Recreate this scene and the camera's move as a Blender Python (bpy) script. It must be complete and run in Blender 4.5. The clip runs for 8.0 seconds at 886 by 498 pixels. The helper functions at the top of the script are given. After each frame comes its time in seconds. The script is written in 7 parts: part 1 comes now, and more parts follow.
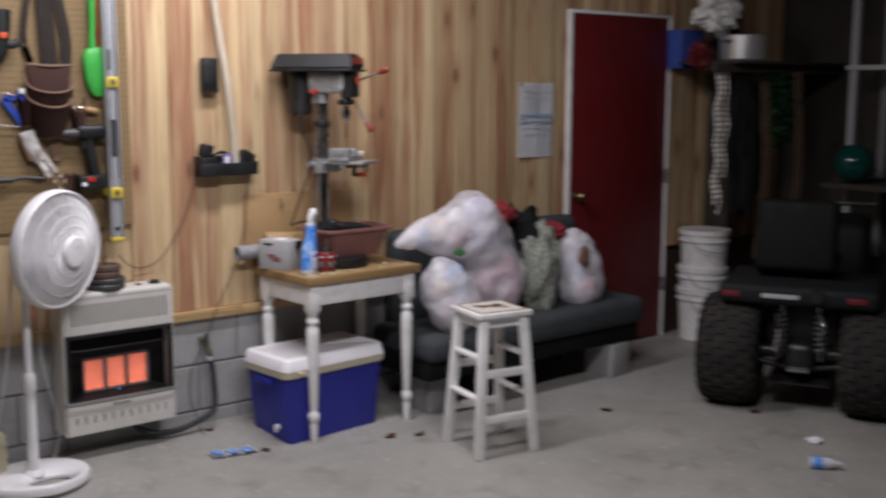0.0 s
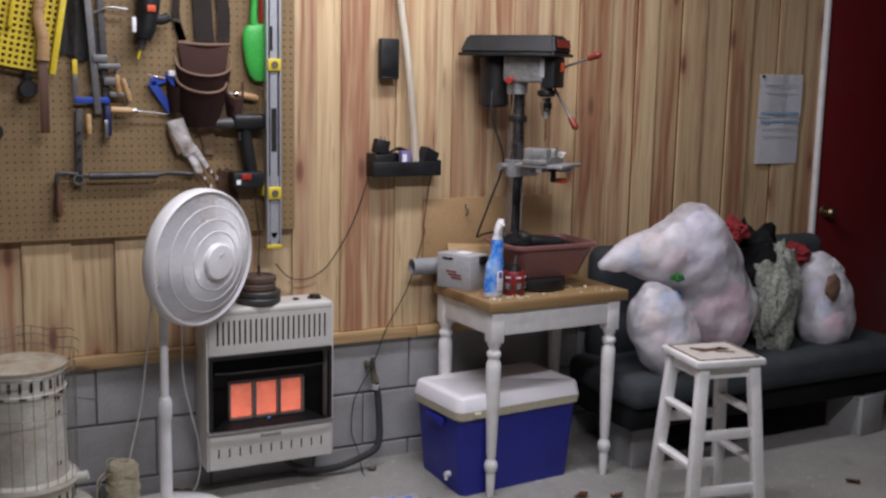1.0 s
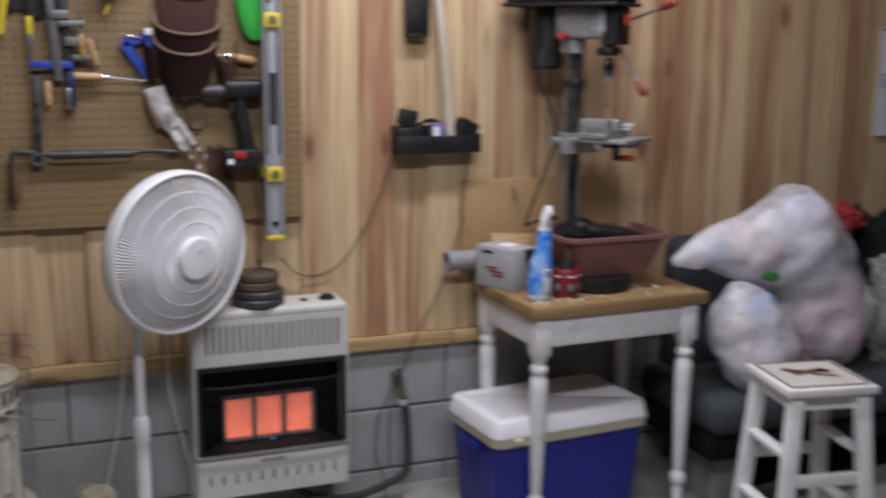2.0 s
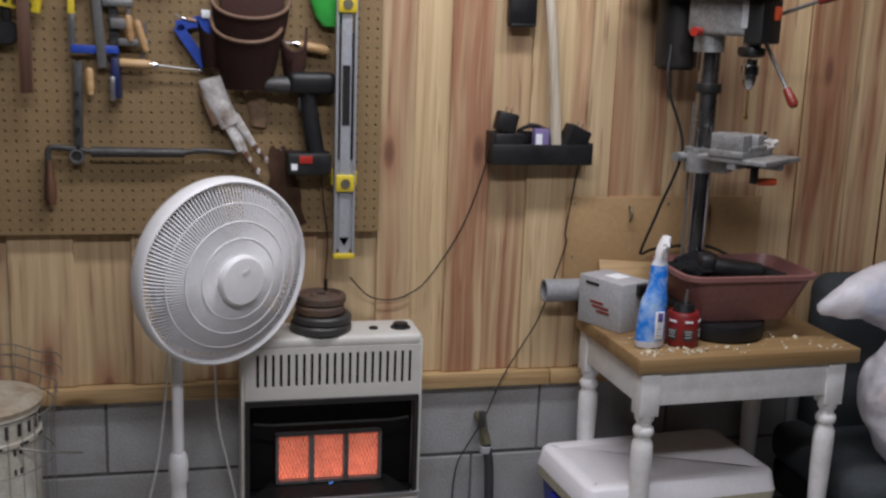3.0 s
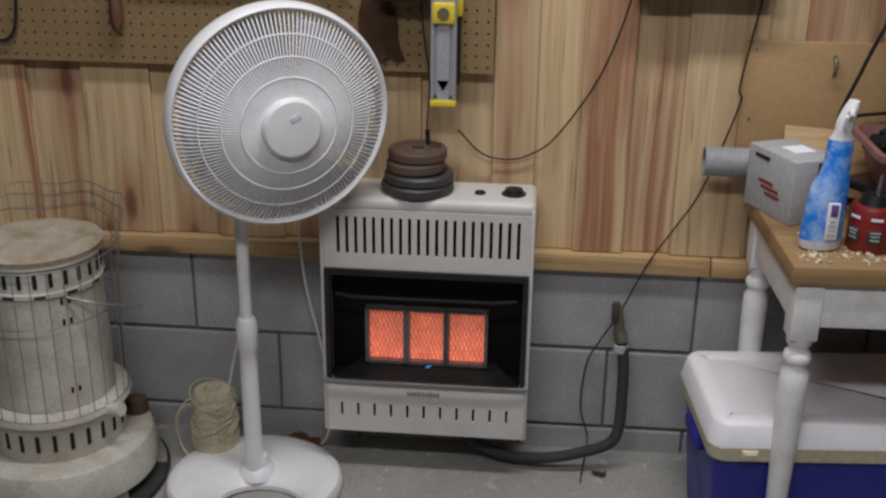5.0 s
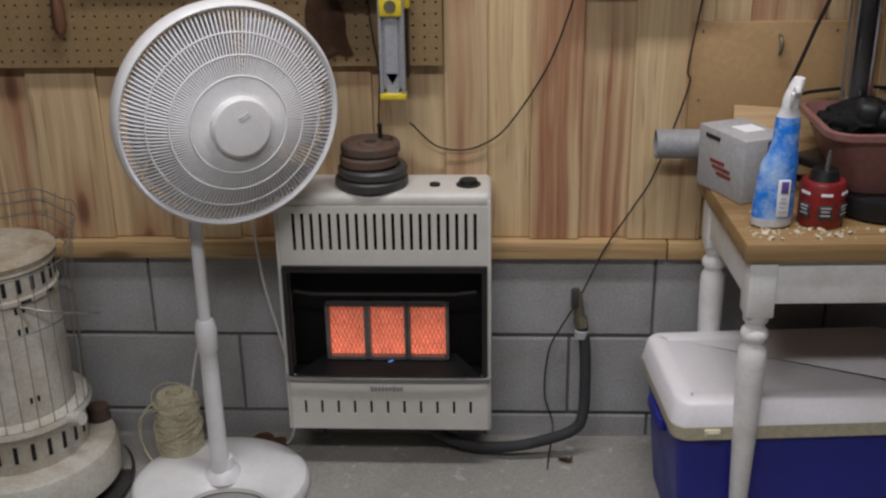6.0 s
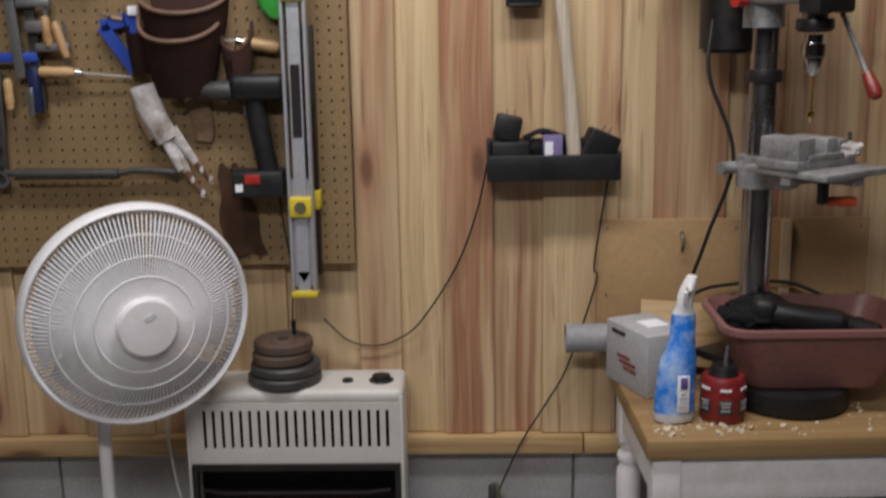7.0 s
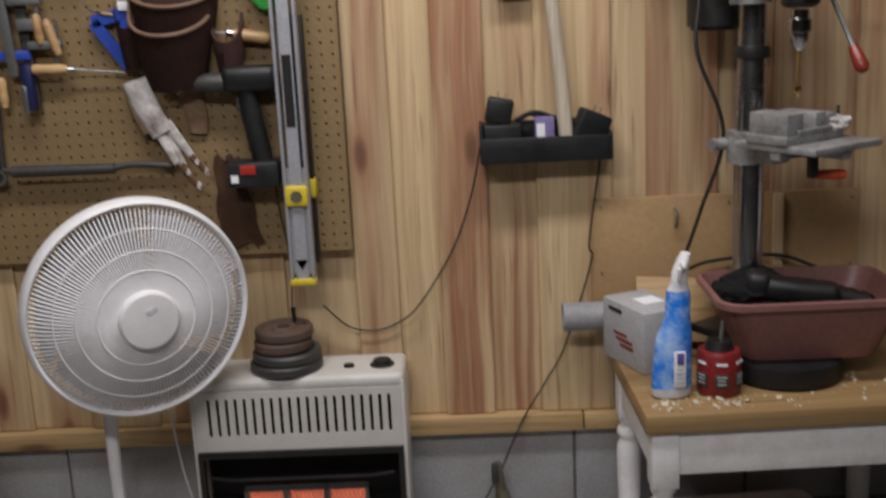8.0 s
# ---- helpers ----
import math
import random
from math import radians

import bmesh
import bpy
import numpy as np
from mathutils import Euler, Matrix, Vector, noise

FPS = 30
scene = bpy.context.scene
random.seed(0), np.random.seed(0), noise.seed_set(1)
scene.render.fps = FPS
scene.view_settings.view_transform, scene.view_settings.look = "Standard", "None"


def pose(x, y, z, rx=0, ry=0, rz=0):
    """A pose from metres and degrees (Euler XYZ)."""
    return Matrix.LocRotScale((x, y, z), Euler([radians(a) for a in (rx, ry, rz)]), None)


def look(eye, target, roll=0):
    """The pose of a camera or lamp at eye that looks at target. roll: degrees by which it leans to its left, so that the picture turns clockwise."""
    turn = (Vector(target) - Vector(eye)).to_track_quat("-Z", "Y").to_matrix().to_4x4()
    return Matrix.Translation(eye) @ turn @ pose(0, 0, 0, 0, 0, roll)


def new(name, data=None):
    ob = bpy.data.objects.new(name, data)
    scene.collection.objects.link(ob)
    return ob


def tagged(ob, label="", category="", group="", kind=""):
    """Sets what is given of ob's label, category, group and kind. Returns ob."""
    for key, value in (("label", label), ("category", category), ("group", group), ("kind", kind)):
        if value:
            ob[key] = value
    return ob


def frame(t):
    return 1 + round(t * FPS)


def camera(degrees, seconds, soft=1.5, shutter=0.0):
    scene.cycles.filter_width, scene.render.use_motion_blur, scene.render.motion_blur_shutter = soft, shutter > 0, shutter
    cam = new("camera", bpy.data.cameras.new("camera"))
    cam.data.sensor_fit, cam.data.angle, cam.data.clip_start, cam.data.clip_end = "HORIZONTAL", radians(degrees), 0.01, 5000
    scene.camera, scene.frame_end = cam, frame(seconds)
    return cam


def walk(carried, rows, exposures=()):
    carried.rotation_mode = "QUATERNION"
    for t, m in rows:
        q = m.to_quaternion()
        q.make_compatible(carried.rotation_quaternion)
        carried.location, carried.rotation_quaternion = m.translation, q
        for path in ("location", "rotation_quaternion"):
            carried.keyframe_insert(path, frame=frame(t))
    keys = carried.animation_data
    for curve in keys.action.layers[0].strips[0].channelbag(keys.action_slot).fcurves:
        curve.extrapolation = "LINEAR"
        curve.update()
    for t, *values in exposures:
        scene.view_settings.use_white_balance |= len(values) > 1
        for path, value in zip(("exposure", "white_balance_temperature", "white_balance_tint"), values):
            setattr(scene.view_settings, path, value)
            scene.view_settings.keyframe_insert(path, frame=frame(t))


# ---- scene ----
cam = camera(44.1, 8.0, soft=2.4, shutter=0.5)
PATH = [
    (0, (-1.304, -4.543, 1.607), (-0.055, -3.009, 1.314), 0.2),
    (0.5, (-1.011, -4.189, 1.584), (0.015, -2.499, 1.284), 0.3),
    (1, (-0.761, -3.909, 1.604), (0.155, -2.159, 1.287), 1.2),
    (1.5, (-0.603, -3.554, 1.67), (0.389, -1.849, 1.335), 2.4),
    (2, (-0.203, -3.39, 1.573), (0.514, -1.562, 1.195), 0.5),
    (2.2, (-0.101, -3.301, 1.568), (0.469, -1.419, 1.2), 0.7),
    (3.3, (0.222, -2.817, 1.623), (0.65, -0.932, 1.109), 1.7),
    (3.5, (0.299, -2.739, 1.596), (0.687, -0.871, 0.995), 0.6),
    (3.7, (0.359, -2.677, 1.541), (0.628, -0.795, 0.919), -0.2),
    (4, (0.522, -2.588, 1.519), (0.544, -0.682, 0.913), 1.5),
    (4.2, (0.644, -2.532, 1.532), (0.527, -0.635, 0.911), 2.2),
    (5.3, (0.768, -2.444, 1.545), (0.602, -0.597, 0.797), 0.6),
    (5.5, (0.792, -2.442, 1.519), (0.637, -0.588, 0.786), 0.1),
    (6, (0.762, -2.445, 1.538), (0.661, -0.59, 0.798), -1.0),
    (6.5, (0.852, -2.439, 1.522), (0.685, -0.548, 0.892), -2.1),
    (7, (0.901, -2.448, 1.581), (0.85, -0.495, 1.149), -1.0),
    (7.5, (0.872, -2.463, 1.619), (0.796, -0.506, 1.212), -2.4),
    (8, (0.908, -2.468, 1.6), (0.858, -0.525, 1.128), -2.8),
]
EXPOSURE = [(0, -0.26, 6450, 15), (1, -0.43, 6300, 16), (2.2, -0.53, 6200, 14), (3.5, -0.70, 6400, 12), (5.5, -0.69, 6500, 10), (6.5, -0.70, 6650, 12), (8, -0.75, 6700, 12)]
walk(cam, [(t, look(eye, target, roll)) for t, eye, target, roll in PATH], EXPOSURE)

# ---- world and light ----
world = bpy.data.worlds.new("night")
scene.world = world
world.use_nodes = True
world.node_tree.nodes["Background"].inputs[0].default_value = (0.02, 0.025, 0.035, 1)
world.node_tree.nodes["Background"].inputs[1].default_value = 0.2


def area_lamp(name, eye, target, wide, deep, watts, colour):
    data = bpy.data.lights.new(name, "AREA")
    data.shape, data.size, data.size_y, data.energy, data.color = "RECTANGLE", wide, deep, watts, colour
    ob = new(name, data)
    ob.matrix_world = look(eye, target)
    return ob


# shop light over the bench and a weaker one further back in the garage
area_lamp("bench_shop_light", (0.85, -0.88, 2.85), (0.85, -0.72, 0.0), 1.8, 0.2, 54, (0.97, 0.97, 1.0))
area_lamp("rear_shop_light", (0.4, -2.7, 3.0), (0.5, -1.75, 0.0), 1.8, 0.2, 62, (0.97, 0.97, 1.0))


# ---- materials ----
def nodes_of(name):
    m = bpy.data.materials.new(name)
    m.use_nodes = True
    t = m.node_tree
    return m, t, t.nodes["Principled BSDF"]


def add(t, kind, **inputs):
    n = t.nodes.new(kind)
    for k, v in inputs.items():
        n.inputs[k.replace("_", " ")].default_value = v
    return n


def ramp(t, source, stops):
    r = t.nodes.new("ShaderNodeValToRGB")
    while len(r.color_ramp.elements) < len(stops):
        r.color_ramp.elements.new(0.5)
    for e, (p, c) in zip(r.color_ramp.elements, stops):
        e.position, e.color = p, (*c, 1)
    t.links.new(source, r.inputs[0])
    return r.outputs[0]


def blend(t, a, b, fac, mode="MIX"):
    m = t.nodes.new("ShaderNodeMix")
    m.data_type, m.blend_type = "RGBA", mode
    for socket, v in ((m.inputs[0], fac), (m.inputs[6], a), (m.inputs[7], b)):
        if isinstance(v, (int, float)):
            socket.default_value = v
        elif isinstance(v, tuple):
            socket.default_value = (*v, 1)
        else:
            t.links.new(v, socket)
    return m.outputs[2]


def mat(name, base, worn=None, amount=0.5, big=6.0, fine=90.0, rough=0.5, metal=0.0, bump=0.15, grain=0.12, **extra):
    """A surface of one colour with worn or dirty patches at one scale and grain at another."""
    m, t, p = nodes_of(name)
    place = t.nodes.new("ShaderNodeTexCoord").outputs["Object"]
    n1 = add(t, "ShaderNodeTexNoise", Scale=big, Detail=5.0, Roughness=0.65)
    n2 = add(t, "ShaderNodeTexNoise", Scale=fine, Detail=3.0, Roughness=0.6)
    for n in (n1, n2):
        t.links.new(place, n.inputs["Vector"])
    worn = worn or tuple(c * 0.6 for c in base)
    patches = ramp(t, n1.outputs[0], [(0.5 - 0.12 * amount, (0, 0, 0)), (0.75, (amount, amount, amount))])
    colour = blend(t, base, worn, patches)
    speck = ramp(t, n2.outputs[0], [(0.3, (1 - grain,) * 3), (0.7, (1 + grain,) * 3)])
    colour = blend(t, colour, speck, 1.0, "MULTIPLY")
    t.links.new(colour, p.inputs["Base Color"])
    r = ramp(t, n1.outputs[0], [(0.3, (max(rough - 0.08, 0.03),) * 3), (0.75, (min(rough + 0.15, 1),) * 3)])
    t.links.new(r, p.inputs["Roughness"])
    p.inputs["Metallic"].default_value = metal
    if bump:
        b = add(t, "ShaderNodeBump", Strength=bump, Distance=0.004)
        t.links.new(n2.outputs[0], b.inputs["Height"])
        t.links.new(b.outputs[0], p.inputs["Normal"])
    for k, v in extra.items():
        p.inputs[k.replace("_", " ")].default_value = v
    return m


def wood(name, pale, dark, along=2, knots=True, heart=0.5, rough=0.6, fine=1.0):
    """Sawn pine: grain along one axis, dark heartwood streaks and knots, shifted from board to board."""
    m, t, p = nodes_of(name)
    geo = t.nodes.new("ShaderNodeTexCoord")
    info = t.nodes.new("ShaderNodeObjectInfo")
    shift = t.nodes.new("ShaderNodeVectorMath")
    shift.operation = "MULTIPLY_ADD"
    rnd = t.nodes.new("ShaderNodeCombineXYZ")
    for k in range(3):
        t.links.new(info.outputs["Random"], rnd.inputs[k])
    t.links.new(rnd.outputs[0], shift.inputs[0])
    shift.inputs[1].default_value = (37.0, 51.0, 23.0)
    t.links.new(geo.outputs["Object"], shift.inputs[2])
    sizes = [[9.0 * fine] * 3, [75.0 * fine] * 3, [3.2 * fine] * 3]
    for s, k in zip(sizes, (0.22, 1.3, 1.1)):
        s[along] = k
    sway = add(t, "ShaderNodeTexNoise", Scale=2.2, Detail=1.5)
    t.links.new(shift.outputs[0], sway.inputs["Vector"])
    wavy = t.nodes.new("ShaderNodeVectorMath")
    wavy.operation = "MULTIPLY_ADD"
    t.links.new(sway.outputs["Color"], wavy.inputs[0])
    wavy.inputs[1].default_value = [0.035 / fine] * 3
    t.links.new(shift.outputs[0], wavy.inputs[2])
    noises = []
    for s, d in zip(sizes, (0.35, 0.3, 0.0)):
        mp = t.nodes.new("ShaderNodeMapping")
        mp.inputs["Scale"].default_value = s
        t.links.new(wavy.outputs[0], mp.inputs["Vector"])
        n = add(t, "ShaderNodeTexNoise", Scale=1.0, Detail=4.0, Roughness=0.55, Distortion=d)
        t.links.new(mp.outputs[0], n.inputs["Vector"])
        noises.append((n, mp))
    mid = tuple((a * 0.72 + b * 0.28) for a, b in zip(pale, dark))
    streak = ramp(t, noises[0][0].outputs[0], [(0.44, pale), (0.51, mid), (0.565 + 0.1 * (1 - heart), dark), (0.66 + 0.02 * (1 - heart), mid), (0.74, pale)])
    where = t.nodes.new("ShaderNodeMapping")
    where.inputs["Scale"].default_value = [0.55 if k == along else 5.0 * fine for k in range(3)]
    t.links.new(wavy.outputs[0], where.inputs["Vector"])
    zone = add(t, "ShaderNodeTexNoise", Scale=1.0, Detail=2.0, Roughness=0.5)
    t.links.new(where.outputs[0], zone.inputs["Vector"])
    streak = blend(t, tuple(0.93 * a + 0.07 * b for a, b in zip(pale, dark)), streak, ramp(t, zone.outputs[0], [(0.33, (0.2,) * 3), (0.50, (1.0,) * 3)]))
    dash = t.nodes.new("ShaderNodeMapping")
    dash.inputs["Scale"].default_value = [5.0 if k == along else 90.0 * fine for k in range(3)]
    t.links.new(shift.outputs[0], dash.inputs["Vector"])
    fleck = add(t, "ShaderNodeTexNoise", Scale=1.0, Detail=1.0, Roughness=0.4)
    t.links.new(dash.outputs[0], fleck.inputs["Vector"])
    streak = blend(t, streak, tuple(c * 0.7 for c in dark), ramp(t, fleck.outputs[0], [(0.66, (0, 0, 0)), (0.76, (0.55,) * 3)]))
    lines = ramp(t, noises[1][0].outputs[0], [(0.3, (0.80, 0.75, 0.70)), (0.65, (1.06, 1.06, 1.06))])
    colour = blend(t, streak, lines, 1.0, "MULTIPLY")
    tone = ramp(t, info.outputs["Random"], [(0.0, (0.86, 0.82, 0.77)), (0.5, (1.0, 1.0, 1.0)), (1.0, (1.1, 1.1, 1.06))])
    colour = blend(t, colour, tone, 1.0, "MULTIPLY")
    if knots:
        v = add(t, "ShaderNodeTexVoronoi", Scale=1.0, Randomness=1.0)
        v.voronoi_dimensions = "2D"
        parts = t.nodes.new("ShaderNodeSeparateXYZ")
        flat = t.nodes.new("ShaderNodeCombineXYZ")
        t.links.new(shift.outputs[0], parts.inputs[0])
        for socket, source, k in ((0, 0 if along == 2 else 2, 3.6), (1, along, 1.25)):
            by = t.nodes.new("ShaderNodeMath")
            by.operation = "MULTIPLY"
            by.inputs[1].default_value = k
            t.links.new(parts.outputs[source], by.inputs[0])
            t.links.new(by.outputs[0], flat.inputs[socket])
        t.links.new(flat.outputs[0], v.inputs["Vector"])
        halo = ramp(t, v.outputs["Distance"], [(0.04, (0.8, 0.8, 0.8)), (0.11, (0.35, 0.35, 0.35)), (0.19, (0, 0, 0))])
        colour = blend(t, colour, dark, halo)
        k = ramp(t, v.outputs["Distance"], [(0.025, (1, 1, 1)), (0.045, (0.6, 0.6, 0.6)), (0.065, (0, 0, 0))])
        colour = blend(t, colour, tuple(c * 0.55 for c in dark), k)
    t.links.new(colour, p.inputs["Base Color"])
    p.inputs["Roughness"].default_value = rough
    b = add(t, "ShaderNodeBump", Strength=0.25, Distance=0.003)
    t.links.new(noises[1][0].outputs[0], b.inputs["Height"])
    t.links.new(b.outputs[0], p.inputs["Normal"])
    return m


def glow(name, colour, strength):
    m, t, p = nodes_of(name)
    p.inputs["Base Color"].default_value = (*[c * 0.5 for c in colour], 1)
    p.inputs["Emission Color"].default_value = (*colour, 1)
    p.inputs["Emission Strength"].default_value = strength
    return m


def burner_material():
    """Ceramic plaque, hottest low down, with its fine perforation."""
    m, t, p = nodes_of("burner_glow")
    place = t.nodes.new("ShaderNodeTexCoord").outputs["Object"]
    xyz = t.nodes.new("ShaderNodeSeparateXYZ")
    t.links.new(place, xyz.inputs[0])
    n = add(t, "ShaderNodeTexNoise", Scale=26.0, Detail=3.0)
    v = add(t, "ShaderNodeTexVoronoi", Scale=210.0)
    for q in (n, v):
        t.links.new(place, q.inputs["Vector"])
    span_z = t.nodes.new("ShaderNodeMapRange")
    span_z.inputs["From Min"].default_value, span_z.inputs["From Max"].default_value = 0.328, 0.457
    span_z.inputs["To Min"].default_value, span_z.inputs["To Max"].default_value = 1.9, 0.95
    t.links.new(xyz.outputs[2], span_z.inputs["Value"])
    heat = t.nodes.new("ShaderNodeMath")
    heat.operation = "MULTIPLY"
    t.links.new(span_z.outputs[0], heat.inputs[0])
    t.links.new(ramp(t, n.outputs[0], [(0.3, (0.8,) * 3), (0.7, (1.2,) * 3)]), heat.inputs[1])
    pores = t.nodes.new("ShaderNodeMath")
    pores.operation = "MULTIPLY"
    t.links.new(heat.outputs[0], pores.inputs[0])
    t.links.new(ramp(t, v.outputs["Distance"], [(0.1, (1.15,) * 3), (0.6, (0.65,) * 3)]), pores.inputs[1])
    p.inputs["Base Color"].default_value = (0.4, 0.2, 0.12, 1)
    p.inputs["Emission Color"].default_value = (1.0, 0.19, 0.10, 1)
    t.links.new(pores.outputs[0], p.inputs["Emission Strength"])
    return m


PINE = wood("pine_board", (0.61, 0.46, 0.275), (0.34, 0.16, 0.09), heart=0.9)
PINE_TRIM = wood("pine_trim", (0.52, 0.36, 0.18), (0.30, 0.17, 0.07), along=0, heart=0.2)
PLYWOOD = mat("plywood", (0.42, 0.265, 0.125), (0.33, 0.20, 0.09), 0.6, big=5, fine=70, rough=0.6, bump=0.06, grain=0.08)
TABLE_WOOD = wood("table_wood", (0.31, 0.20, 0.095), (0.19, 0.11, 0.05), along=0, knots=False, heart=0.3, rough=0.4)
HANDLE_WOOD = wood("handle_wood", (0.55, 0.36, 0.18), (0.38, 0.22, 0.10), along=0, knots=False, heart=0.2, rough=0.4, fine=3.0)
STICK_WOOD = wood("stick_wood", (0.62, 0.56, 0.47), (0.46, 0.39, 0.31), along=2, knots=False, heart=0.1, fine=3.0)
OLD_WOOD = wood("old_dark_wood", (0.16, 0.075, 0.04), (0.06, 0.03, 0.02), along=2, knots=False, heart=0.5, fine=3.0)
BLOCK = mat("concrete_block", (0.36, 0.36, 0.365), (0.25, 0.235, 0.205), 0.9, big=4, fine=160, rough=0.92, bump=0.5, grain=0.16)
MORTAR = mat("mortar", (0.16, 0.157, 0.152), None, 0.4, fine=200, rough=0.95, bump=0.5)
PEG = mat("hardboard", (0.255, 0.168, 0.078), (0.175, 0.115, 0.052), 0.6, big=3, fine=120, rough=0.6, bump=0.08)
# dark brown standing in for the shade inside the peg holes
PEG_HOLE_SHADE = mat("peg_hole_shade", (0.09, 0.055, 0.03), rough=0.9, bump=0)
DOOR_RED = mat("red_door_paint", (0.135, 0.006, 0.008), (0.10, 0.005, 0.007), 0.5, big=2.5, fine=60, rough=0.55, bump=0.06)
WHITE = mat("white_paint", (0.86, 0.85, 0.84), (0.55, 0.52, 0.47), 0.45, big=14, fine=120, rough=0.42, bump=0.08, grain=0.05)
PLASTIC_WHITE = mat("white_plastic", (0.86, 0.85, 0.86), (0.62, 0.60, 0.58), 0.4, big=10, fine=150, rough=0.35, bump=0.02, grain=0.03)
BUCKET_WHITE = mat("bucket_plastic", (0.84, 0.82, 0.80), (0.5, 0.47, 0.43), 0.5, big=8, rough=0.4, bump=0.02)
ENAMEL = mat("beige_enamel", (0.62, 0.60, 0.56), (0.44, 0.42, 0.37), 0.5, big=8, fine=200, rough=0.4, bump=0.05, grain=0.05)
KERO = mat("cream_enamel", (0.58, 0.565, 0.50), (0.33, 0.24, 0.15), 0.7, big=9, fine=120, rough=0.45, bump=0.1)
KERO_STAINED = mat("stained_enamel", (0.50, 0.46, 0.37), (0.26, 0.17, 0.10), 0.95, big=12, fine=120, rough=0.55, bump=0.15)
BLACK = mat("black_plastic", (0.009, 0.009, 0.010), (0.022, 0.022, 0.022), 0.5, big=12, fine=120, rough=0.45, bump=0.05, grain=0.2)
SOOT = mat("sooty_black", (0.005, 0.0048, 0.0048), (0.012, 0.010, 0.009), 0.5, big=8, rough=0.7, bump=0.05, Specular_IOR_Level=0.2)
BLACK_METAL = mat("black_metal", (0.012, 0.011, 0.011), (0.035, 0.028, 0.024), 0.5, big=8, rough=0.4, bump=0.05)
SLOT = mat("dark_opening", (0.012, 0.011, 0.01), rough=0.9, bump=0)
STEEL = mat("steel", (0.42, 0.42, 0.43), (0.25, 0.24, 0.23), 0.6, big=12, fine=150, rough=0.35, metal=0.9, bump=0.08)
ALUMINIUM = mat("aluminium", (0.55, 0.56, 0.60), (0.40, 0.40, 0.42), 0.5, big=9, fine=160, rough=0.4, metal=0.55, bump=0.04)
PRESS_GREY = mat("grimy_cast_grey", (0.40, 0.40, 0.40), (0.13, 0.125, 0.115), 0.9, big=24, fine=170, rough=0.45, metal=0.45, bump=0.2, grain=0.2)
COLUMN = mat("dark_steel", (0.46, 0.46, 0.48), (0.20, 0.19, 0.18), 0.5, big=5, fine=150, rough=0.2, metal=1.0, bump=0.01, grain=0.04)
IRON = mat("cast_iron", (0.22, 0.22, 0.22), (0.13, 0.11, 0.10), 0.6, big=14, fine=120, rough=0.5, metal=0.6, bump=0.2)
RUST = mat("rusty_iron", (0.10, 0.07, 0.055), (0.18, 0.085, 0.045), 0.8, big=22, fine=160, rough=0.75, metal=0.2, bump=0.4)
GREY_DARK = mat("dark_grey_iron", (0.075, 0.072, 0.07), (0.04, 0.035, 0.033), 0.6, big=20, rough=0.5, metal=0.4, bump=0.2)
BLUE = mat("blue_plastic", (0.020, 0.026, 0.30), (0.012, 0.015, 0.18), 0.5, big=5, fine=120, rough=0.42, bump=0.05)
COOLER_WHITE = mat("cooler_lid_plastic", (0.84, 0.82, 0.85), (0.70, 0.66, 0.62), 0.35, big=5, rough=0.38, bump=0.02, grain=0.03)
COOLER_RIM = mat("cooler_rim_plastic", (0.62, 0.57, 0.42), (0.45, 0.38, 0.25), 0.5, big=7, rough=0.45, bump=0.05)
LEATHER = mat("brown_leather", (0.046, 0.017, 0.012), (0.080, 0.033, 0.022), 0.6, big=14, fine=140, rough=0.85, bump=0.3)
LEATHER_EDGE = mat("leather_edge", (0.20, 0.115, 0.075), None, 0.5, big=18, rough=0.65, bump=0.2)
WEBBING = mat("dark_webbing", (0.06, 0.047, 0.042), (0.10, 0.08, 0.07), 0.5, big=20, fine=300, rough=0.85, bump=0.4)
GREEN = mat("green_plastic", (0.055, 0.48, 0.075), (0.03, 0.3, 0.035), 0.4, rough=0.35, bump=0.02)
YELLOW = mat("yellow_plastic", (0.72, 0.55, 0.03), (0.55, 0.4, 0.03), 0.5, rough=0.45, bump=0.05)
ORANGE = mat("orange_plastic", (0.70, 0.10, 0.03), rough=0.45, bump=0.03)
RED = mat("red_plastic", (0.42, 0.03, 0.02), (0.28, 0.02, 0.015), 0.5, rough=0.35, bump=0.03)
RED_CLOTH = mat("red_cloth", (0.27, 0.022, 0.028), (0.18, 0.015, 0.02), 0.6, big=18, fine=260, rough=0.95, bump=0.4)
REDWOOD = mat("red_handle", (0.22, 0.026, 0.016), (0.16, 0.02, 0.014), 0.5, rough=0.35, bump=0.03)
BLUE_TOOL = mat("blue_tool_paint", (0.025, 0.07, 0.40), rough=0.4, bump=0.05)
SKY_BLUE = mat("bottle_blue", (0.02, 0.22, 0.80), (0.60, 0.78, 0.95), 0.85, big=26, rough=0.25, bump=0.0)
CLEAR_WHITE = mat("milky_plastic", (0.68, 0.68, 0.72), rough=0.3, bump=0.0)
MAUVE = mat("mauve_plastic", (0.24, 0.108, 0.098), (0.2, 0.09, 0.08), 0.4, big=7, rough=0.42, bump=0.04)
GREY_PLASTIC = mat("grey_plastic", (0.30, 0.30, 0.31), (0.2, 0.2, 0.2), 0.4, rough=0.5, bump=0.05)
GREY_BOX = mat("grey_card", (0.42, 0.42, 0.43), (0.33, 0.32, 0.32), 0.5, rough=0.7, bump=0.05)
PAPER = mat("paper", (0.86, 0.87, 0.90), (0.70, 0.70, 0.72), 0.3, big=9, rough=0.8, bump=0.05, grain=0.04)
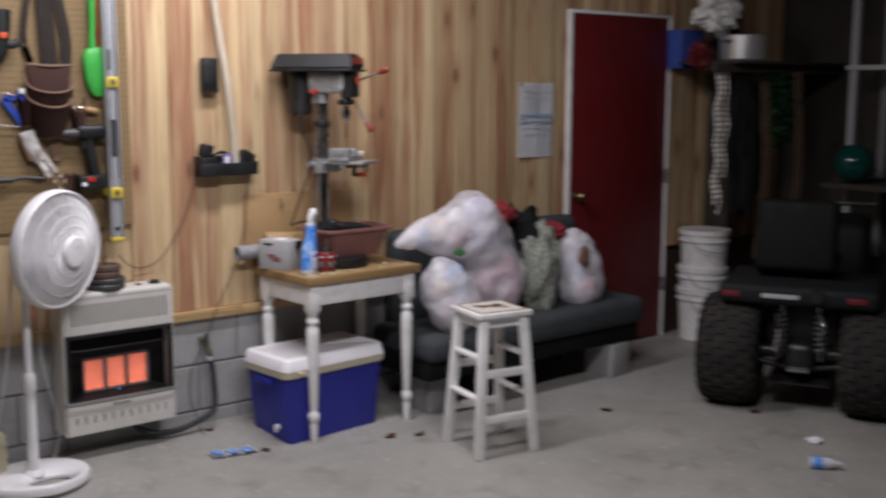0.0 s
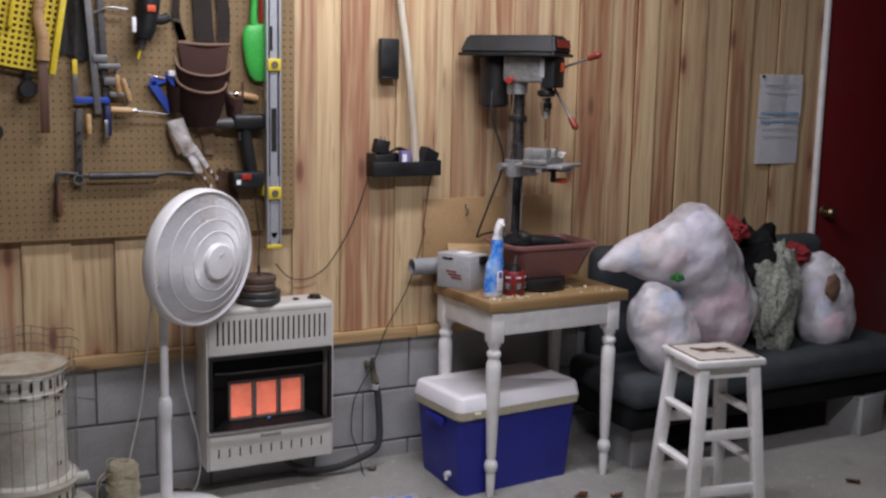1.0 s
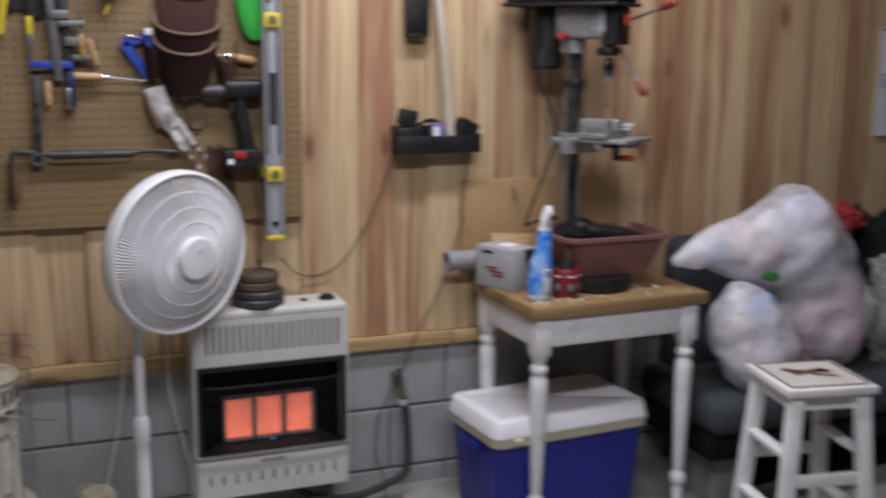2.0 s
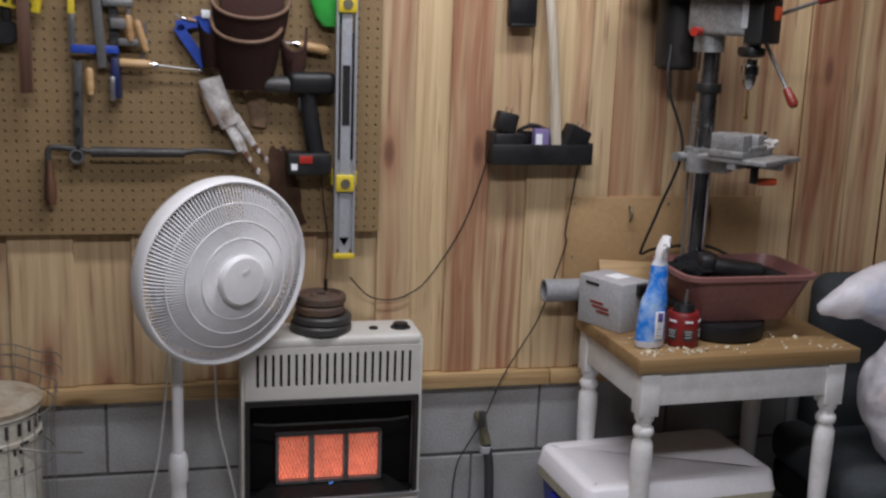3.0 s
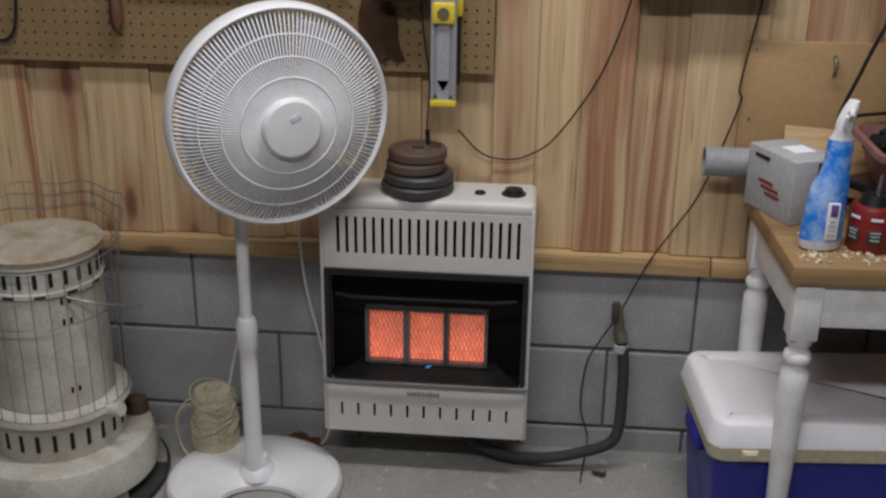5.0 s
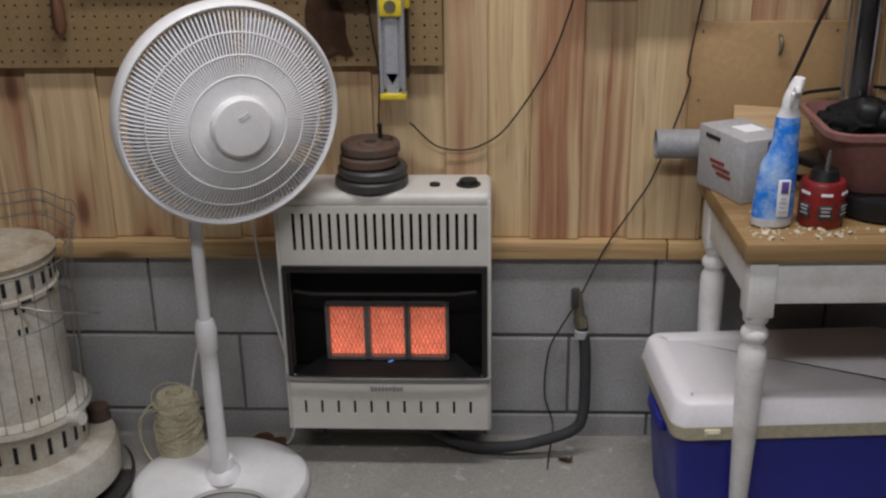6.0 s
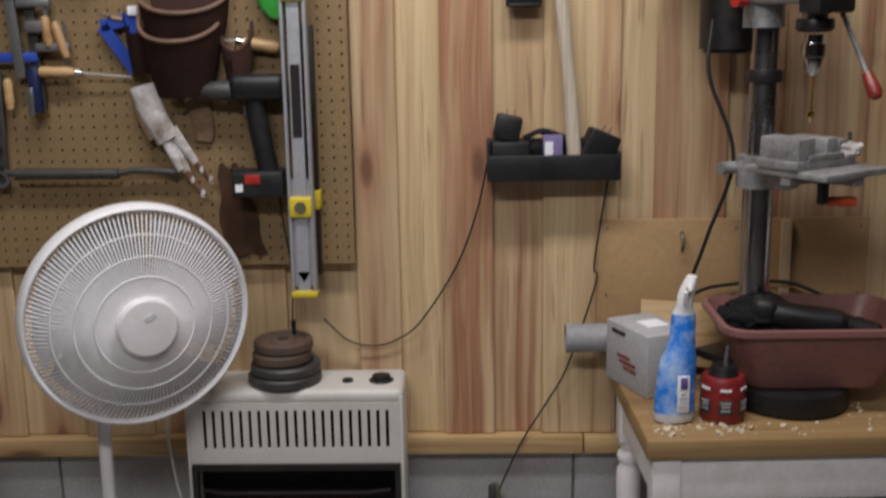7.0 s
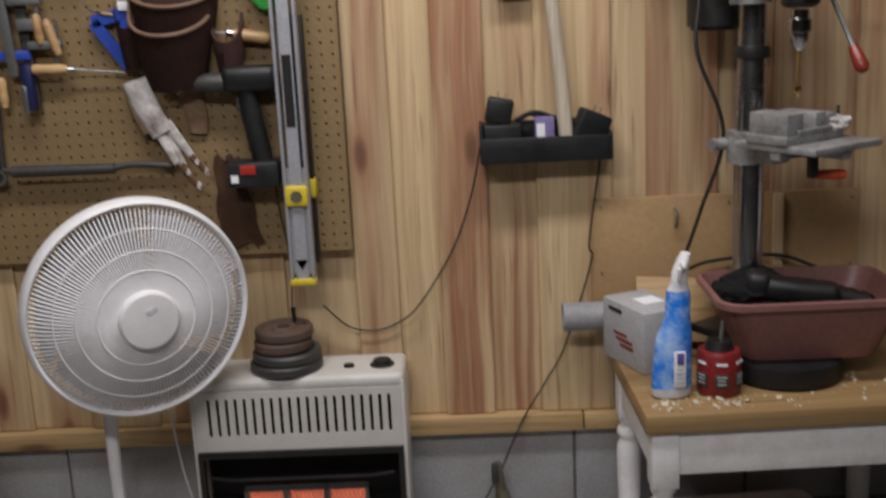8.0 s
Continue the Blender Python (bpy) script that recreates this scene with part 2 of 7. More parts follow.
INK = mat("printed_grey", (0.52, 0.54, 0.60), rough=0.8, bump=0)
PURPLE = mat("printed_purple", (0.13, 0.09, 0.33), rough=0.7, bump=0)
INK_BLUE = mat("printed_blue", (0.25, 0.42, 0.62), rough=0.8, bump=0)
FABRIC = mat("charcoal_fabric", (0.048, 0.055, 0.060), (0.080, 0.088, 0.094), 0.7, big=7, fine=320, rough=0.95, bump=0.5, grain=0.3, Specular_IOR_Level=0.2)
FABRIC_DARK = mat("black_fabric", (0.009, 0.009, 0.010), (0.018, 0.018, 0.019), 0.6, big=7, fine=320, rough=0.95, bump=0.5, Specular_IOR_Level=0.2)
RUBBER = mat("tyre_rubber", (0.022, 0.021, 0.02), (0.06, 0.052, 0.043), 0.7, big=9, fine=90, rough=0.85, bump=0.3, Specular_IOR_Level=0.2)
BIKE = mat("dark_bike_paint", (0.010, 0.012, 0.013), (0.022, 0.022, 0.021), 0.5, rough=0.65, bump=0.05, Specular_IOR_Level=0.2)
POT = mat("satin_pot_steel", (0.75, 0.74, 0.72), None, 0.3, rough=0.32, metal=0.7, bump=0.02)
CHROME = mat("polished_steel", (0.60, 0.60, 0.60), None, 0.3, rough=0.15, metal=1.0, bump=0.02)
BRASS = mat("brass", (0.38, 0.29, 0.17), None, 0.4, rough=0.38, metal=1.0, bump=0.02)
BIT_GOLD = mat("gold_coating", (0.75, 0.52, 0.20), None, 0.3, rough=0.3, metal=1.0, bump=0.02)
GUARD = mat("dull_wire", (0.30, 0.29, 0.27), (0.16, 0.13, 0.10), 0.6, big=20, rough=0.45, metal=0.6, bump=0)
HIDE = mat("dull_hide", (0.14, 0.072, 0.04), (0.085, 0.042, 0.025), 0.7, big=12, fine=150, rough=0.8, bump=0.3)
HOSE = mat("grey_foam_sleeve", (0.032, 0.032, 0.035), (0.07, 0.07, 0.07), 0.6, big=16, rough=0.8, bump=0.3)
VALVE = mat("dull_brass", (0.21, 0.19, 0.13), (0.12, 0.11, 0.08), 0.5, rough=0.45, metal=0.6, bump=0.1)
CORD_BLACK = mat("black_cord", (0.014, 0.014, 0.015), rough=0.5, bump=0)
CORD_WHITE = mat("white_cord", (0.68, 0.67, 0.66), rough=0.5, bump=0)
TWINE = mat("twine", (0.66, 0.60, 0.43), (0.46, 0.39, 0.25), 0.6, big=30, fine=250, rough=0.95, bump=0.8, grain=0.3)
GLOVE = mat("dirty_glove", (0.70, 0.68, 0.66), (0.13, 0.07, 0.04), 1.0, big=16, rough=0.9, bump=0.3)
GLOVE_DARK = mat("tan_glove", (0.24, 0.15, 0.09), (0.12, 0.07, 0.04), 0.6, big=20, rough=0.9, bump=0.3)
LEAF = mat("dry_leaf", (0.19, 0.09, 0.045), rough=0.9, bump=0.2)
SAWDUST = mat("sawdust", (0.62, 0.54, 0.40), rough=1.0, bump=0.3)
VINE_GREEN = mat("dull_green_plastic", (0.03, 0.22, 0.035), (0.01, 0.05, 0.015), 0.8, big=40, rough=0.5, bump=0.05)
VINE = mat("vine_leaf", (0.015, 0.06, 0.02), rough=0.5, bump=0.1)
BEAD = mat("white_bead", (0.78, 0.74, 0.68), rough=0.4, bump=0)
# near-black base colour carries the shade of the unlit corner and outer walls
SHADE_DARK = mat("shade_dark_board", (0.05, 0.042, 0.034), None, 0.5, rough=0.8, Specular_IOR_Level=0.2)
# dark brown that stands for shade in the seams between boards
SEAM_SHADE = mat("seam_shade_brown", (0.06, 0.036, 0.023), rough=1.0, bump=0)
CEILING = mat("ceiling_board", (0.20, 0.18, 0.15), None, 0.4, big=2, rough=0.9)
SWEATER = mat("green_grey_knit", (0.42, 0.43, 0.37), (0.08, 0.09, 0.075), 1.0, big=55, fine=240, rough=1.0, bump=0.9, grain=0.3)
BURNER = burner_material()
PILOT = glow("pilot_flame", (0.1, 0.35, 1.0), 0.9)
MESH_WIRE = mat("burner_screen", (0.45, 0.40, 0.36), rough=0.5, metal=0.5, bump=0)


def floor_material():
    m, t, p = nodes_of("stained_concrete")
    place = t.nodes.new("ShaderNodeTexCoord").outputs["Object"]
    ns = []
    for s, d in ((0.9, 6.0), (5.0, 6.0), (120.0, 3.0), (26.0, 5.0)):
        n = add(t, "ShaderNodeTexNoise", Scale=s, Detail=d, Roughness=0.62, Distortion=0.3)
        t.links.new(place, n.inputs["Vector"])
        ns.append(n.outputs[0])
    c = ramp(t, ns[0], [(0.3, (0.23, 0.218, 0.20)), (0.5, (0.31, 0.298, 0.272)), (0.72, (0.38, 0.362, 0.335))])
    c = blend(t, c, (0.12, 0.10, 0.085), ramp(t, ns[1], [(0.55, (0, 0, 0)), (0.74, (0.4, 0.4, 0.4))]))
    c = blend(t, c, (0.60, 0.59, 0.56), ramp(t, ns[3], [(0.60, (0, 0, 0)), (0.72, (0.6, 0.6, 0.6))]))
    c = blend(t, c, ramp(t, ns[2], [(0.3, (0.84,) * 3), (0.7, (1.12,) * 3)]), 1.0, "MULTIPLY")
    t.links.new(c, p.inputs["Base Color"])
    t.links.new(ramp(t, ns[1], [(0.3, (0.75,) * 3), (0.7, (0.5,) * 3)]), p.inputs["Roughness"])
    b = add(t, "ShaderNodeBump", Strength=0.3, Distance=0.004)
    t.links.new(ns[2], b.inputs["Height"])
    t.links.new(b.outputs[0], p.inputs["Normal"])
    return m


def bag_material():
    """Thin milky plastic film, part see-through, fine crumples."""
    m, t, p = nodes_of("bag_plastic")
    place = t.nodes.new("ShaderNodeTexCoord").outputs["Object"]
    a = add(t, "ShaderNodeTexNoise", Scale=7.0, Detail=3.0, Roughness=0.5)
    b = add(t, "ShaderNodeTexNoise", Scale=24.0, Detail=3.0, Roughness=0.55, Distortion=1.6)
    for n in (a, b):
        t.links.new(place, n.inputs["Vector"])
    p.inputs["Base Color"].default_value = (0.95, 0.92, 0.97, 1)
    p.inputs["Roughness"].default_value = 0.36
    t.links.new(ramp(t, a.outputs[0], [(0.35, (0.42,) * 3), (0.65, (0.72,) * 3)]), p.inputs["Alpha"])
    bp = add(t, "ShaderNodeBump", Strength=0.4, Distance=0.008)
    t.links.new(b.outputs[0], bp.inputs["Height"])
    t.links.new(bp.outputs[0], p.inputs["Normal"])
    return m


CONCRETE = floor_material()
BAG = bag_material()
CLOTHES = [mat(n, c, None, 0.4, big=14, fine=220, rough=0.95, bump=0.4) for n, c in (("pink_cloth", (0.80, 0.34, 0.46)), ("white_cloth", (0.82, 0.80, 0.82)), ("blue_cloth", (0.26, 0.45, 0.78)), ("rose_cloth", (0.84, 0.52, 0.60)), ("peach_cloth", (0.82, 0.58, 0.44)), ("lilac_cloth", (0.66, 0.62, 0.82)))]
CRUMPLE = bpy.data.textures.new("crumple", "CLOUDS")
CRUMPLE.noise_scale, CRUMPLE.noise_depth = 0.15, 2


# ---- building helpers ----
def part(name, bm, material, parent=None, label="", kind=""):
    """Links a bmesh as one mesh object, smooth but for its sharp edges."""
    bmesh.ops.recalc_face_normals(bm, faces=bm.faces)
    for f in bm.faces:
        f.smooth = True
    for e in bm.edges:
        if len(e.link_faces) == 2 and e.calc_face_angle(0) > 0.6:
            e.smooth = False
    me = bpy.data.meshes.new(name)
    bm.to_mesh(me)
    bm.free()
    me.materials.append(material)
    ob = new(name, me)
    if parent:
        ob.parent = parent
        ob.matrix_parent_inverse = Matrix.Translation(parent.location).inverted()
    return tagged(ob, label, kind=kind)


def thing(name, at, label, category, group=""):
    e = new(name)
    e.location = at
    e.empty_display_size = 0.05
    return tagged(e, label, category, group)


def box(bm, c, size, bevel=0.0, rz=0.0, m=None, segments=2):
    made = bmesh.ops.create_cube(bm, size=1.0)["verts"]
    turn = (m or Matrix.Translation(c) @ Matrix.Rotation(radians(rz), 4, "Z")) @ Matrix.Diagonal((*size, 1))
    bmesh.ops.transform(bm, matrix=turn, verts=made)
    if bevel:
        edges = {e for v in made for e in v.link_edges}
        bmesh.ops.bevel(bm, geom=list(edges), offset=bevel, segments=segments, affect="EDGES", profile=0.5)
    return bm


def boxes(*items, bevel=0.0):
    bm = bmesh.new()
    for c, size in items:
        box(bm, c, size, bevel)
    return bm


def span(x0, x1, y0, y1, z0, z1, bevel=0.0):
    return box(bmesh.new(), ((x0 + x1) / 2, (y0 + y1) / 2, (z0 + z1) / 2), (x1 - x0, y1 - y0, z1 - z0), bevel)


def rod(bm, a, b, r0, r1=None, sides=16):
    a, b = Vector(a), Vector(b)
    d = b - a
    m = Matrix.Translation((a + b) / 2) @ d.to_track_quat("Z", "Y").to_matrix().to_4x4()
    bmesh.ops.create_cone(bm, cap_ends=True, segments=sides, radius1=r0, radius2=r0 if r1 is None else r1, depth=d.length, matrix=m)
    return bm


def lathe(bm, c, profile, sides=32, m=None):
    """Turns (radius, height) pairs about the z axis through c."""
    m = m or Matrix.Translation(c)
    rings = []
    for r, z in profile:
        if r < 1e-5:
            rings.append([bm.verts.new(m @ Vector((0, 0, z)))])
        else:
            rings.append([bm.verts.new(m @ Vector((r * math.cos(a), r * math.sin(a), z))) for a in (2 * math.pi * k / sides for k in range(sides))])
    for lo, hi in zip(rings, rings[1:]):
        for k in range(sides):
            j = (k + 1) % sides
            vs = [lo[k % len(lo)], lo[j % len(lo)], hi[j % len(hi)], hi[k % len(hi)]]
            vs = [v for n, v in enumerate(vs) if v not in vs[:n]]
            if len(vs) > 2:
                bm.faces.new(vs)
    return bm


def curve(points, steps=8):
    """A smooth run of points through the given ones."""
    p = [Vector(q) for q in points]
    p = [p[0] * 2 - p[1]] + p + [p[-1] * 2 - p[-2]]
    out = []
    for k in range(1, len(p) - 2):
        a, b, c, d = p[k - 1 : k + 3]
        for n in range(steps):
            t = n / steps
            out.append(0.5 * (2 * b + (c - a) * t + (2 * a - 5 * b + 4 * c - d) * t * t + (3 * b - a - 3 * c + d) * t**3))
    return out + [p[-2]]


def tube(bm, points, r, sides=8, flat=1.0):
    """A round or flattened cord along points."""
    rings = []
    for k, q in enumerate(points):
        d = (points[min(k + 1, len(points) - 1)] - points[max(k - 1, 0)]).normalized()
        s = d.cross(Vector((0.03, 1, 0.05)) if abs(d.y) < 0.9 else Vector((0, 0.05, 1))).normalized()
        u = s.cross(d)
        rr = r(k / (len(points) - 1)) if callable(r) else r
        rings.append([bm.verts.new(q + rr * (math.cos(a) * s + flat * math.sin(a) * u)) for a in (2 * math.pi * n / sides for n in range(sides))])
    for lo, hi in zip(rings, rings[1:]):
        for n in range(sides):
            bm.faces.new([lo[n], lo[(n + 1) % sides], hi[(n + 1) % sides], hi[n]])
    bm.faces.new(rings[0])
    bm.faces.new(rings[-1])
    return bm


def ring(bm, m, radius, r, around=48, sides=8, stretch=1.0):
    """A torus in the plane of m; stretch lengthens its section along the axis."""
    rows = []
    for k in range(around):
        a = 2 * math.pi * k / around
        rows.append([bm.verts.new(m @ Vector(((radius + r * math.cos(b)) * math.cos(a), (radius + r * math.cos(b)) * math.sin(a), stretch * r * math.sin(b)))) for b in (2 * math.pi * n / sides for n in range(sides))])
    for k in range(around):
        lo, hi = rows[k], rows[(k + 1) % around]
        for n in range(sides):
            bm.faces.new([lo[n], lo[(n + 1) % sides], hi[(n + 1) % sides], hi[n]])
    return bm


def blob(bm, c, size, rough=0.2, scale=3.0, subdivisions=4, seed=0.0, pinch=None, crease=0.0):
    """A lumpy, crumpled body; pinch draws it together towards a height."""
    made = bmesh.ops.create_icosphere(bm, subdivisions=subdivisions, radius=1.0)["verts"]
    for v in made:
        d = v.co.normalized()
        q = d * scale + Vector((seed, seed * 1.7, -seed))
        k = 1 + rough * noise.noise(q) + rough * 0.5 * noise.noise(q * 2.3) - crease * abs(noise.noise(q * 3.1)) + crease * 0.4 * noise.noise(q * 7)
        v.co = d * k
        if pinch and d.z > pinch[0]:
            f = 1 - (d.z - pinch[0]) / (1 - pinch[0]) * pinch[1]
            v.co.x *= f
            v.co.y *= f
        v.co = Vector((v.co.x * size[0], v.co.y * size[1], v.co.z * size[2])) + Vector(c)
    return made


def step(a, b, v):
    k = min(max((v - a) / (b - a), 0.0), 1.0)
    return k * k * (3 - 2 * k)


def ground(x, y):
    """The slab rises a little towards the wall by the heater."""
    return 0.045 * step(-0.55, 0.0, y) * (1 - step(1.3, 2.4, x))


# ---- structure ----
def build_floor():
    bm = bmesh.new()
    xs = [-2.7 + 0.1 * k for k in range(83)]
    ys = [0.12, 0.0, -0.06, -0.12, -0.2, -0.28, -0.36, -0.46, -0.6] + [-0.8 - 0.4 * k for k in range(17)]
    grid = [[bm.verts.new((x, y, ground(x, y))) for x in xs] for y in ys]
    for a, b in zip(grid, grid[1:]):
        for k in range(len(xs) - 1):
            bm.faces.new([a[k], b[k], b[k + 1], a[k + 1]])
    tagged(part("floor", bm, CONCRETE), "worn grey concrete floor with brown stains and dust", "floor", kind="structure")


def build_shell():
    # west and south walls are unseen closing walls; all three coloured dark for shade
    tagged(part("wall_west", span(-2.85, -2.7, -7.2, 0.12, 0, 3.6), SHADE_DARK), "unseen side wall of the garage, shade in its dark colour", "wall", kind="structure")
    tagged(part("wall_east", span(5.45, 5.6, -7.2, 0.12, 0, 3.6), SHADE_DARK), "side wall behind stored clutter, shade in its dark colour", "wall", kind="structure")
    tagged(part("wall_south", span(-2.7, 5.45, -7.35, -7.2, 0, 3.6), SHADE_DARK), "unseen rear wall of the garage, shade in its dark colour", "wall", kind="structure")
    tagged(part("ceiling", span(-2.7, 5.45, -7.2, 0.12, 3.6, 3.7), CEILING), "plain board ceiling of the garage", "ceiling", kind="structure")


DOOR_L, DOOR_R, DOOR_H = 3.355, 4.225, 2.035


def build_wall_core():
    """The backing of the bench wall, with the doorway left open."""
    bm = bmesh.new()
    for x0, x1, z0, z1 in ((-2.7, DOOR_L - 0.022, 0, 3.6), (DOOR_R + 0.022, 5.45, 0, 3.6), (DOOR_L - 0.022, DOOR_R + 0.022, DOOR_H + 0.024, 3.6)):
        box(bm, ((x0 + x1) / 2, 0.085, (z0 + z1) / 2), (x1 - x0, 0.07, z1 - z0))
    w = part("wall_north", bm, MORTAR)
    return tagged(w, "pine board wall over grey concrete blocks", "wall", kind="structure")


build_floor()
build_shell()
WALL = build_wall_core()


def build_door():
    d = thing("door_1", (3.79, 0, 0), "closed red painted door in a thin white frame", "door")
    d["kind"] = "structure"
    part("slab", span(DOOR_L, DOOR_R, 0.0, 0.04, 0.01, DOOR_H, 0.003), DOOR_RED, d)
    bm = bmesh.new()
    for x in (DOOR_L - 0.011, DOOR_R + 0.011):
        box(bm, (x, 0.014, DOOR_H / 2 + 0.011), (0.02, 0.05, DOOR_H + 0.022), 0.003)
    box(bm, (3.79, 0.014, DOOR_H + 0.011), (DOOR_R - DOOR_L + 0.002, 0.05, 0.02), 0.003)
    part("door_frame", bm, WHITE, d, "white painted door frame")
    bm = bmesh.new()
    lathe(bm, None, [(0.0, 0.0), (0.032, 0.0), (0.030, 0.008), (0.012, 0.012), (0.011, 0.03), (0.024, 0.038), (0.027, 0.052), (0.018, 0.064), (0, 0.067)], 24,
          Matrix.Translation((3.418, 0.0, 0.965)) @ Matrix.Rotation(radians(90), 4, "X"))
    part("door_knob", bm, BRASS, d, "round brass door knob")
    for z in (0.35, 1.05, 1.75):
        bm = rod(bmesh.new(), (DOOR_R + 0.004, -0.008, z - 0.045), (DOOR_R + 0.004, -0.008, z + 0.045), 0.008, sides=10)
        part("hinge", bm, STEEL, d)


build_door()


def build_trim():
    for x0, x1 in ((-2.7, 1.16), (1.163, DOOR_L - 0.024)):
        o = part("baseboard", span(x0, x1, -0.022, 0.03, 0.545, 0.588, 0.003), PINE_TRIM)
        tagged(o, "narrow pine ledger strip on top of the block wall", "trim", kind="structure")


build_trim()


# ---- gas wall heater ----
def build_heater():
    h = thing("gas_wall_heater", (0.5, -0.08, 0.15), "beige gas wall heater, lit, three glowing orange burner plaques", "heater")
    x0, x1, yf = 0.262, 0.742, -0.155
    bm = bmesh.new()
    # casing sides, top and back as one bent shell
    box(bm, (x0 - 0.001, -0.078, 0.446), (0.010, 0.152, 0.588), 0.004)
    box(bm, (x1 - 0.001, -0.078, 0.446), (0.010, 0.152, 0.588), 0.004)
    box(bm, (0.502, -0.01, 0.447), (0.48, 0.016, 0.584))
    box(bm, (0.502, -0.077, 0.737), (0.490, 0.154, 0.036), 0.016, segments=5)
    box(bm, (0.502, -0.08, 0.16), (0.47, 0.13, 0.012))
    part("casing", bm, ENAMEL, h)

    def slotted(zlo, zhi, slots, s0, s1, w, sx0, sx1):
        """A front sheet with real upright slots."""
        b = bmesh.new()
        box(b, (0.502, yf + 0.004, (zhi + s1) / 2), (x1 - x0 - 0.008, 0.008, zhi - s1))
        box(b, (0.502, yf + 0.004, (zlo + s0) / 2), (x1 - x0 - 0.008, 0.008, s0 - zlo))
        centres = [sx0 + (sx1 - sx0) * k / (slots - 1) for k in range(slots)]
        edges = [x0 + 0.004] + [v for c in centres for v in (c - w / 2, c + w / 2)] + [x1 - 0.004]
        for a, c in zip(edges[0::2], edges[1::2]):
            box(b, ((a + c) / 2, yf + 0.004, (s0 + s1) / 2), (c - a, 0.008, s1 - s0))
        return b

    part("upper_grille", slotted(0.583, 0.726, 21, 0.619, 0.709, 0.0075, 0.300, 0.710), ENAMEL, h, "beige front panel with upright slots")
    part("lower_grille", slotted(0.155, 0.298, 11, 0.196, 0.232, 0.006, 0.300, 0.697), ENAMEL, h, "beige lower panel with short slots")
    part("inner_lining", boxes(((0.502, -0.03, 0.45), (0.47, 0.012, 0.57)), ((0.502, -0.085, 0.60), (0.47, 0.1, 0.006)), ((0.502, -0.09, 0.285), (0.47, 0.11, 0.006))), SOOT, h, "black inside of the heater")
    part("firebox_back", span(0.272, 0.732, -0.077, -0.073, 0.295, 0.585), SOOT, h, "black firebox back")
    part("firebox_header", box(bmesh.new(), (0.502, yf + 0.002, 0.575), (0.468, 0.02, 0.016), 0.003), BLACK_METAL, h)
    for x in (0.272, 0.731):
        part("firebox_cheek", box(bmesh.new(), (x, yf + 0.003, 0.44), (0.012, 0.02, 0.28)), BLACK_METAL, h)
    bm = bmesh.new()
    vs = [bm.verts.new(v) for v in ((0.272, -0.16, 0.296), (0.731, -0.16, 0.296), (0.66, -0.085, 0.325), (0.345, -0.085, 0.325))]
    bm.faces.new(vs)
    bmesh.ops.solidify(bm, geom=bm.faces[:], thickness=0.004)
    part("hearth_plate", bm, BLACK_METAL, h, "glossy dark metal lip below the burners")
    part("guard_bar", tube(bmesh.new(), [Vector((0.29, -0.15, 0.516)), Vector((0.34, -0.165, 0.516)), Vector((0.66, -0.165, 0.516)), Vector((0.712, -0.15, 0.516))], 0.0035), BLACK_METAL, h)
    part("lower_guard", tube(bmesh.new(), curve([(0.268, -0.158, 0.302), (0.29, -0.168, 0.298), (0.71, -0.168, 0.298), (0.735, -0.158, 0.302)], 4), 0.0035), STEEL, h)
    for k, (a, c) in enumerate(((0.361, 0.442), (0.459, 0.538), (0.554, 0.636))):
        p = part("burner_plaque", span(a, c, -0.095, -0.08, 0.328, 0.457, 0.002), BURNER, h, "glowing orange ceramic burner plaque")
        bm = bmesh.new()
        n = 8
        for q in range(-n, 2 * n):
            for s in (1, -1):
                u0, u1 = q / n, q / n + s * 0.62
                lo, hi = 0.0, 1.0
                pts = []
                for f in (0, 1):
                    u = u0 + (u1 - u0) * f
                    pts.append((u, f))
                (ua, fa), (ub, fb) = pts
                du = ub - ua
                lo = max(0, min((0 - ua) / du, (1 - ua) / du))
                hi = min(1, max((0 - ua) / du, (1 - ua) / du))
                if hi - lo < 0.05:
                    continue
                A = Vector((a + (c - a) * (ua + du * lo), -0.105, 0.328 + 0.129 * lo))
                B = Vector((a + (c - a) * (ua + du * hi), -0.105, 0.328 + 0.129 * hi))
                tube(bm, [A, B], 0.00085, 3)
        part("wire_screen", bm, MESH_WIRE, p, "fine wire screen before the plaque", "stuff")
        part("plaque_frame", boxes(((a - 0.005, -0.098, 0.392), (0.008, 0.022, 0.142)), ((c + 0.005, -0.098, 0.392), (0.008, 0.022, 0.142)),
                                   (((a + c) / 2, -0.098, 0.461), (c - a, 0.022, 0.006)), (((a + c) / 2, -0.098, 0.323), (c - a, 0.022, 0.008))), IRON, p)
    part("pilot_light", rod(bmesh.new(), (0.500, -0.11, 0.313), (0.511, -0.11, 0.319), 0.003, 0.001, 8), PILOT, h, "small blue pilot flame")
    bm = bmesh.new()
    for k in range(9):
        box(bm, (0.462 + 0.0088 * k, yf - 0.0015, 0.266), (0.0062, 0.003, 0.010 if k % 3 else 0.013))
    part("badge", bm, GREY_PLASTIC, h)
    part("control_knob", lathe(bmesh.new(), (0.694, -0.088, 0.754), [(0, 0), (0.028, 0), (0.028, 0.004), (0.022, 0.006), (0.020, 0.014), (0, 0.015)], 24), BLACK, h, "black round control knob")
    part("igniter_button", lathe(bmesh.new(), (0.618, -0.092, 0.754), [(0, 0), (0.013, 0), (0.012, 0.006), (0, 0.007)], 16), BLACK, h)


build_heater()


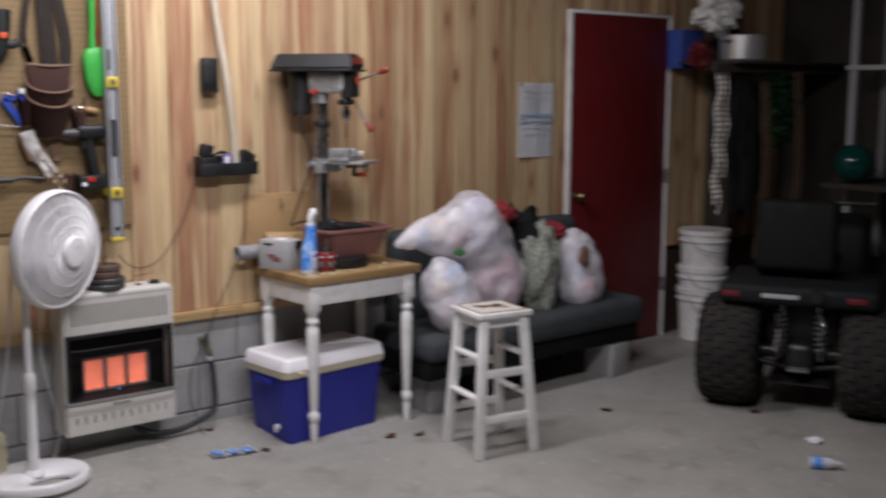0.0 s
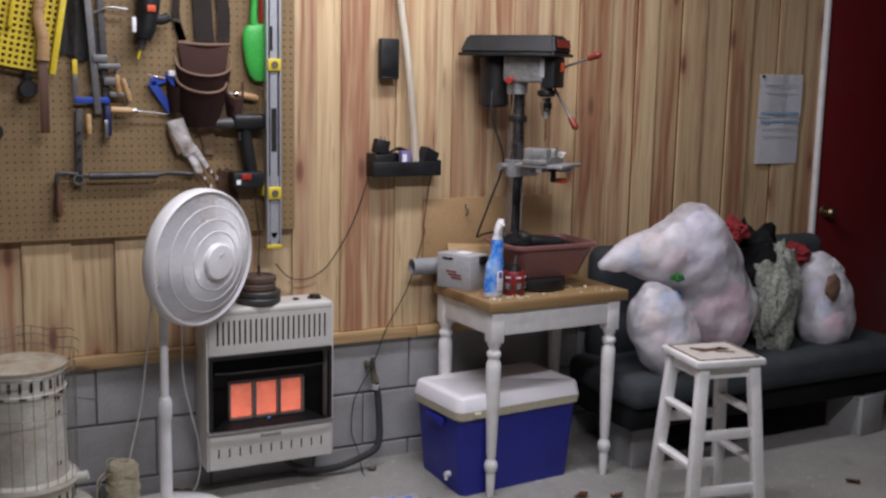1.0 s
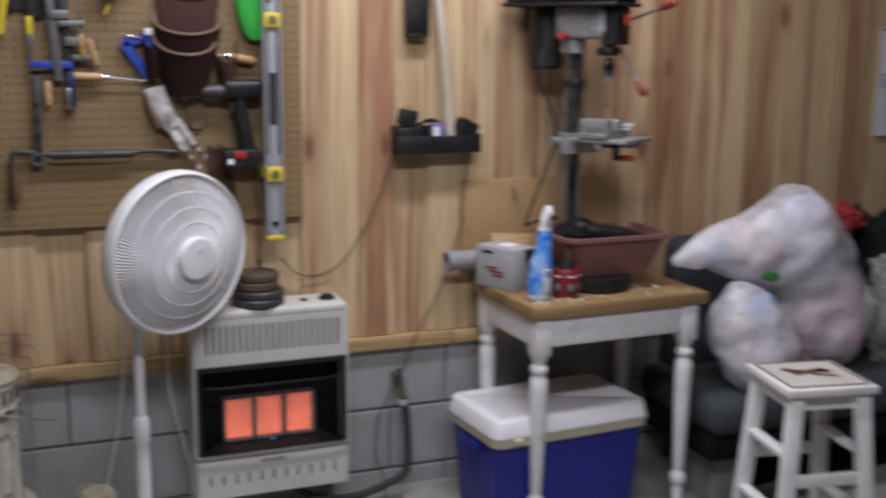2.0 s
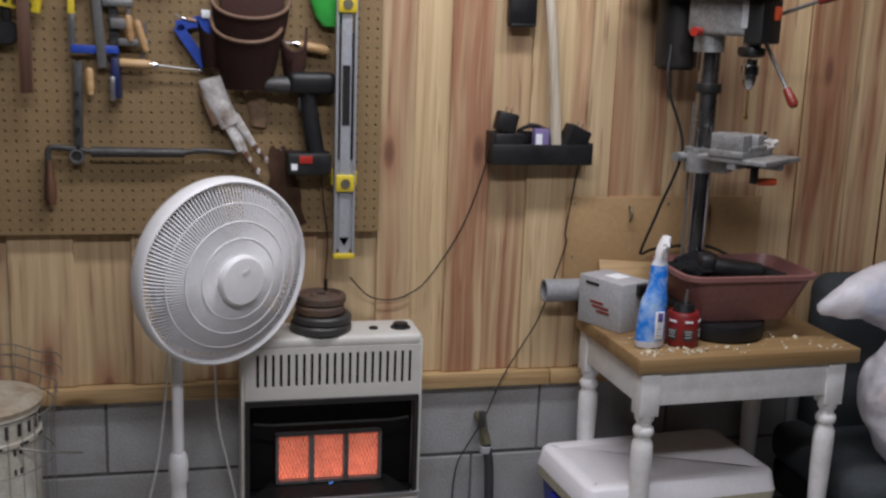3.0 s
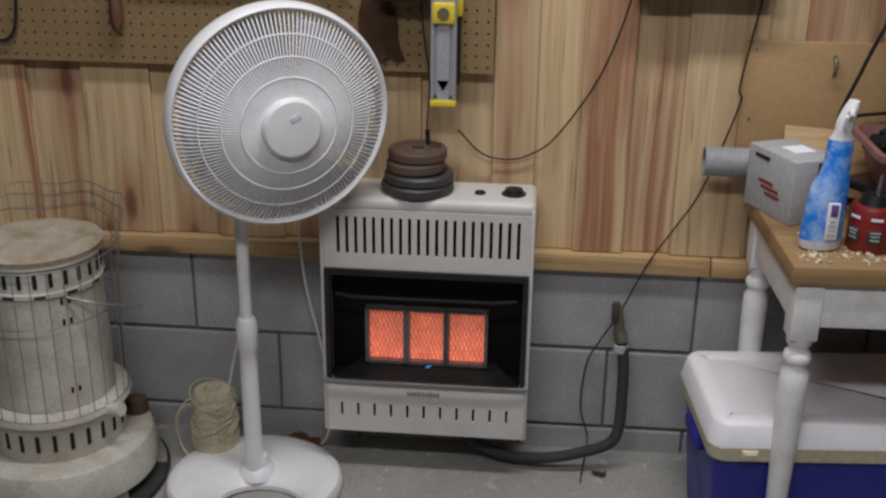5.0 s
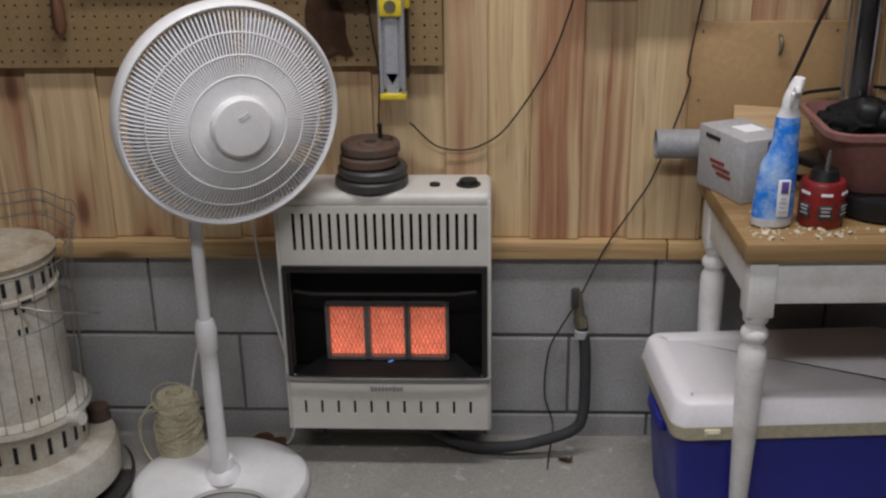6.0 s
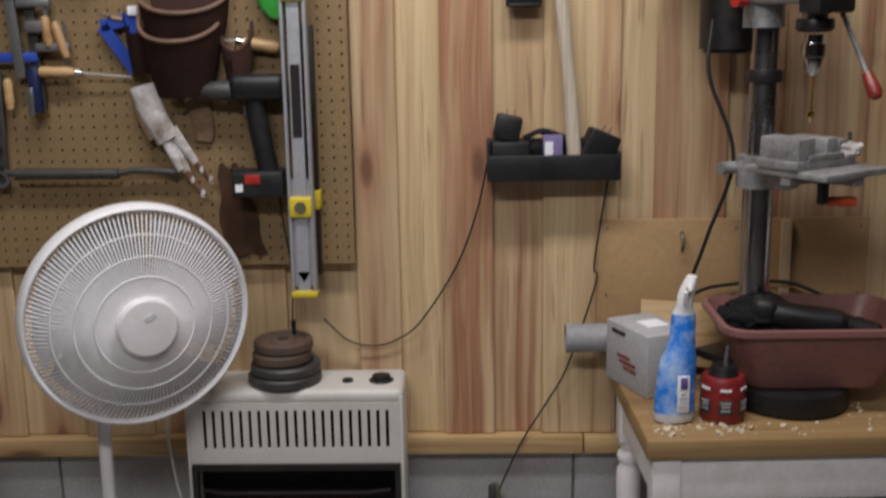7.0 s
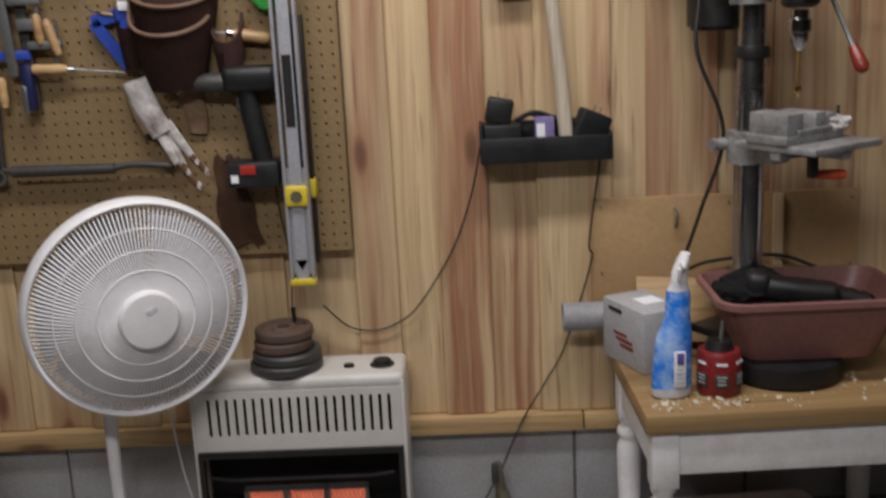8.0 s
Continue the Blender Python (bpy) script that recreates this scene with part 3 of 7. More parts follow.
def build_weights():
    z = 0.7555
    for k, (r, hgt, m, lab) in enumerate(((0.083, 0.025, GREY_DARK, "dark grey iron weight plate at the bottom of a stack"), (0.079, 0.024, GREY_DARK, "dark grey iron weight plate in a stack"),
                                         (0.066, 0.026, RUST, "small rusty iron weight plate in a stack"), (0.067, 0.026, RUST, "small rusty iron weight plate on top of a stack"))):
        c = (0.474 + 0.004 * math.sin(k * 2.1), -0.086 + 0.003 * math.cos(k * 1.7), z)
        bm = lathe(bmesh.new(), c, [(0.014, 0.002), (0.024, 0), (0.028, 0.006), (r * 0.72, 0.006), (r * 0.8, 0), (r - 0.004, 0), (r, 0.005), (r, hgt - 0.006), (r - 0.004, hgt - 0.001), (r * 0.8, hgt - 0.001),
                                    (r * 0.74, hgt - 0.007), (0.03, hgt - 0.007), (0.025, hgt - 0.001), (0.014, hgt - 0.002), (0.014, 0.002)], 40)
        tagged(part("weight_plate", bm, m), lab, "weight plate", "weight plates on the heater")
        z += hgt + 0.0005


build_weights()


# ---- pedestal fan ----
def build_fan():
    px, py = 0.095, -0.215
    z0 = ground(px, py)
    f = thing("pedestal_fan", (px, py, z0), "white plastic pedestal fan with a round wire grille, switched off", "fan")
    bm = bmesh.new()
    rows, sides = [], 72
    profile = [(1.0, 0.0), (1.02, 0.010), (0.99, 0.022), (0.92, 0.031), (0.75, 0.036), (0.45, 0.036), (0.2, 0.032), (0.06, 0.024), (0.0, 0.012), (0.0, 0.0)]
    for u, h in profile:
        row = []
        for k in range(sides):
            a = 2 * math.pi * k / sides
            o = Vector((px + 0.212 * math.cos(a), py - 0.012 + 0.197 * math.sin(a), 0))
            i = Vector((px + 0.035 + 0.098 * math.cos(a), py - 0.102 + 0.072 * math.sin(a), 0))
            row.append(bm.verts.new(i + (o - i) * u + Vector((0, 0, z0 + h))))
        rows.append(row)
    for lo, hi in zip(rows, rows[1:]):
        for k in range(sides):
            bm.faces.new([lo[k], lo[(k + 1) % sides], hi[(k + 1) % sides], hi[k]])
    lathe(bm, (px, py + 0.012, z0), [(0.05, 0.02), (0.042, 0.036), (0.030, 0.046), (0.026, 0.072), (0, 0.074)], 32)
    part("base", bm, PLASTIC_WHITE, f)
    bm = lathe(bmesh.new(), (px - 0.002, py, z0), [(0.0, 0.04), (0.0215, 0.04), (0.021, 0.30), (0.0205, 0.362), (0.0245, 0.368), (0.025, 0.42), (0.022, 0.438), (0.018, 0.444), (0.0, 0.446)], 24)
    part("lower_pole", bm, PLASTIC_WHITE, f)
    part("upper_pole", rod(bmesh.new(), (px - 0.002, py, z0 + 0.43), (px, py, 0.86), 0.0145, 0.0145, 20), PLASTIC_WHITE, f)
    axis = Vector((0.50, -0.862, -0.06)).normalized()
    rim = Vector((0.206, -0.276, 0.969))
    m = Matrix.Translation(rim) @ axis.to_track_quat("Z", "Y").to_matrix().to_4x4()
    R = 0.229
    bm = bmesh.new()
    body = Matrix.Translation(rim - axis * 0.08 - Vector((0, 0, 0.012))) @ axis.to_track_quat("Z", "Y").to_matrix().to_4x4()
    lathe(bm, None, [(0, -0.05), (0.035, -0.045), (0.05, -0.03), (0.056, 0.0), (0.054, 0.05), (0, 0.052)], 28, body)
    tube(bm, curve([(px, py, 0.85), (px + 0.01, py - 0.002, 0.89), tuple(rim - axis * 0.08 - Vector((0, 0, 0.03)))], 5), 0.026, 14)
    part("motor_housing", bm, PLASTIC_WHITE, f)
    bm = ring(bmesh.new(), m, R, 0.0085, 96, 12, 3.3)
    part("rim", bm, PLASTIC_WHITE, f)

    def dome(u, sign):
        """Height of the cage over the rim's plane, from the hub (0) to the rim (1)."""
        return sign * ((0.070 if sign > 0 else 0.06) * (1 - u**2.6) + 0.012)

    for name, sign, count in (("front_grille", 1, 144), ("rear_grille", -1, 90)):
        bm = bmesh.new()
        for k in range(count):
            a = 2 * math.pi * k / count
            pts = []
            for n in range(7):
                u = 0.26 + 0.74 * n / 6
                w = a + 0.10 * (1 - u)
                pts.append(m @ Vector((R * u * math.cos(w), R * u * math.sin(w), dome(u, sign))))
            tube(bm, pts, 0.0017, 4)
        for u in (0.44, 0.61, 0.79):
            ring(bm, m @ Matrix.Translation((0, 0, dome(u, sign) + 0.001 * sign)), R * u, 0.002, 72, 6)
        part(name, bm, PLASTIC_WHITE, f, "white wire grille of fine spokes and rings", "stuff")
    bm = lathe(bmesh.new(), None, [(0, 0.076), (0.058, 0.076), (0.062, 0.080), (0.062, 0.092), (0.057, 0.098), (0.03, 0.101), (0, 0.101)], 40, m)
    part("hub_cap", bm, PLASTIC_WHITE, f, "round white hub cap of the grille")
    part("logo_plate", box(bmesh.new(), None, (0.022, 0.010, 0.002), m=m @ Matrix.Translation((0.004, 0.024, 0.1015)) @ Matrix.Rotation(0.5, 4, "Z")), CLEAR_WHITE, f)
    for k in range(3):
        bm = bmesh.new()
        rows = []
        for n in range(9):
            u = 0.2 + 0.72 * n / 8
            row = []
            for q in range(7):
                w = (q / 6 - 0.5) * (2.0 - 0.3 * abs(u - 0.6)) + 2 * math.pi * k / 3 + 0.5 * u
                tw = (q / 6 - 0.5) * 0.05
                row.append(bm.verts.new(m @ Vector((R * u * math.cos(w), R * u * math.sin(w), tw + 0.005))))
            rows.append(row)
        for a, b in zip(rows, rows[1:]):
            for q in range(6):
                bm.faces.new([a[q], a[q + 1], b[q + 1], b[q]])
        bmesh.ops.solidify(bm, geom=bm.faces[:], thickness=0.003)
        part("blade", bm, CLEAR_WHITE, f, "grey-white moulded fan blade")
    part("spinner", rod(bmesh.new(), m @ Vector((0, 0, -0.02)), m @ Vector((0, 0, 0.035)), 0.045, 0.036, 24), CLEAR_WHITE, f)
    g = lambda x, y: ground(x, y) + 0.004
    part("power_cord", tube(bmesh.new(), curve([(px - 0.02, py + 0.06, 0.88), (0.070, -0.10, 0.70), (0.042, -0.075, 0.42), (-0.005, -0.07, 0.20), (-0.01, -0.075, 0.09), (0.03, -0.06, g(0.03, -0.06)), (0.12, -0.035, g(0.12, -0.035))]), 0.0033), CORD_WHITE, f)
    part("power_cord", tube(bmesh.new(), curve([(px + 0.05, py + 0.03, 0.90), (0.185, -0.10, 0.72), (0.198, -0.055, 0.50), (0.225, -0.05, 0.36), (0.250, -0.06, 0.24), (0.254, -0.06, 0.13), (0.22, -0.06, g(0.22, -0.06)), (0.12, -0.04, g(0.12, -0.04))]), 0.0033), CORD_WHITE, f)


build_fan()


# ---- kerosene heater ----
def build_kerosene_heater():
    x, y = -0.376, -0.235
    z0 = ground(x, y)
    k = thing("kerosene_heater", (x, y, z0), "old cream kerosene heater with a wire guard, stained and unlit", "heater")
    bm = lathe(bmesh.new(), (x, y, z0), [(0, 0.03), (0.208, 0.03), (0.222, 0.04), (0.222, 0.105), (0.215, 0.125), (0.20, 0.132), (0, 0.132)], 56)
    part("fuel_tank", bm, KERO, k, "round cream fuel tank with brown stains")
    for a in (30, 150, 270, 330):
        c = (x + 0.185 * math.cos(radians(a)), y + 0.185 * math.sin(radians(a)), z0 + 0.016)
        part("foot", box(bmesh.new(), c, (0.05, 0.04, 0.032), 0.004, rz=a), KERO, k)
    part("drip_tray", lathe(bmesh.new(), (x, y, z0 + 0.002), [(0, 0), (0.245, 0), (0.25, 0.004), (0.25, 0.014), (0.246, 0.014), (0.24, 0.006), (0, 0.006)], 48), GREY_DARK, k, "dark metal drip tray")
    part("collar", lathe(bmesh.new(), (x, y, z0), [(0.155, 0.13), (0.158, 0.21), (0.165, 0.225), (0.175, 0.232), (0.172, 0.245), (0.14, 0.252)], 48), KERO, k)
    bm = lathe(bmesh.new(), (x, y, z0), [(0.138, 0.25), (0.136, 0.532), (0.142, 0.534), (0.142, 0.544), (0.136, 0.546), (0.136, 0.597), (0.143, 0.602), (0.143, 0.614)], 48)
    part("body", bm, KERO, k)
    part("top_plate", lathe(bmesh.new(), (x, y, z0), [(0.144, 0.610), (0.147, 0.622), (0.12, 0.629), (0.06, 0.624), (0, 0.625)], 48), KERO_STAINED, k, "round rust-stained top plate")
    for zc, hh, n, rad in ((0.574, 0.032, 26, 0.1365), (0.183, 0.042, 26, 0.157)):
        for q in range(n):
            a = 2 * math.pi * q / n
            mm = Matrix.Translation((x + rad * math.cos(a), y + rad * math.sin(a), z0 + zc)) @ Matrix.Rotation(a, 4, "Z")
            part("vent_slot", box(bmesh.new(), None, (0.003, 0.009, hh), m=mm), SLOT, k)
    bm = bmesh.new()
    for q in range(9):
        a = radians(-150 + 28 * q)
        mm = Matrix.Translation((x + 0.137 * math.cos(a), y + 0.137 * math.sin(a), z0 + 0.539)) @ Matrix.Rotation(a, 4, "Z")
        box(bm, None, (0.014, 0.024, 0.005), m=mm)
    for zz in (0.47, 0.52, 0.30):
        for q in (0, 1):
            a = radians(-48 + 7 * q)
            mm = Matrix.Translation((x + 0.137 * math.cos(a), y + 0.137 * math.sin(a), z0 + zz)) @ Matrix.Rotation(a, 4, "Z")
            box(bm, None, (0.003, 0.006, 0.014), m=mm)
    part("punched_slots", bm, SLOT, k, "", "stuff")
    bm = bmesh.new()
    rg = 0.170
    for q in range(30):
        a = 2 * math.pi * q / 30
        ca, sa = math.cos(a), math.sin(a)
        top = 0.612 + 0.09 * step(-0.1, 0.75, sa)
        out = 0.030 * step(-0.1, 0.75, sa)
        tube(bm, curve([(x + rg * ca, y + rg * sa, z0 + 0.235), (x + rg * ca, y + rg * sa, z0 + 0.5), (x + (rg + out) * ca, y + (rg + out) * sa, z0 + top)], 3), 0.0012, 4)
    for zz in (0.245, 0.475, 0.606):
        ring(bm, Matrix.Translation((x, y, z0 + zz)), rg, 0.0017, 56, 6)
    for zz, rr, a0, a1 in ((0.64, 0.182, -5, 190), (0.67, 0.194, 8, 172), (0.695, 0.20, 20, 160)):
        arc = [Vector((x + rr * math.cos(radians(a0 + (a1 - a0) * k / 24)), y + rr * math.sin(radians(a0 + (a1 - a0) * k / 24)), z0 + zz + 0.006 * math.sin(k * 0.8))) for k in range(25)]
        tube(bm, arc, 0.0017, 5)
    part("wire_guard", bm, GUARD, k, "steel wire guard, bent up behind the heater", "stuff")
    bm = bmesh.new()
    tube(bm, curve([(x + 0.10, y - 0.10, z0 + 0.53), (x + 0.16, y - 0.08, z0 + 0.51), (x + 0.235, y + 0.0, z0 + 0.47)], 5), 0.003, 6)
    part("lift_wire", bm, GUARD, k)
    part("wick_knob", rod(bmesh.new(), (x + 0.145, y - 0.06, z0 + 0.23), (x + 0.19, y - 0.075, z0 + 0.24), 0.018, 0.016, 14), KERO, k)
    bm = rod(bmesh.new(), (x + 0.15, y + 0.11, z0 + 0.132), (x + 0.15, y + 0.11, z0 + 0.165), 0.03, 0.027, 20)
    part("fuel_cap", bm, RUST, k, "rusty fuel cap")


build_kerosene_heater()


# ---- floor clutter by the heater ----
def build_twine():
    x, y = -0.035, -0.105
    z0 = ground(x, y)
    t = thing("twine_spool", (x, y, z0), "loose spool of pale twine standing on the floor", "twine")
    part("core", lathe(bmesh.new(), (x, y, z0), [(0, 0), (0.052, 0.002), (0.055, 0.03), (0.05, 0.10), (0.052, 0.16), (0.044, 0.178), (0.022, 0.182), (0.016, 0.165), (0.016, 0.03), (0, 0.028)], 28), TWINE, t)
    bm = bmesh.new()
    rnd = random.Random(4)
    for q in range(26):
        mm = Matrix.Translation((x, y, z0 + 0.03 + 0.135 * q / 26)) @ Matrix.Rotation(rnd.uniform(-0.5, 0.5), 4, "X") @ Matrix.Rotation(rnd.uniform(-0.5, 0.5), 4, "Y")
        ring(bm, mm, 0.056 + rnd.uniform(-0.003, 0.004), 0.0016, 28, 5)
    for q in range(3):
        s = rnd.uniform(-0.02, 0.02)
        tube(bm, curve([(x - 0.05, y + s, z0 + 0.15), (x - 0.085, y - 0.01 + s, z0 + 0.12), (x - 0.09, y - 0.02, z0 + 0.05), (x - 0.04, y - 0.06, z0 + 0.006), (x + 0.04, y - 0.065 + s, z0 + 0.006)], 6), 0.0016, 5)
    part("winding", bm, TWINE, t, "", "stuff")


build_twine()


def build_gas_line():
    g = thing("gas_hose", (0.97, -0.06, 0.05), "grey sleeved gas hose with a brass shut-off valve", "hose")
    bm = rod(bmesh.new(), (0.950, -0.055, 0.475), (0.958, -0.055, 0.40), 0.011, 0.014, 16)
    rod(bm, (0.958, -0.055, 0.41), (0.963, -0.06, 0.385), 0.018, 0.018, 6)
    rod(bm, (0.95, -0.05, 0.45), (0.952, 0.06, 0.452), 0.012, 0.012, 12)
    part("valve", bm, VALVE, g, "dull brass valve body")
    bm = box(bmesh.new(), (0.944, -0.075, 0.468), (0.018, 0.012, 0.05), 0.004)
    part("valve_lever", bm, GREY_DARK, g)
    bm = tube(bmesh.new(), curve([(0.963, -0.06, 0.39), (0.972, -0.065, 0.33), (0.974, -0.075, 0.25), (0.971, -0.085, 0.165), (0.950, -0.092, 0.122), (0.88, -0.10, 0.096), (0.79, -0.10, 0.075), (0.69, -0.09, 0.073), (0.60, -0.08, 0.11), (0.57, -0.075, 0.165)]), 0.0138, 14)
    part("sleeve", bm, HOSE, g)
    bm = lathe(bmesh.new(), (0.9625, -0.06, 0.36), [(0.0142, -0.002), (0.0175, 0.0), (0.0175, 0.018), (0.0142, 0.02)], 16)
    part("collar", bm, GREY_BOX, g, "pale tape collar")


build_gas_line()


def build_cord(name, label, pts, r, m=CORD_BLACK, plug=None):
    c = thing(name, pts[-1], label, "cord")
    part("wire", tube(bmesh.new(), curve(pts), r, 6), m, c)
    if plug:
        a, b, w = plug
        part("plug", rod(bmesh.new(), a, b, w, w * 0.7, 10), m, c)


build_cord("charger_cord", "thin black cord sagging from the wall shelf to the heater", [(0.94, -0.05, 1.245), (0.915, -0.028, 1.13), (0.867, -0.018, 1.002), (0.783, -0.016, 0.872), (0.725, -0.016, 0.828), (0.673, -0.016, 0.815), (0.615, -0.018, 0.828), (0.56, -0.03, 0.885)], 0.0022)
build_cord("charger_cord", "thin black cord running down the wall to the floor", [(1.213, -0.05, 1.25), (1.206, -0.03, 1.19), (1.18, -0.03, 1.01), (1.185, -0.02, 0.96), (1.123, -0.02, 0.765), (1.075, -0.02, 0.675), (1.014, -0.03, 0.578), (0.957, -0.05, 0.46), (0.915, -0.03, 0.37), (0.887, -0.02, 0.30), (0.879, -0.02, 0.18), (0.90, -0.04, 0.10), (0.885, -0.13, 0.04), (0.89, -0.22, 0.026), (0.94, -0.33, 0.012), (1.03, -0.42, 0.006)], 0.0022,
           plug=((1.025, -0.415, 0.012), (1.05, -0.44, 0.012), 0.011))
build_cord("power_lead", "thin black cord hanging with a small plug", [(0.475, -0.05, 1.19), (0.482, -0.045, 1.10), (0.495, -0.04, 1.0), (0.49, -0.04, 0.90), (0.492, -0.04, 0.872)], 0.0018, plug=((0.491, -0.04, 0.885), (0.492, -0.04, 0.845), 0.006))
build_cord("extension_lead", "loop of black cord hanging on the pegboard", [(-0.42, -0.035, 1.45), (-0.44, -0.04, 1.25), (-0.455, -0.04, 1.10), (-0.49, -0.04, 1.06), (-0.53, -0.04, 1.09), (-0.56, -0.04, 1.2), (-0.58, -0.035, 1.45)], 0.004)


# ---- work table ----
T_X0, T_X1, T_Y0, T_Y1, T_Z = 1.224, 1.868, -0.482, -0.03, 0.77


def leg_profile():
    return [(0, 0.0), (0.013, 0.0), (0.015, 0.012), (0.0185, 0.085), (0.0165, 0.095), (0.024, 0.108), (0.0265, 0.124), (0.024, 0.138), (0.0165, 0.150), (0.0165, 0.156), (0.019, 0.166), (0.0265, 0.40),
            (0.0285, 0.50), (0.0275, 0.532), (0.021, 0.545), (0.0205, 0.55), (0.026, 0.557), (0.028, 0.566), (0.026, 0.575), (0.020, 0.582), (0.0195, 0.59), (0.025, 0.598), (0.026, 0.612), (0, 0.612)]


def build_table():
    t = thing("work_table", ((T_X0 + T_X1) / 2, -0.25, 0), "small table, white turned legs and bare brown wooden top", "table")
    part("tabletop", span(T_X0, T_X1, T_Y0, T_Y1, T_Z - 0.04, T_Z, 0.004), TABLE_WOOD, t, "brown wooden top with sawdust on it")
    t.rotation_euler = (0, 0, radians(2))
    xa, xb, ya, yb = T_X0 + 0.040, T_X1 - 0.062, T_Y0 + 0.034, T_Y1 - 0.05
    for x in (xa, xb):
        for y in (ya, yb):
            z0 = ground(x, y)
            bm = box(bmesh.new(), (x, y, 0.67), (0.054, 0.054, 0.118), 0.003)
            lathe(bm, (x, y, z0), [(r, z * (0.612 - z0) / 0.612) for r, z in leg_profile()], 24)
            part("leg", bm, WHITE, t, "white turned wooden leg")
    for x in (xa - 0.012, xb + 0.012):
        part("apron", span(x - 0.01, x + 0.01, ya + 0.025, yb - 0.025, 0.64, 0.73, 0.002), WHITE, t)
    for y in (ya - 0.012, yb + 0.012):
        part("apron", span(xa + 0.025, xb - 0.025, y - 0.01, y + 0.01, 0.64, 0.73, 0.002), WHITE, t)


build_table()


def build_sawdust():
    rnd = random.Random(11)
    bm = bmesh.new()
    for _ in range(150):
        x, y = rnd.uniform(T_X0 + 0.02, T_X1 - 0.03), rnd.uniform(T_Y0 + 0.01, -0.30)
        if rnd.random() < 0.35:
            x, y = rnd.uniform(1.25, 1.5), rnd.uniform(-0.46, -0.40)
        s = rnd.uniform(0.001, 0.0032) if rnd.random() < 0.8 else rnd.uniform(0.004, 0.007)
        made = bmesh.ops.create_icosphere(bm, subdivisions=1, radius=s, matrix=Matrix.Translation((x, y, T_Z + s * 0.4)))["verts"]
        for v in made:
            v.co += Vector((rnd.uniform(-1, 1), rnd.uniform(-1, 1), rnd.uniform(-0.4, 0.4))) * s * 0.8
            v.co.z = max(v.co.z, T_Z)
    o = part("wood_shavings", bm, SAWDUST, kind="stuff")
    tagged(o, "pale wood shavings scattered over the table top", "shavings")


build_sawdust()


def taper(bm, lo, hi, z0, z1, bevel=0.02, segments=4):
    """A tub-like block from a lower to an upper rectangle (x0, x1, y0, y1)."""
    made = bmesh.ops.create_cube(bm, size=1.0)["verts"]
    for v in made:
        r, z = (hi, z1) if v.co.z > 0 else (lo, z0)
        v.co = Vector((r[1] if v.co.x > 0 else r[0], r[3] if v.co.y > 0 else r[2], z))
    if bevel:
        edges = [e for e in {e for v in made for e in v.link_edges} if abs(e.verts[0].co.z - e.verts[1].co.z) > 1e-4]
        bmesh.ops.bevel(bm, geom=edges, offset=bevel, segments=segments, affect="EDGES", profile=0.5)
    return bm


def build_cooler():
    c = thing("cooler", (1.405, -0.265, 0), "blue picnic cooler with a white lid under the table", "cooler")
    z0 = 0.006
    c.rotation_euler = (0, 0, radians(4.5))
    part("body", taper(bmesh.new(), (1.150, 1.664, -0.410, -0.115), (1.122, 1.684, -0.428, -0.10), z0, 0.326, 0.03), BLUE, c)
    part("rim", taper(bmesh.new(), (1.112, 1.694, -0.439, -0.09), (1.108, 1.698, -0.443, -0.087), 0.318, 0.350, 0.036, 6), COOLER_RIM, c, "cream rim of the lid")
    bm = taper(bmesh.new(), (1.108, 1.698, -0.443, -0.087), (1.116, 1.690, -0.435, -0.095), 0.351, 0.396, 0.040, 6)
    top = [f for f in bm.faces if f.normal.z > 0.9 or f.calc_center_median().z > 0.394]
    for thick, depth in ((0.006, 0.006), (0.008, 0.003), (0.03, 0.0), (0.006, -0.003)):
        bmesh.ops.inset_region(bm, faces=top, thickness=thick, depth=depth)
    part("lid", bm, COOLER_WHITE, c, "white lid with a shallow recessed top")
    bm = bmesh.new()
    rod(bm, (1.165, -0.33, 0.080), (1.122, -0.335, 0.077), 0.013, 0.011, 14)
    rod(bm, (1.130, -0.335, 0.090), (1.126, -0.335, 0.057), 0.008, 0.007, 10)
    part("drain_tap", bm, COOLER_WHITE, c, "white plastic drain tap")
    part("handle", box(bmesh.new(), (1.120, -0.262, 0.285), (0.026, 0.12, 0.034), 0.008), BLUE, c, "blue moulded side handle")
    bm = box(bmesh.new(), (1.19, -0.446, 0.336), (0.034, 0.010, 0.022), 0.003)
    rod(bm, (1.178, -0.448, 0.340), (1.202, -0.448, 0.340), 0.005, 0.005, 10)
    part("latch", bm, COOLER_RIM, c)


build_cooler()


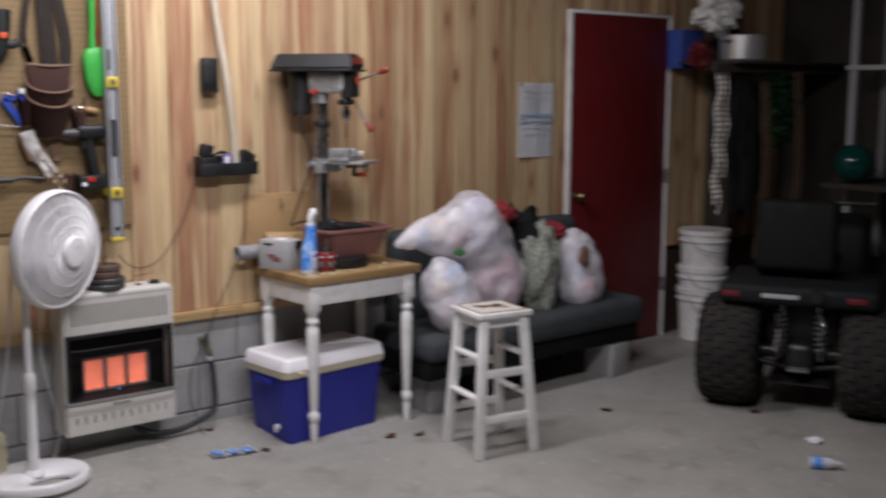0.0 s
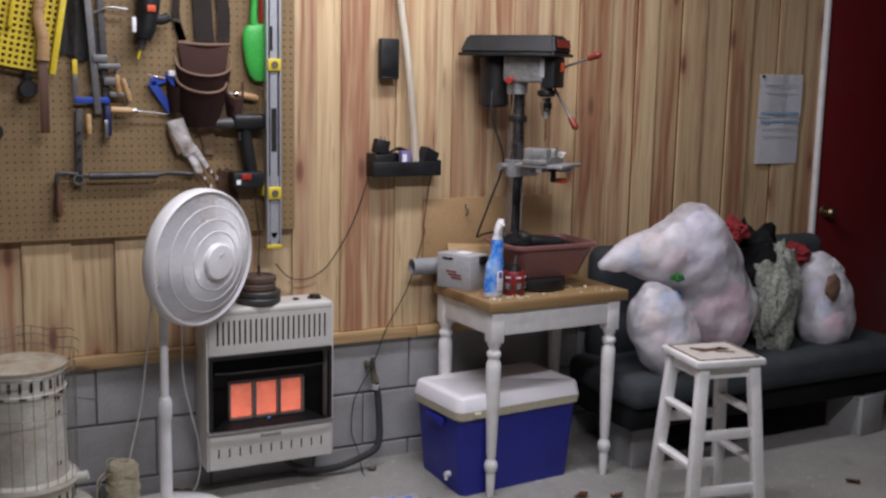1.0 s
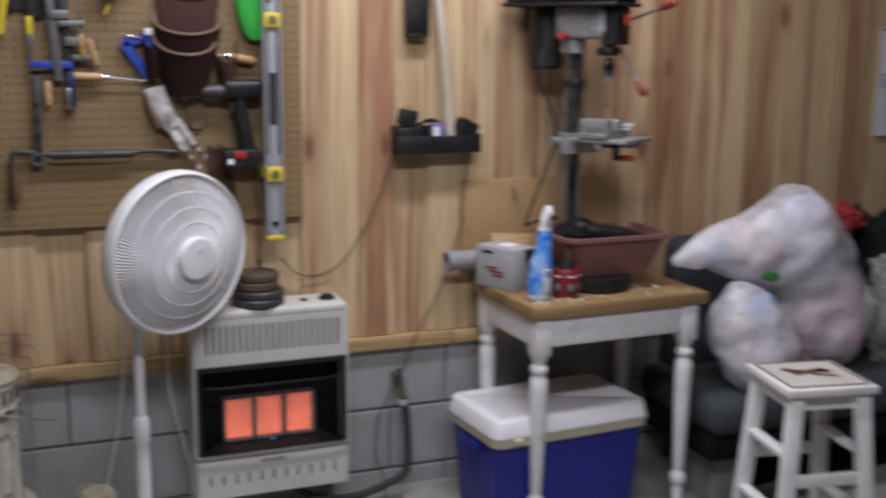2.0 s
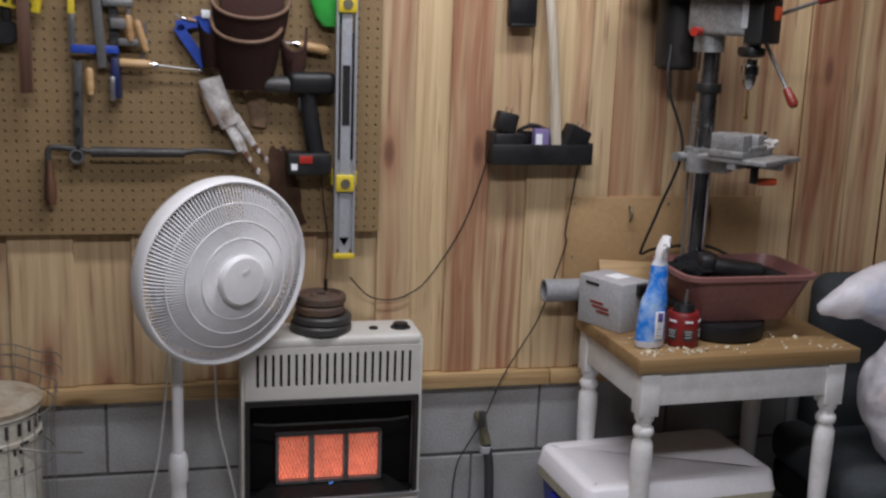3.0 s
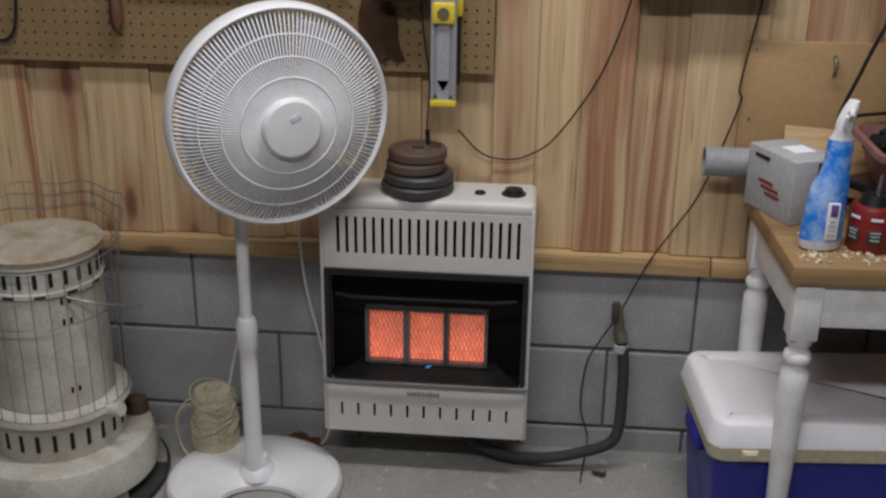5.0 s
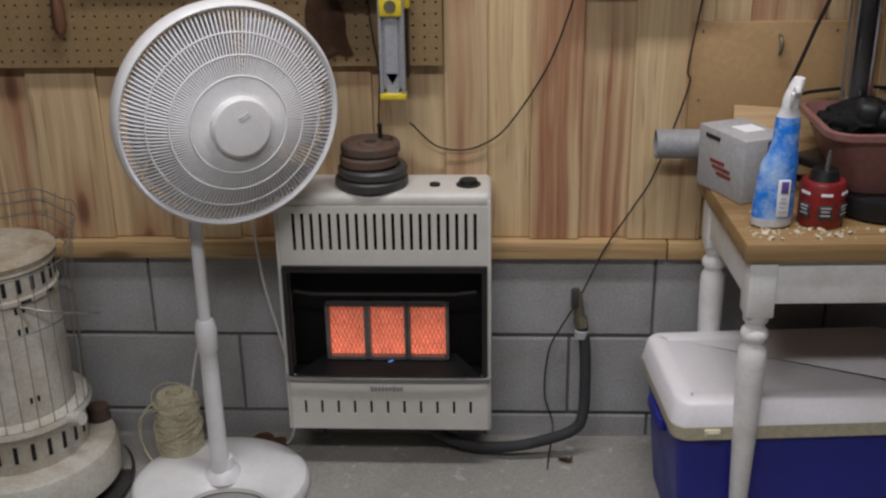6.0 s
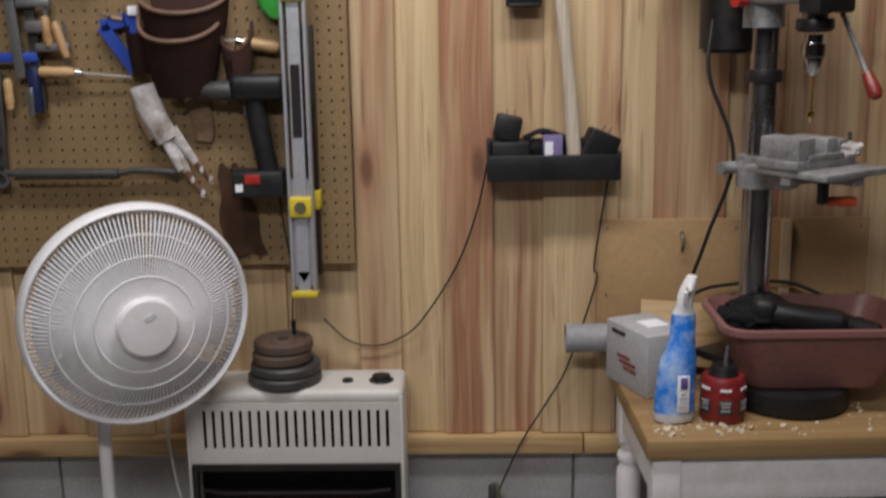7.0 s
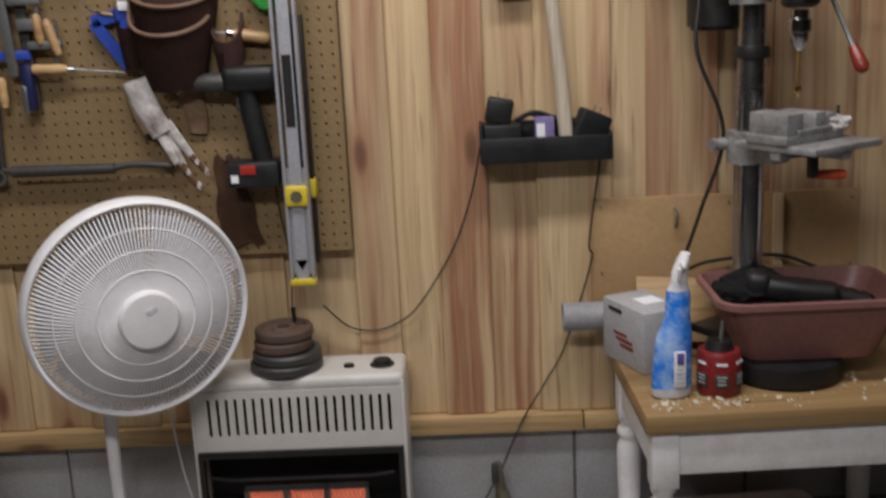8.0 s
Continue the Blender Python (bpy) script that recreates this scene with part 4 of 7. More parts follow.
def build_stool():
    cx, cy, turn, top = 1.874, -0.98, -10.5, 0.64
    s = thing("wooden_stool", (cx, cy, 0), "white painted wooden stool with splayed legs and a worn seat", "stool")
    M = Matrix.Translation((cx, cy, 0)) @ Matrix.Rotation(radians(turn), 4, "Z")

    def bar(bm, a, b, w, d):
        a, b = M @ Vector(a), M @ Vector(b)
        q = (b - a).to_track_quat("Z", "Y")
        # keep the section square to the stool
        z = (b - a).normalized()
        x = (M.to_3x3() @ Vector((1, 0, 0)))
        x = (x - z * x.dot(z))
        x = x.normalized() if x.length > 0.3 else (M.to_3x3() @ Vector((0, 0, 1)))
        y = z.cross(x).normalized()
        x = y.cross(z)
        rot = Matrix((x, y, z)).transposed().to_4x4()
        return box(bm, None, (w, d, (b - a).length), 0.004, m=Matrix.Translation((a + b) / 2) @ rot)

    part("seat", box(bmesh.new(), None, (0.272, 0.262, 0.024), 0.005, m=M @ Matrix.Translation((0, 0, top - 0.012))), WHITE, s)
    part("seat_panel", box(bmesh.new(), None, (0.225, 0.215, 0.003), m=M @ Matrix.Translation((0, 0, top + 0.0012))), SEAT_PANEL, s, "cream seat panel with a worn brown painted picture")
    bm = bmesh.new()
    for x, y, w, d, a in ((0.0, 0.015, 0.11, 0.035, 12), (-0.045, 0.035, 0.05, 0.028, -30), (0.035, -0.02, 0.07, 0.02, -20), (0.05, 0.02, 0.035, 0.04, 40)):
        box(bm, None, (w, d, 0.0012), m=M @ Matrix.Translation((x, y, top + 0.0032)) @ Matrix.Rotation(radians(a), 4, "Z"))
    part("seat_picture", bm, OLD_WOOD, s, "plain brown painted shape on the seat")
    bm = bmesh.new()
    for x in (-0.118, 0.118):
        box(bm, None, (0.004, 0.222, 0.003), m=M @ Matrix.Translation((x, 0, top + 0.0025)))
    for y in (-0.112, 0.112):
        box(bm, None, (0.232, 0.004, 0.003), m=M @ Matrix.Translation((0, y, top + 0.0025)))
    part("seat_line", bm, LEAF, s)
    bm = bmesh.new()
    for y in (-0.095, 0.095):
        box(bm, None, (0.2, 0.018, 0.045), m=M @ Matrix.Translation((0, y, top - 0.046)))
    for x in (-0.1, 0.1):
        box(bm, None, (0.018, 0.175, 0.045), m=M @ Matrix.Translation((x, 0, top - 0.046)))
    part("seat_frame", bm, WHITE, s)
    h, f = 0.098, 0.142
    at = lambda sx, sy, z: Vector((sx * (f + (h - f) * z / top), sy * (f + 0.004 + (h - f) * z / top), z))
    for sx in (-1, 1):
        for sy in (-1, 1):
            part("leg", bar(bmesh.new(), at(sx, sy, 0.0), at(sx, sy, top - 0.025), 0.042, 0.032), WHITE, s)
    for sy, zs in ((-1, (0.17, 0.37)), (1, (0.17, 0.37))):
        for z in zs:
            part("rung", bar(bmesh.new(), at(-1, sy, z), at(1, sy, z), 0.036, 0.018), WHITE, s)
    for sx, zs in ((-1, (0.26, 0.44)), (1, (0.26, 0.44))):
        for z in zs:
            part("rung", bar(bmesh.new(), at(sx, -1, z), at(sx, 1, z), 0.036, 0.018), WHITE, s)


SEAT_PANEL = mat("worn_seat_panel", (0.62, 0.59, 0.54), (0.40, 0.33, 0.26), 0.6, big=9, fine=140, rough=0.5, bump=0.05)
build_stool()


# ---- bench seat with bags ----
def build_couch():
    c = thing("futon_couch", (2.68, -0.3, 0), "low charcoal futon couch with a grey back cushion, propped on blocks", "couch")
    bm = box(bmesh.new(), (2.665, -0.29, 0.345), (1.57, 0.50, 0.13), 0.05, segments=5)
    for v in bm.verts:
        v.co.z += 0.010 * noise.noise(v.co * 4) + 0.03 * step(3.1, 3.45, v.co.x) * (1 if v.co.z > 0.35 else 0)
    part("seat_cushion", bm, FABRIC, c, "charcoal grey seat cushion")
    part("base", span(1.90, 3.43, -0.50, -0.06, 0.185, 0.29, 0.01), FABRIC_DARK, c, "black fabric base")
    bm = box(bmesh.new(), (2.63, -0.085, 0.62), (1.32, 0.13, 0.52), 0.055, segments=5)
    part("back_cushion", bm, FABRIC, c, "charcoal grey back cushion")


build_couch()


def build_concrete_block(x, y, rz):
    c = thing("concrete_block", (x, y, 0), "pale grey hollow concrete block propping the couch", "block")
    bm = bmesh.new()
    M = Matrix.Translation((x, y, 0.092)) @ Matrix.Rotation(radians(rz), 4, "Z")
    for yy in (-0.082, 0.082):
        box(bm, None, (0.16, 0.03, 0.184), 0.004, m=M @ Matrix.Translation((0, yy, 0)))
    for xx in (-0.065, 0, 0.065):
        box(bm, None, (0.03, 0.135, 0.184), m=M @ Matrix.Translation((xx, 0, 0)))
    part("shell", bm, BLOCK, c)


build_concrete_block(3.25, -0.43, 6)
build_concrete_block(2.03, -0.34, 4)


def plastic_bag(at, spine, garments, label, seed=0):
    """A stuffed bag: one film drawn round a spine of swelling rings, clothes pressed against it."""
    b = thing("trash_bag", at, label, "plastic bag", "bags of clothes on the couch")
    bm = bmesh.new()
    n = 0
    for limb in spine:
        for (c0, r0), (c1, r1) in zip(limb, limb[1:]):
            for k in range(7):
                u = k / 6
                c = [p + (q - p) * u for p, q in zip(c0, c1)]
                r = r0 + (r1 - r0) * u
                blob(bm, c, (r, r * 0.82, r), 0.12, 1.5, 3, seed + n * 0.13)
                n += 1
    film = part("film", bm, BAG, b, "thin milky plastic film")
    m = film.modifiers.new("skin", "REMESH")
    m.mode, m.voxel_size, m.use_smooth_shade = "VOXEL", 0.010, True
    m = film.modifiers.new("drawn", "SMOOTH")
    m.factor, m.iterations = 0.6, 10
    m = film.modifiers.new("crumpled", "DISPLACE")
    m.texture, m.strength, m.texture_coords = CRUMPLE, 0.028, "LOCAL"
    for k, (x, y, z, r, colour) in enumerate(garments):
        lump = bmesh.new()
        blob(lump, (x, y + 0.05, z), (r * 1.0, r * 0.5, r * 0.9), 0.25, 1.3, 4, seed + k * 2.1)
        part("garment", lump, CLOTHES[colour], b)


PINK, PALE, SKY, ROSE, PEACH, LILAC = range(6)
plastic_bag((2.3, -0.33, 0.41), [[((1.80, -0.38, 0.86), 0.022), ((1.93, -0.37, 0.885), 0.065), ((2.12, -0.36, 0.885), 0.125), ((2.30, -0.34, 0.90), 0.185)],
                                 [((2.30, -0.34, 0.90), 0.185), ((2.40, -0.32, 0.76), 0.18), ((2.47, -0.31, 0.61), 0.195)]],
            [(1.92, -0.40, 0.87, 0.04, PALE), (1.99, -0.405, 0.87, 0.05, SKY), (2.08, -0.41, 0.90, 0.075, PEACH), (2.17, -0.42, 0.85, 0.07, ROSE), (2.20, -0.40, 0.94, 0.08, PALE), (2.32, -0.42, 0.97, 0.10, LILAC), (2.35, -0.43, 0.86, 0.10, LILAC), (2.25, -0.40, 0.80, 0.09, PALE), (2.42, -0.40, 0.74, 0.10, PALE), (2.50, -0.41, 0.66, 0.10, PINK), (2.40, -0.41, 0.60, 0.09, ROSE), (2.52, -0.40, 0.55, 0.10, PINK), (2.42, -0.39, 0.50, 0.08, ROSE)],
            "large white plastic bag stuffed with pale pink and blue clothes", 3)
plastic_bag((2.08, -0.44, 0.41), [[((2.02, -0.43, 0.73), 0.06), ((2.06, -0.43, 0.64), 0.13), ((2.11, -0.44, 0.53), 0.145)]],
            [(2.02, -0.49, 0.72, 0.045, PALE), (2.10, -0.51, 0.69, 0.06, SKY), (2.03, -0.50, 0.62, 0.06, PEACH), (2.13, -0.52, 0.585, 0.05, SKY), (2.19, -0.51, 0.57, 0.045, PEACH), (2.06, -0.52, 0.54, 0.06, ROSE), (2.13, -0.52, 0.50, 0.07, PALE)],
            "small white plastic bag of clothes slumped on the couch", 8)
plastic_bag((3.08, -0.35, 0.41), [[((3.06, -0.33, 0.74), 0.10), ((3.08, -0.34, 0.64), 0.14), ((3.09, -0.36, 0.53), 0.15)]],
            [(3.10, -0.42, 0.74, 0.07, PALE), (3.02, -0.42, 0.66, 0.06, LILAC), (3.12, -0.44, 0.63, 0.08, PALE), (3.04, -0.45, 0.58, 0.05, SKY), (3.08, -0.47, 0.50, 0.075, PINK), (3.17, -0.44, 0.54, 0.06, PALE)],
            "white plastic bag with a brown toy showing through", 14)


def cloth(name, label, category, c, size, m, seed, rough=0.4, crease=0.25):
    bm = bmesh.new()
    blob(bm, c, size, rough, 1.8, 4, seed, crease=crease)
    tagged(part(name, bm, m), label, category)


cloth("knit_sweater", "green-grey knitted sweater draped over the couch back", "sweater", (2.765, -0.37, 0.64), (0.12, 0.09, 0.26), SWEATER, 2.0, 0.3, 0.2)
cloth("brown_patch", "brown plush showing at the side of a bag", "plush", (3.0, -0.475, 0.70), (0.045, 0.02, 0.06), LEATHER_EDGE, 3.0, 0.2, 0.1)
cloth("red_shirt", "crumpled red shirt on top of the bags", "shirt", (2.53, -0.33, 0.955), (0.07, 0.06, 0.055), RED_CLOTH, 6.0)
cloth("red_shirt", "crumpled red cloth behind a bag", "shirt", (2.93, -0.30, 0.83), (0.08, 0.06, 0.05), RED_CLOTH, 9.0)
cloth("black_coat", "black coat heaped between the bags", "coat", (2.68, -0.25, 0.80), (0.17, 0.12, 0.17), FABRIC_DARK, 7.0)
cloth("green_toy", "small bright green toy on a bag", "toy", (2.13, -0.455, 0.80), (0.03, 0.025, 0.016), VINE_GREEN, 5.0)


# ---- bench drill press ----
def build_drill_press():
    cx, cy = 1.497, -0.205
    d = thing("drill_press", (cx, cy, 0.83), "black and grey bench drill press with red handle knobs", "drill press")
    fwd = Vector((0.56, -0.83, 0)).normalized()
    side = Vector((-fwd.y, fwd.x, 0))
    ang = math.degrees(math.atan2(fwd.y, fwd.x))
    at = lambda f, s, z: Vector((cx - 0.006, cy, 0)) + fwd * f + side * s + Vector((0, 0, z - (0.0 if z < 1.0 else 0.026 if z < 1.42 else 0.014)))
    M = lambda f, s, z: Matrix.Translation(at(f, s, z)) @ Matrix.Rotation(radians(ang), 4, "Z")
    part("column", rod(bmesh.new(), (cx, cy, 0.845), (cx, cy, 1.62), 0.029, 0.029, 28), COLUMN, d, "round dark steel column")
    part("base_plate", box(bmesh.new(), None, (0.17, 0.16, 0.02), 0.006, m=M(0.0, 0, 0.846)), BLACK_METAL, d)
    part("collar", lathe(bmesh.new(), (cx, cy, 1.435), [(0.029, -0.012), (0.037, -0.012), (0.038, 0.0), (0.036, 0.012), (0.029, 0.013)], 24), BLACK_METAL, d)
    bm = box(bmesh.new(), None, (0.195, 0.10, 0.105), 0.012, m=M(0.055, 0, 1.642), segments=3)
    rod(bm, at(0, 0, 1.545), at(0, 0, 1.61), 0.041, 0.041, 20)
    part("head", bm, PRESS_GREY, d, "grey cast head")
    part("quill", rod(bmesh.new(), at(0.125, 0, 1.55), at(0.125, 0, 1.60), 0.024, 0.024, 20), STEEL, d, "steel quill")
    part("column_rack", box(bmesh.new(), None, (0.008, 0.014, 0.50), m=M(-0.0295, 0.004, 1.17)), IRON, d)
    bm = bmesh.new()
    made = bmesh.ops.create_cube(bm, size=1.0)["verts"]
    for v in made:
        hi = v.co.z > 0
        v.co = Vector((v.co.x * (0.365 if hi else 0.405) - 0.0, v.co.y * (0.125 if hi else 0.185), 0.042 if hi else -0.026))
    bmesh.ops.bevel(bm, geom=bm.edges[:], offset=0.008, segments=2, affect="EDGES")
    bmesh.ops.transform(bm, matrix=M(-0.012, 0, 1.728), verts=bm.verts)
    part("belt_cover", bm, BLACK, d, "black belt cover over the head")
    part("belt_lip", box(bmesh.new(), None, (0.408, 0.19, 0.012), 0.003, m=M(-0.012, 0, 1.695)), BLACK, d)
    part("name_plate", box(bmesh.new(), None, (0.004, 0.12, 0.03), m=M(0.190, 0, 1.738) @ Matrix.Rotation(radians(-8), 4, "Y")), REDWOOD, d, "dull red plate on the cover's front")
    bm = rod(bmesh.new(), at(-0.108, 0.015, 1.492), at(-0.108, 0.015, 1.69), 0.058, 0.058, 28)
    bmesh.ops.bevel(bm, geom=[e for e in bm.edges if len({round(v.co.z, 3) for v in e.verts}) == 1], offset=0.008, segments=2, affect="EDGES")
    part("motor", bm, BLACK_METAL, d, "black motor behind the column")
    bm = rod(bmesh.new(), at(0.0, -0.055, 1.597), at(0.0, -0.085, 1.597), 0.012, 0.012, 12)
    part("tension_knob", bm, RED, d)
    part("switch_plate", box(bmesh.new(), None, (0.052, 0.104, 0.116), 0.006, m=M(0.150, 0.0, 1.63)), BLACK, d, "black switch plate")
    part("switch", box(bmesh.new(), None, (0.014, 0.026, 0.035), 0.003, m=M(0.178, 0.02, 1.65)), ORANGE, d, "orange safety switch")
    part("label", box(bmesh.new(), None, (0.018, 0.002, 0.07), m=M(0.125, -0.0515, 1.645)), GREY_BOX, d)
    bm = lathe(bmesh.new(), None, [(0, 0.10), (0.034, 0.10), (0.036, 0.094), (0.036, 0.082), (0.030, 0.076), (0.022, 0.074), (0, 0.074)], 28, M(0.125, 0, 1.462))
    part("depth_collar", bm, BLACK_METAL, d, "black depth stop collar")
    bm = lathe(bmesh.new(), None, [(0, 0.078), (0.018, 0.078), (0.018, 0.062), (0.023, 0.060), (0.0235, 0.036), (0.019, 0.034), (0.019, 0.028), (0.016, 0.012), (0.008, 0.0), (0, 0)], 24, M(0.125, 0, 1.455))
    part("chuck", bm, CHROME, d, "steel drill chuck")
    bm = rod(bmesh.new(), at(0.125, 0, 1.395), at(0.125, 0, 1.46), 0.003, 0.004, 8)
    box(bm, None, (0.004, 0.022, 0.012), 0.001, m=M(0.125, 0, 1.392))
    rod(bm, at(0.125, 0, 1.374), at(0.125, 0, 1.388), 0.001, 0.004, 6)
    part("drill_bit", bm, BIT_GOLD, d, "gold coloured spade bit")
    hub = at(0.085, 0.07, 1.625)
    bm = rod(bmesh.new(), at(0.085, 0.05, 1.625), at(0.085, 0.10, 1.625), 0.024, 0.02, 18)
    part("feed_hub", bm, BLACK_METAL, d)
    for end in (Vector((1.715, -0.395, 1.680)), Vector((1.660, -0.352, 1.424))):
        start = at(0.085, 0.09, 1.625)
        e = start + (end - start)
        k = part("feed_handle", rod(bmesh.new(), start, e, 0.005, 0.005, 10), IRON, d)
        dd = (e - start).normalized()
        bm = lathe(bmesh.new(), None, [(0, -0.028), (0.010, -0.026), (0.013, 0.0), (0.014, 0.018), (0.009, 0.028), (0, 0.029)], 16, Matrix.Translation(e) @ dd.to_track_quat("Z", "Y").to_matrix().to_4x4())
        part("knob", bm, REDWOOD, k, "red handle knob")
    bm = box(bmesh.new(), None, (0.20, 0.20, 0.014), 0.004, m=M(0.135, 0.02, 1.285))
    box(bm, None, (0.19, 0.024, 0.02), m=M(0.135, 0.02, 1.272))
    box(bm, None, (0.024, 0.19, 0.02), m=M(0.135, 0.02, 1.272))
    rod(bm, at(0, 0, 1.235), at(0, 0, 1.30), 0.042, 0.042, 22)
    box(bm, None, (0.08, 0.05, 0.045), 0.006, m=M(0.05, 0, 1.262))
    part("table", bm, PRESS_GREY, d, "grey cast table on the column")
    bm = rod(bmesh.new(), at(-0.03, -0.035, 1.275), at(-0.035, -0.07, 1.275), 0.013, 0.013, 12)
    part("clamp_knob", bm, PRESS_GREY, d)
    bm = box(bmesh.new(), None, (0.02, 0.016, 0.055), 0.004, m=M(0.165, 0.0, 1.248))
    rod(bm, at(0.10, 0.0, 1.268), at(0.175, 0.0, 1.268), 0.009, 0.009, 10)
    k = part("crank", bm, BLACK_METAL, d)
    bm = lathe(bmesh.new(), None, [(0, 0), (0.008, 0.001), (0.0095, 0.01), (0.0105, 0.045), (0.008, 0.058), (0, 0.06)], 14, Matrix.Translation(at(0.165, 0.008, 1.226)) @ Vector((0.93, -0.1, 0.0)).to_track_quat("Z", "Y").to_matrix().to_4x4())
    part("grip", bm, ORANGE, k, "red crank grip")
    part("power_cord", tube(bmesh.new(), curve([at(-0.08, -0.06, 1.56), at(-0.07, -0.075, 1.45), (1.445, -0.19, 1.27), (1.405, -0.16, 1.10), (1.375, -0.13, 0.98), (1.39, -0.10, 0.955), (1.45, -0.06, 0.96), (1.60, -0.045, 0.965), (1.70, -0.05, 0.93)]), 0.0042), CORD_BLACK, d)
    v = thing("drill_vise", at(0.135, 0.02, 1.292), "small worn grey drill press vise with rags on it", "vise")
    bm = box(bmesh.new(), None, (0.10, 0.17, 0.018), 0.003, m=M(0.12, 0.0, 1.301))
    box(bm, None, (0.095, 0.05, 0.05), 0.005, m=M(0.12, -0.055, 1.328))
    box(bm, None, (0.090, 0.034, 0.046), 0.005, m=M(0.12, 0.022, 1.326))
    box(bm, None, (0.070, 0.03, 0.04), 0.004, m=M(0.12, 0.068, 1.322))
    box(bm, None, (0.012, 0.10, 0.012), 0.002, m=M(0.165, 0.0, 1.314))
    part("body", bm, PRESS_GREY, v)
    bm = rod(bmesh.new(), at(0.12, 0.08, 1.322), at(0.12, 0.135, 1.322), 0.008, 0.007, 12)
    rod(bm, at(0.12, 0.13, 1.298), at(0.12, 0.13, 1.348), 0.004, 0.004, 8)
    part("screw", bm, CHROME, v)
    bm = bmesh.new()
    blob(bm, at(0.15, 0.085, 1.318), (0.028, 0.024, 0.016), 0.5, 2.2, 3, 4.0, crease=0.3)
    tagged(part("rag", bm, GLOVE), "scrap of pale rag on the drill press table", "rag")


build_drill_press()


# ---- things on the table ----
def build_disc():
    c = (1.555, -0.285, T_Z)
    bm = lathe(bmesh.new(), c, [(0, 0.001), (0.105, 0.001), (0.116, 0.006), (0.119, 0.025), (0.116, 0.046), (0.10, 0.050), (0, 0.050)], 40)
    tagged(part("round_stand", bm, BLACK), "black round stand under a plastic tub", "stand")


def build_tub():
    z0, z1 = T_Z + 0.051, 0.952
    t = thing("plastic_tub", (1.6, -0.25, z0), "mauve plastic dish tub holding black tools", "tub")
    bm = bmesh.new()
    taper(bm, (1.455, 1.735, -0.345, -0.155), (1.405, 1.785, -0.385, -0.115), z0, z1, 0.045, 5)
    bmesh.ops.delete(bm, geom=[f for f in bm.faces if f.calc_center_median().z > z1 - 0.001], context="FACES")
    bmesh.ops.solidify(bm, geom=bm.faces[:], thickness=0.004)
    part("shell", bm, MAUVE, t)
    bm = bmesh.new()
    taper(bm, (1.398, 1.792, -0.392, -0.108), (1.398, 1.792, -0.392, -0.108), z1 - 0.012, z1, 0.05, 5)
    bmesh.ops.delete(bm, geom=[f for f in bm.faces if abs(f.normal.z) > 0.9], context="FACES")
    bmesh.ops.solidify(bm, geom=bm.faces[:], thickness=0.01)
    part("rim", bm, MAUVE, t)
    b = thing("tool_case", (1.55, -0.25, 0.9), "black power tool lying on a black bag in the tub", "tool bag")
    bm = bmesh.new()
    blob(bm, (1.505, -0.235, 0.938), (0.095, 0.085, 0.045), 0.3, 1.6, 4, 3.3, crease=0.12)
    blob(bm, (1.665, -0.255, 0.905), (0.085, 0.075, 0.035), 0.3, 1.6, 4, 6.3, crease=0.1)
    part("bag", bm, FABRIC_DARK, b)
    m = Matrix.Translation((1.565, -0.295, 0.954)) @ Matrix.Rotation(radians(-13), 4, "Z") @ Matrix.Rotation(radians(6), 4, "Y")
    bm = box(bmesh.new(), None, (0.19, 0.062, 0.050), 0.020, m=m, segments=4)
    box(bm, None, (0.05, 0.070, 0.058), 0.016, m=m @ Matrix.Translation((-0.07, 0, 0.004)), segments=3)
    part("tool_body", bm, BLACK, b, "black plastic tool body")
    part("tool_nose", rod(bmesh.new(), m @ Vector((0.09, 0, 0)), m @ Vector((0.15, -0.005, -0.006)), 0.021, 0.015, 18), BLACK_METAL, b)


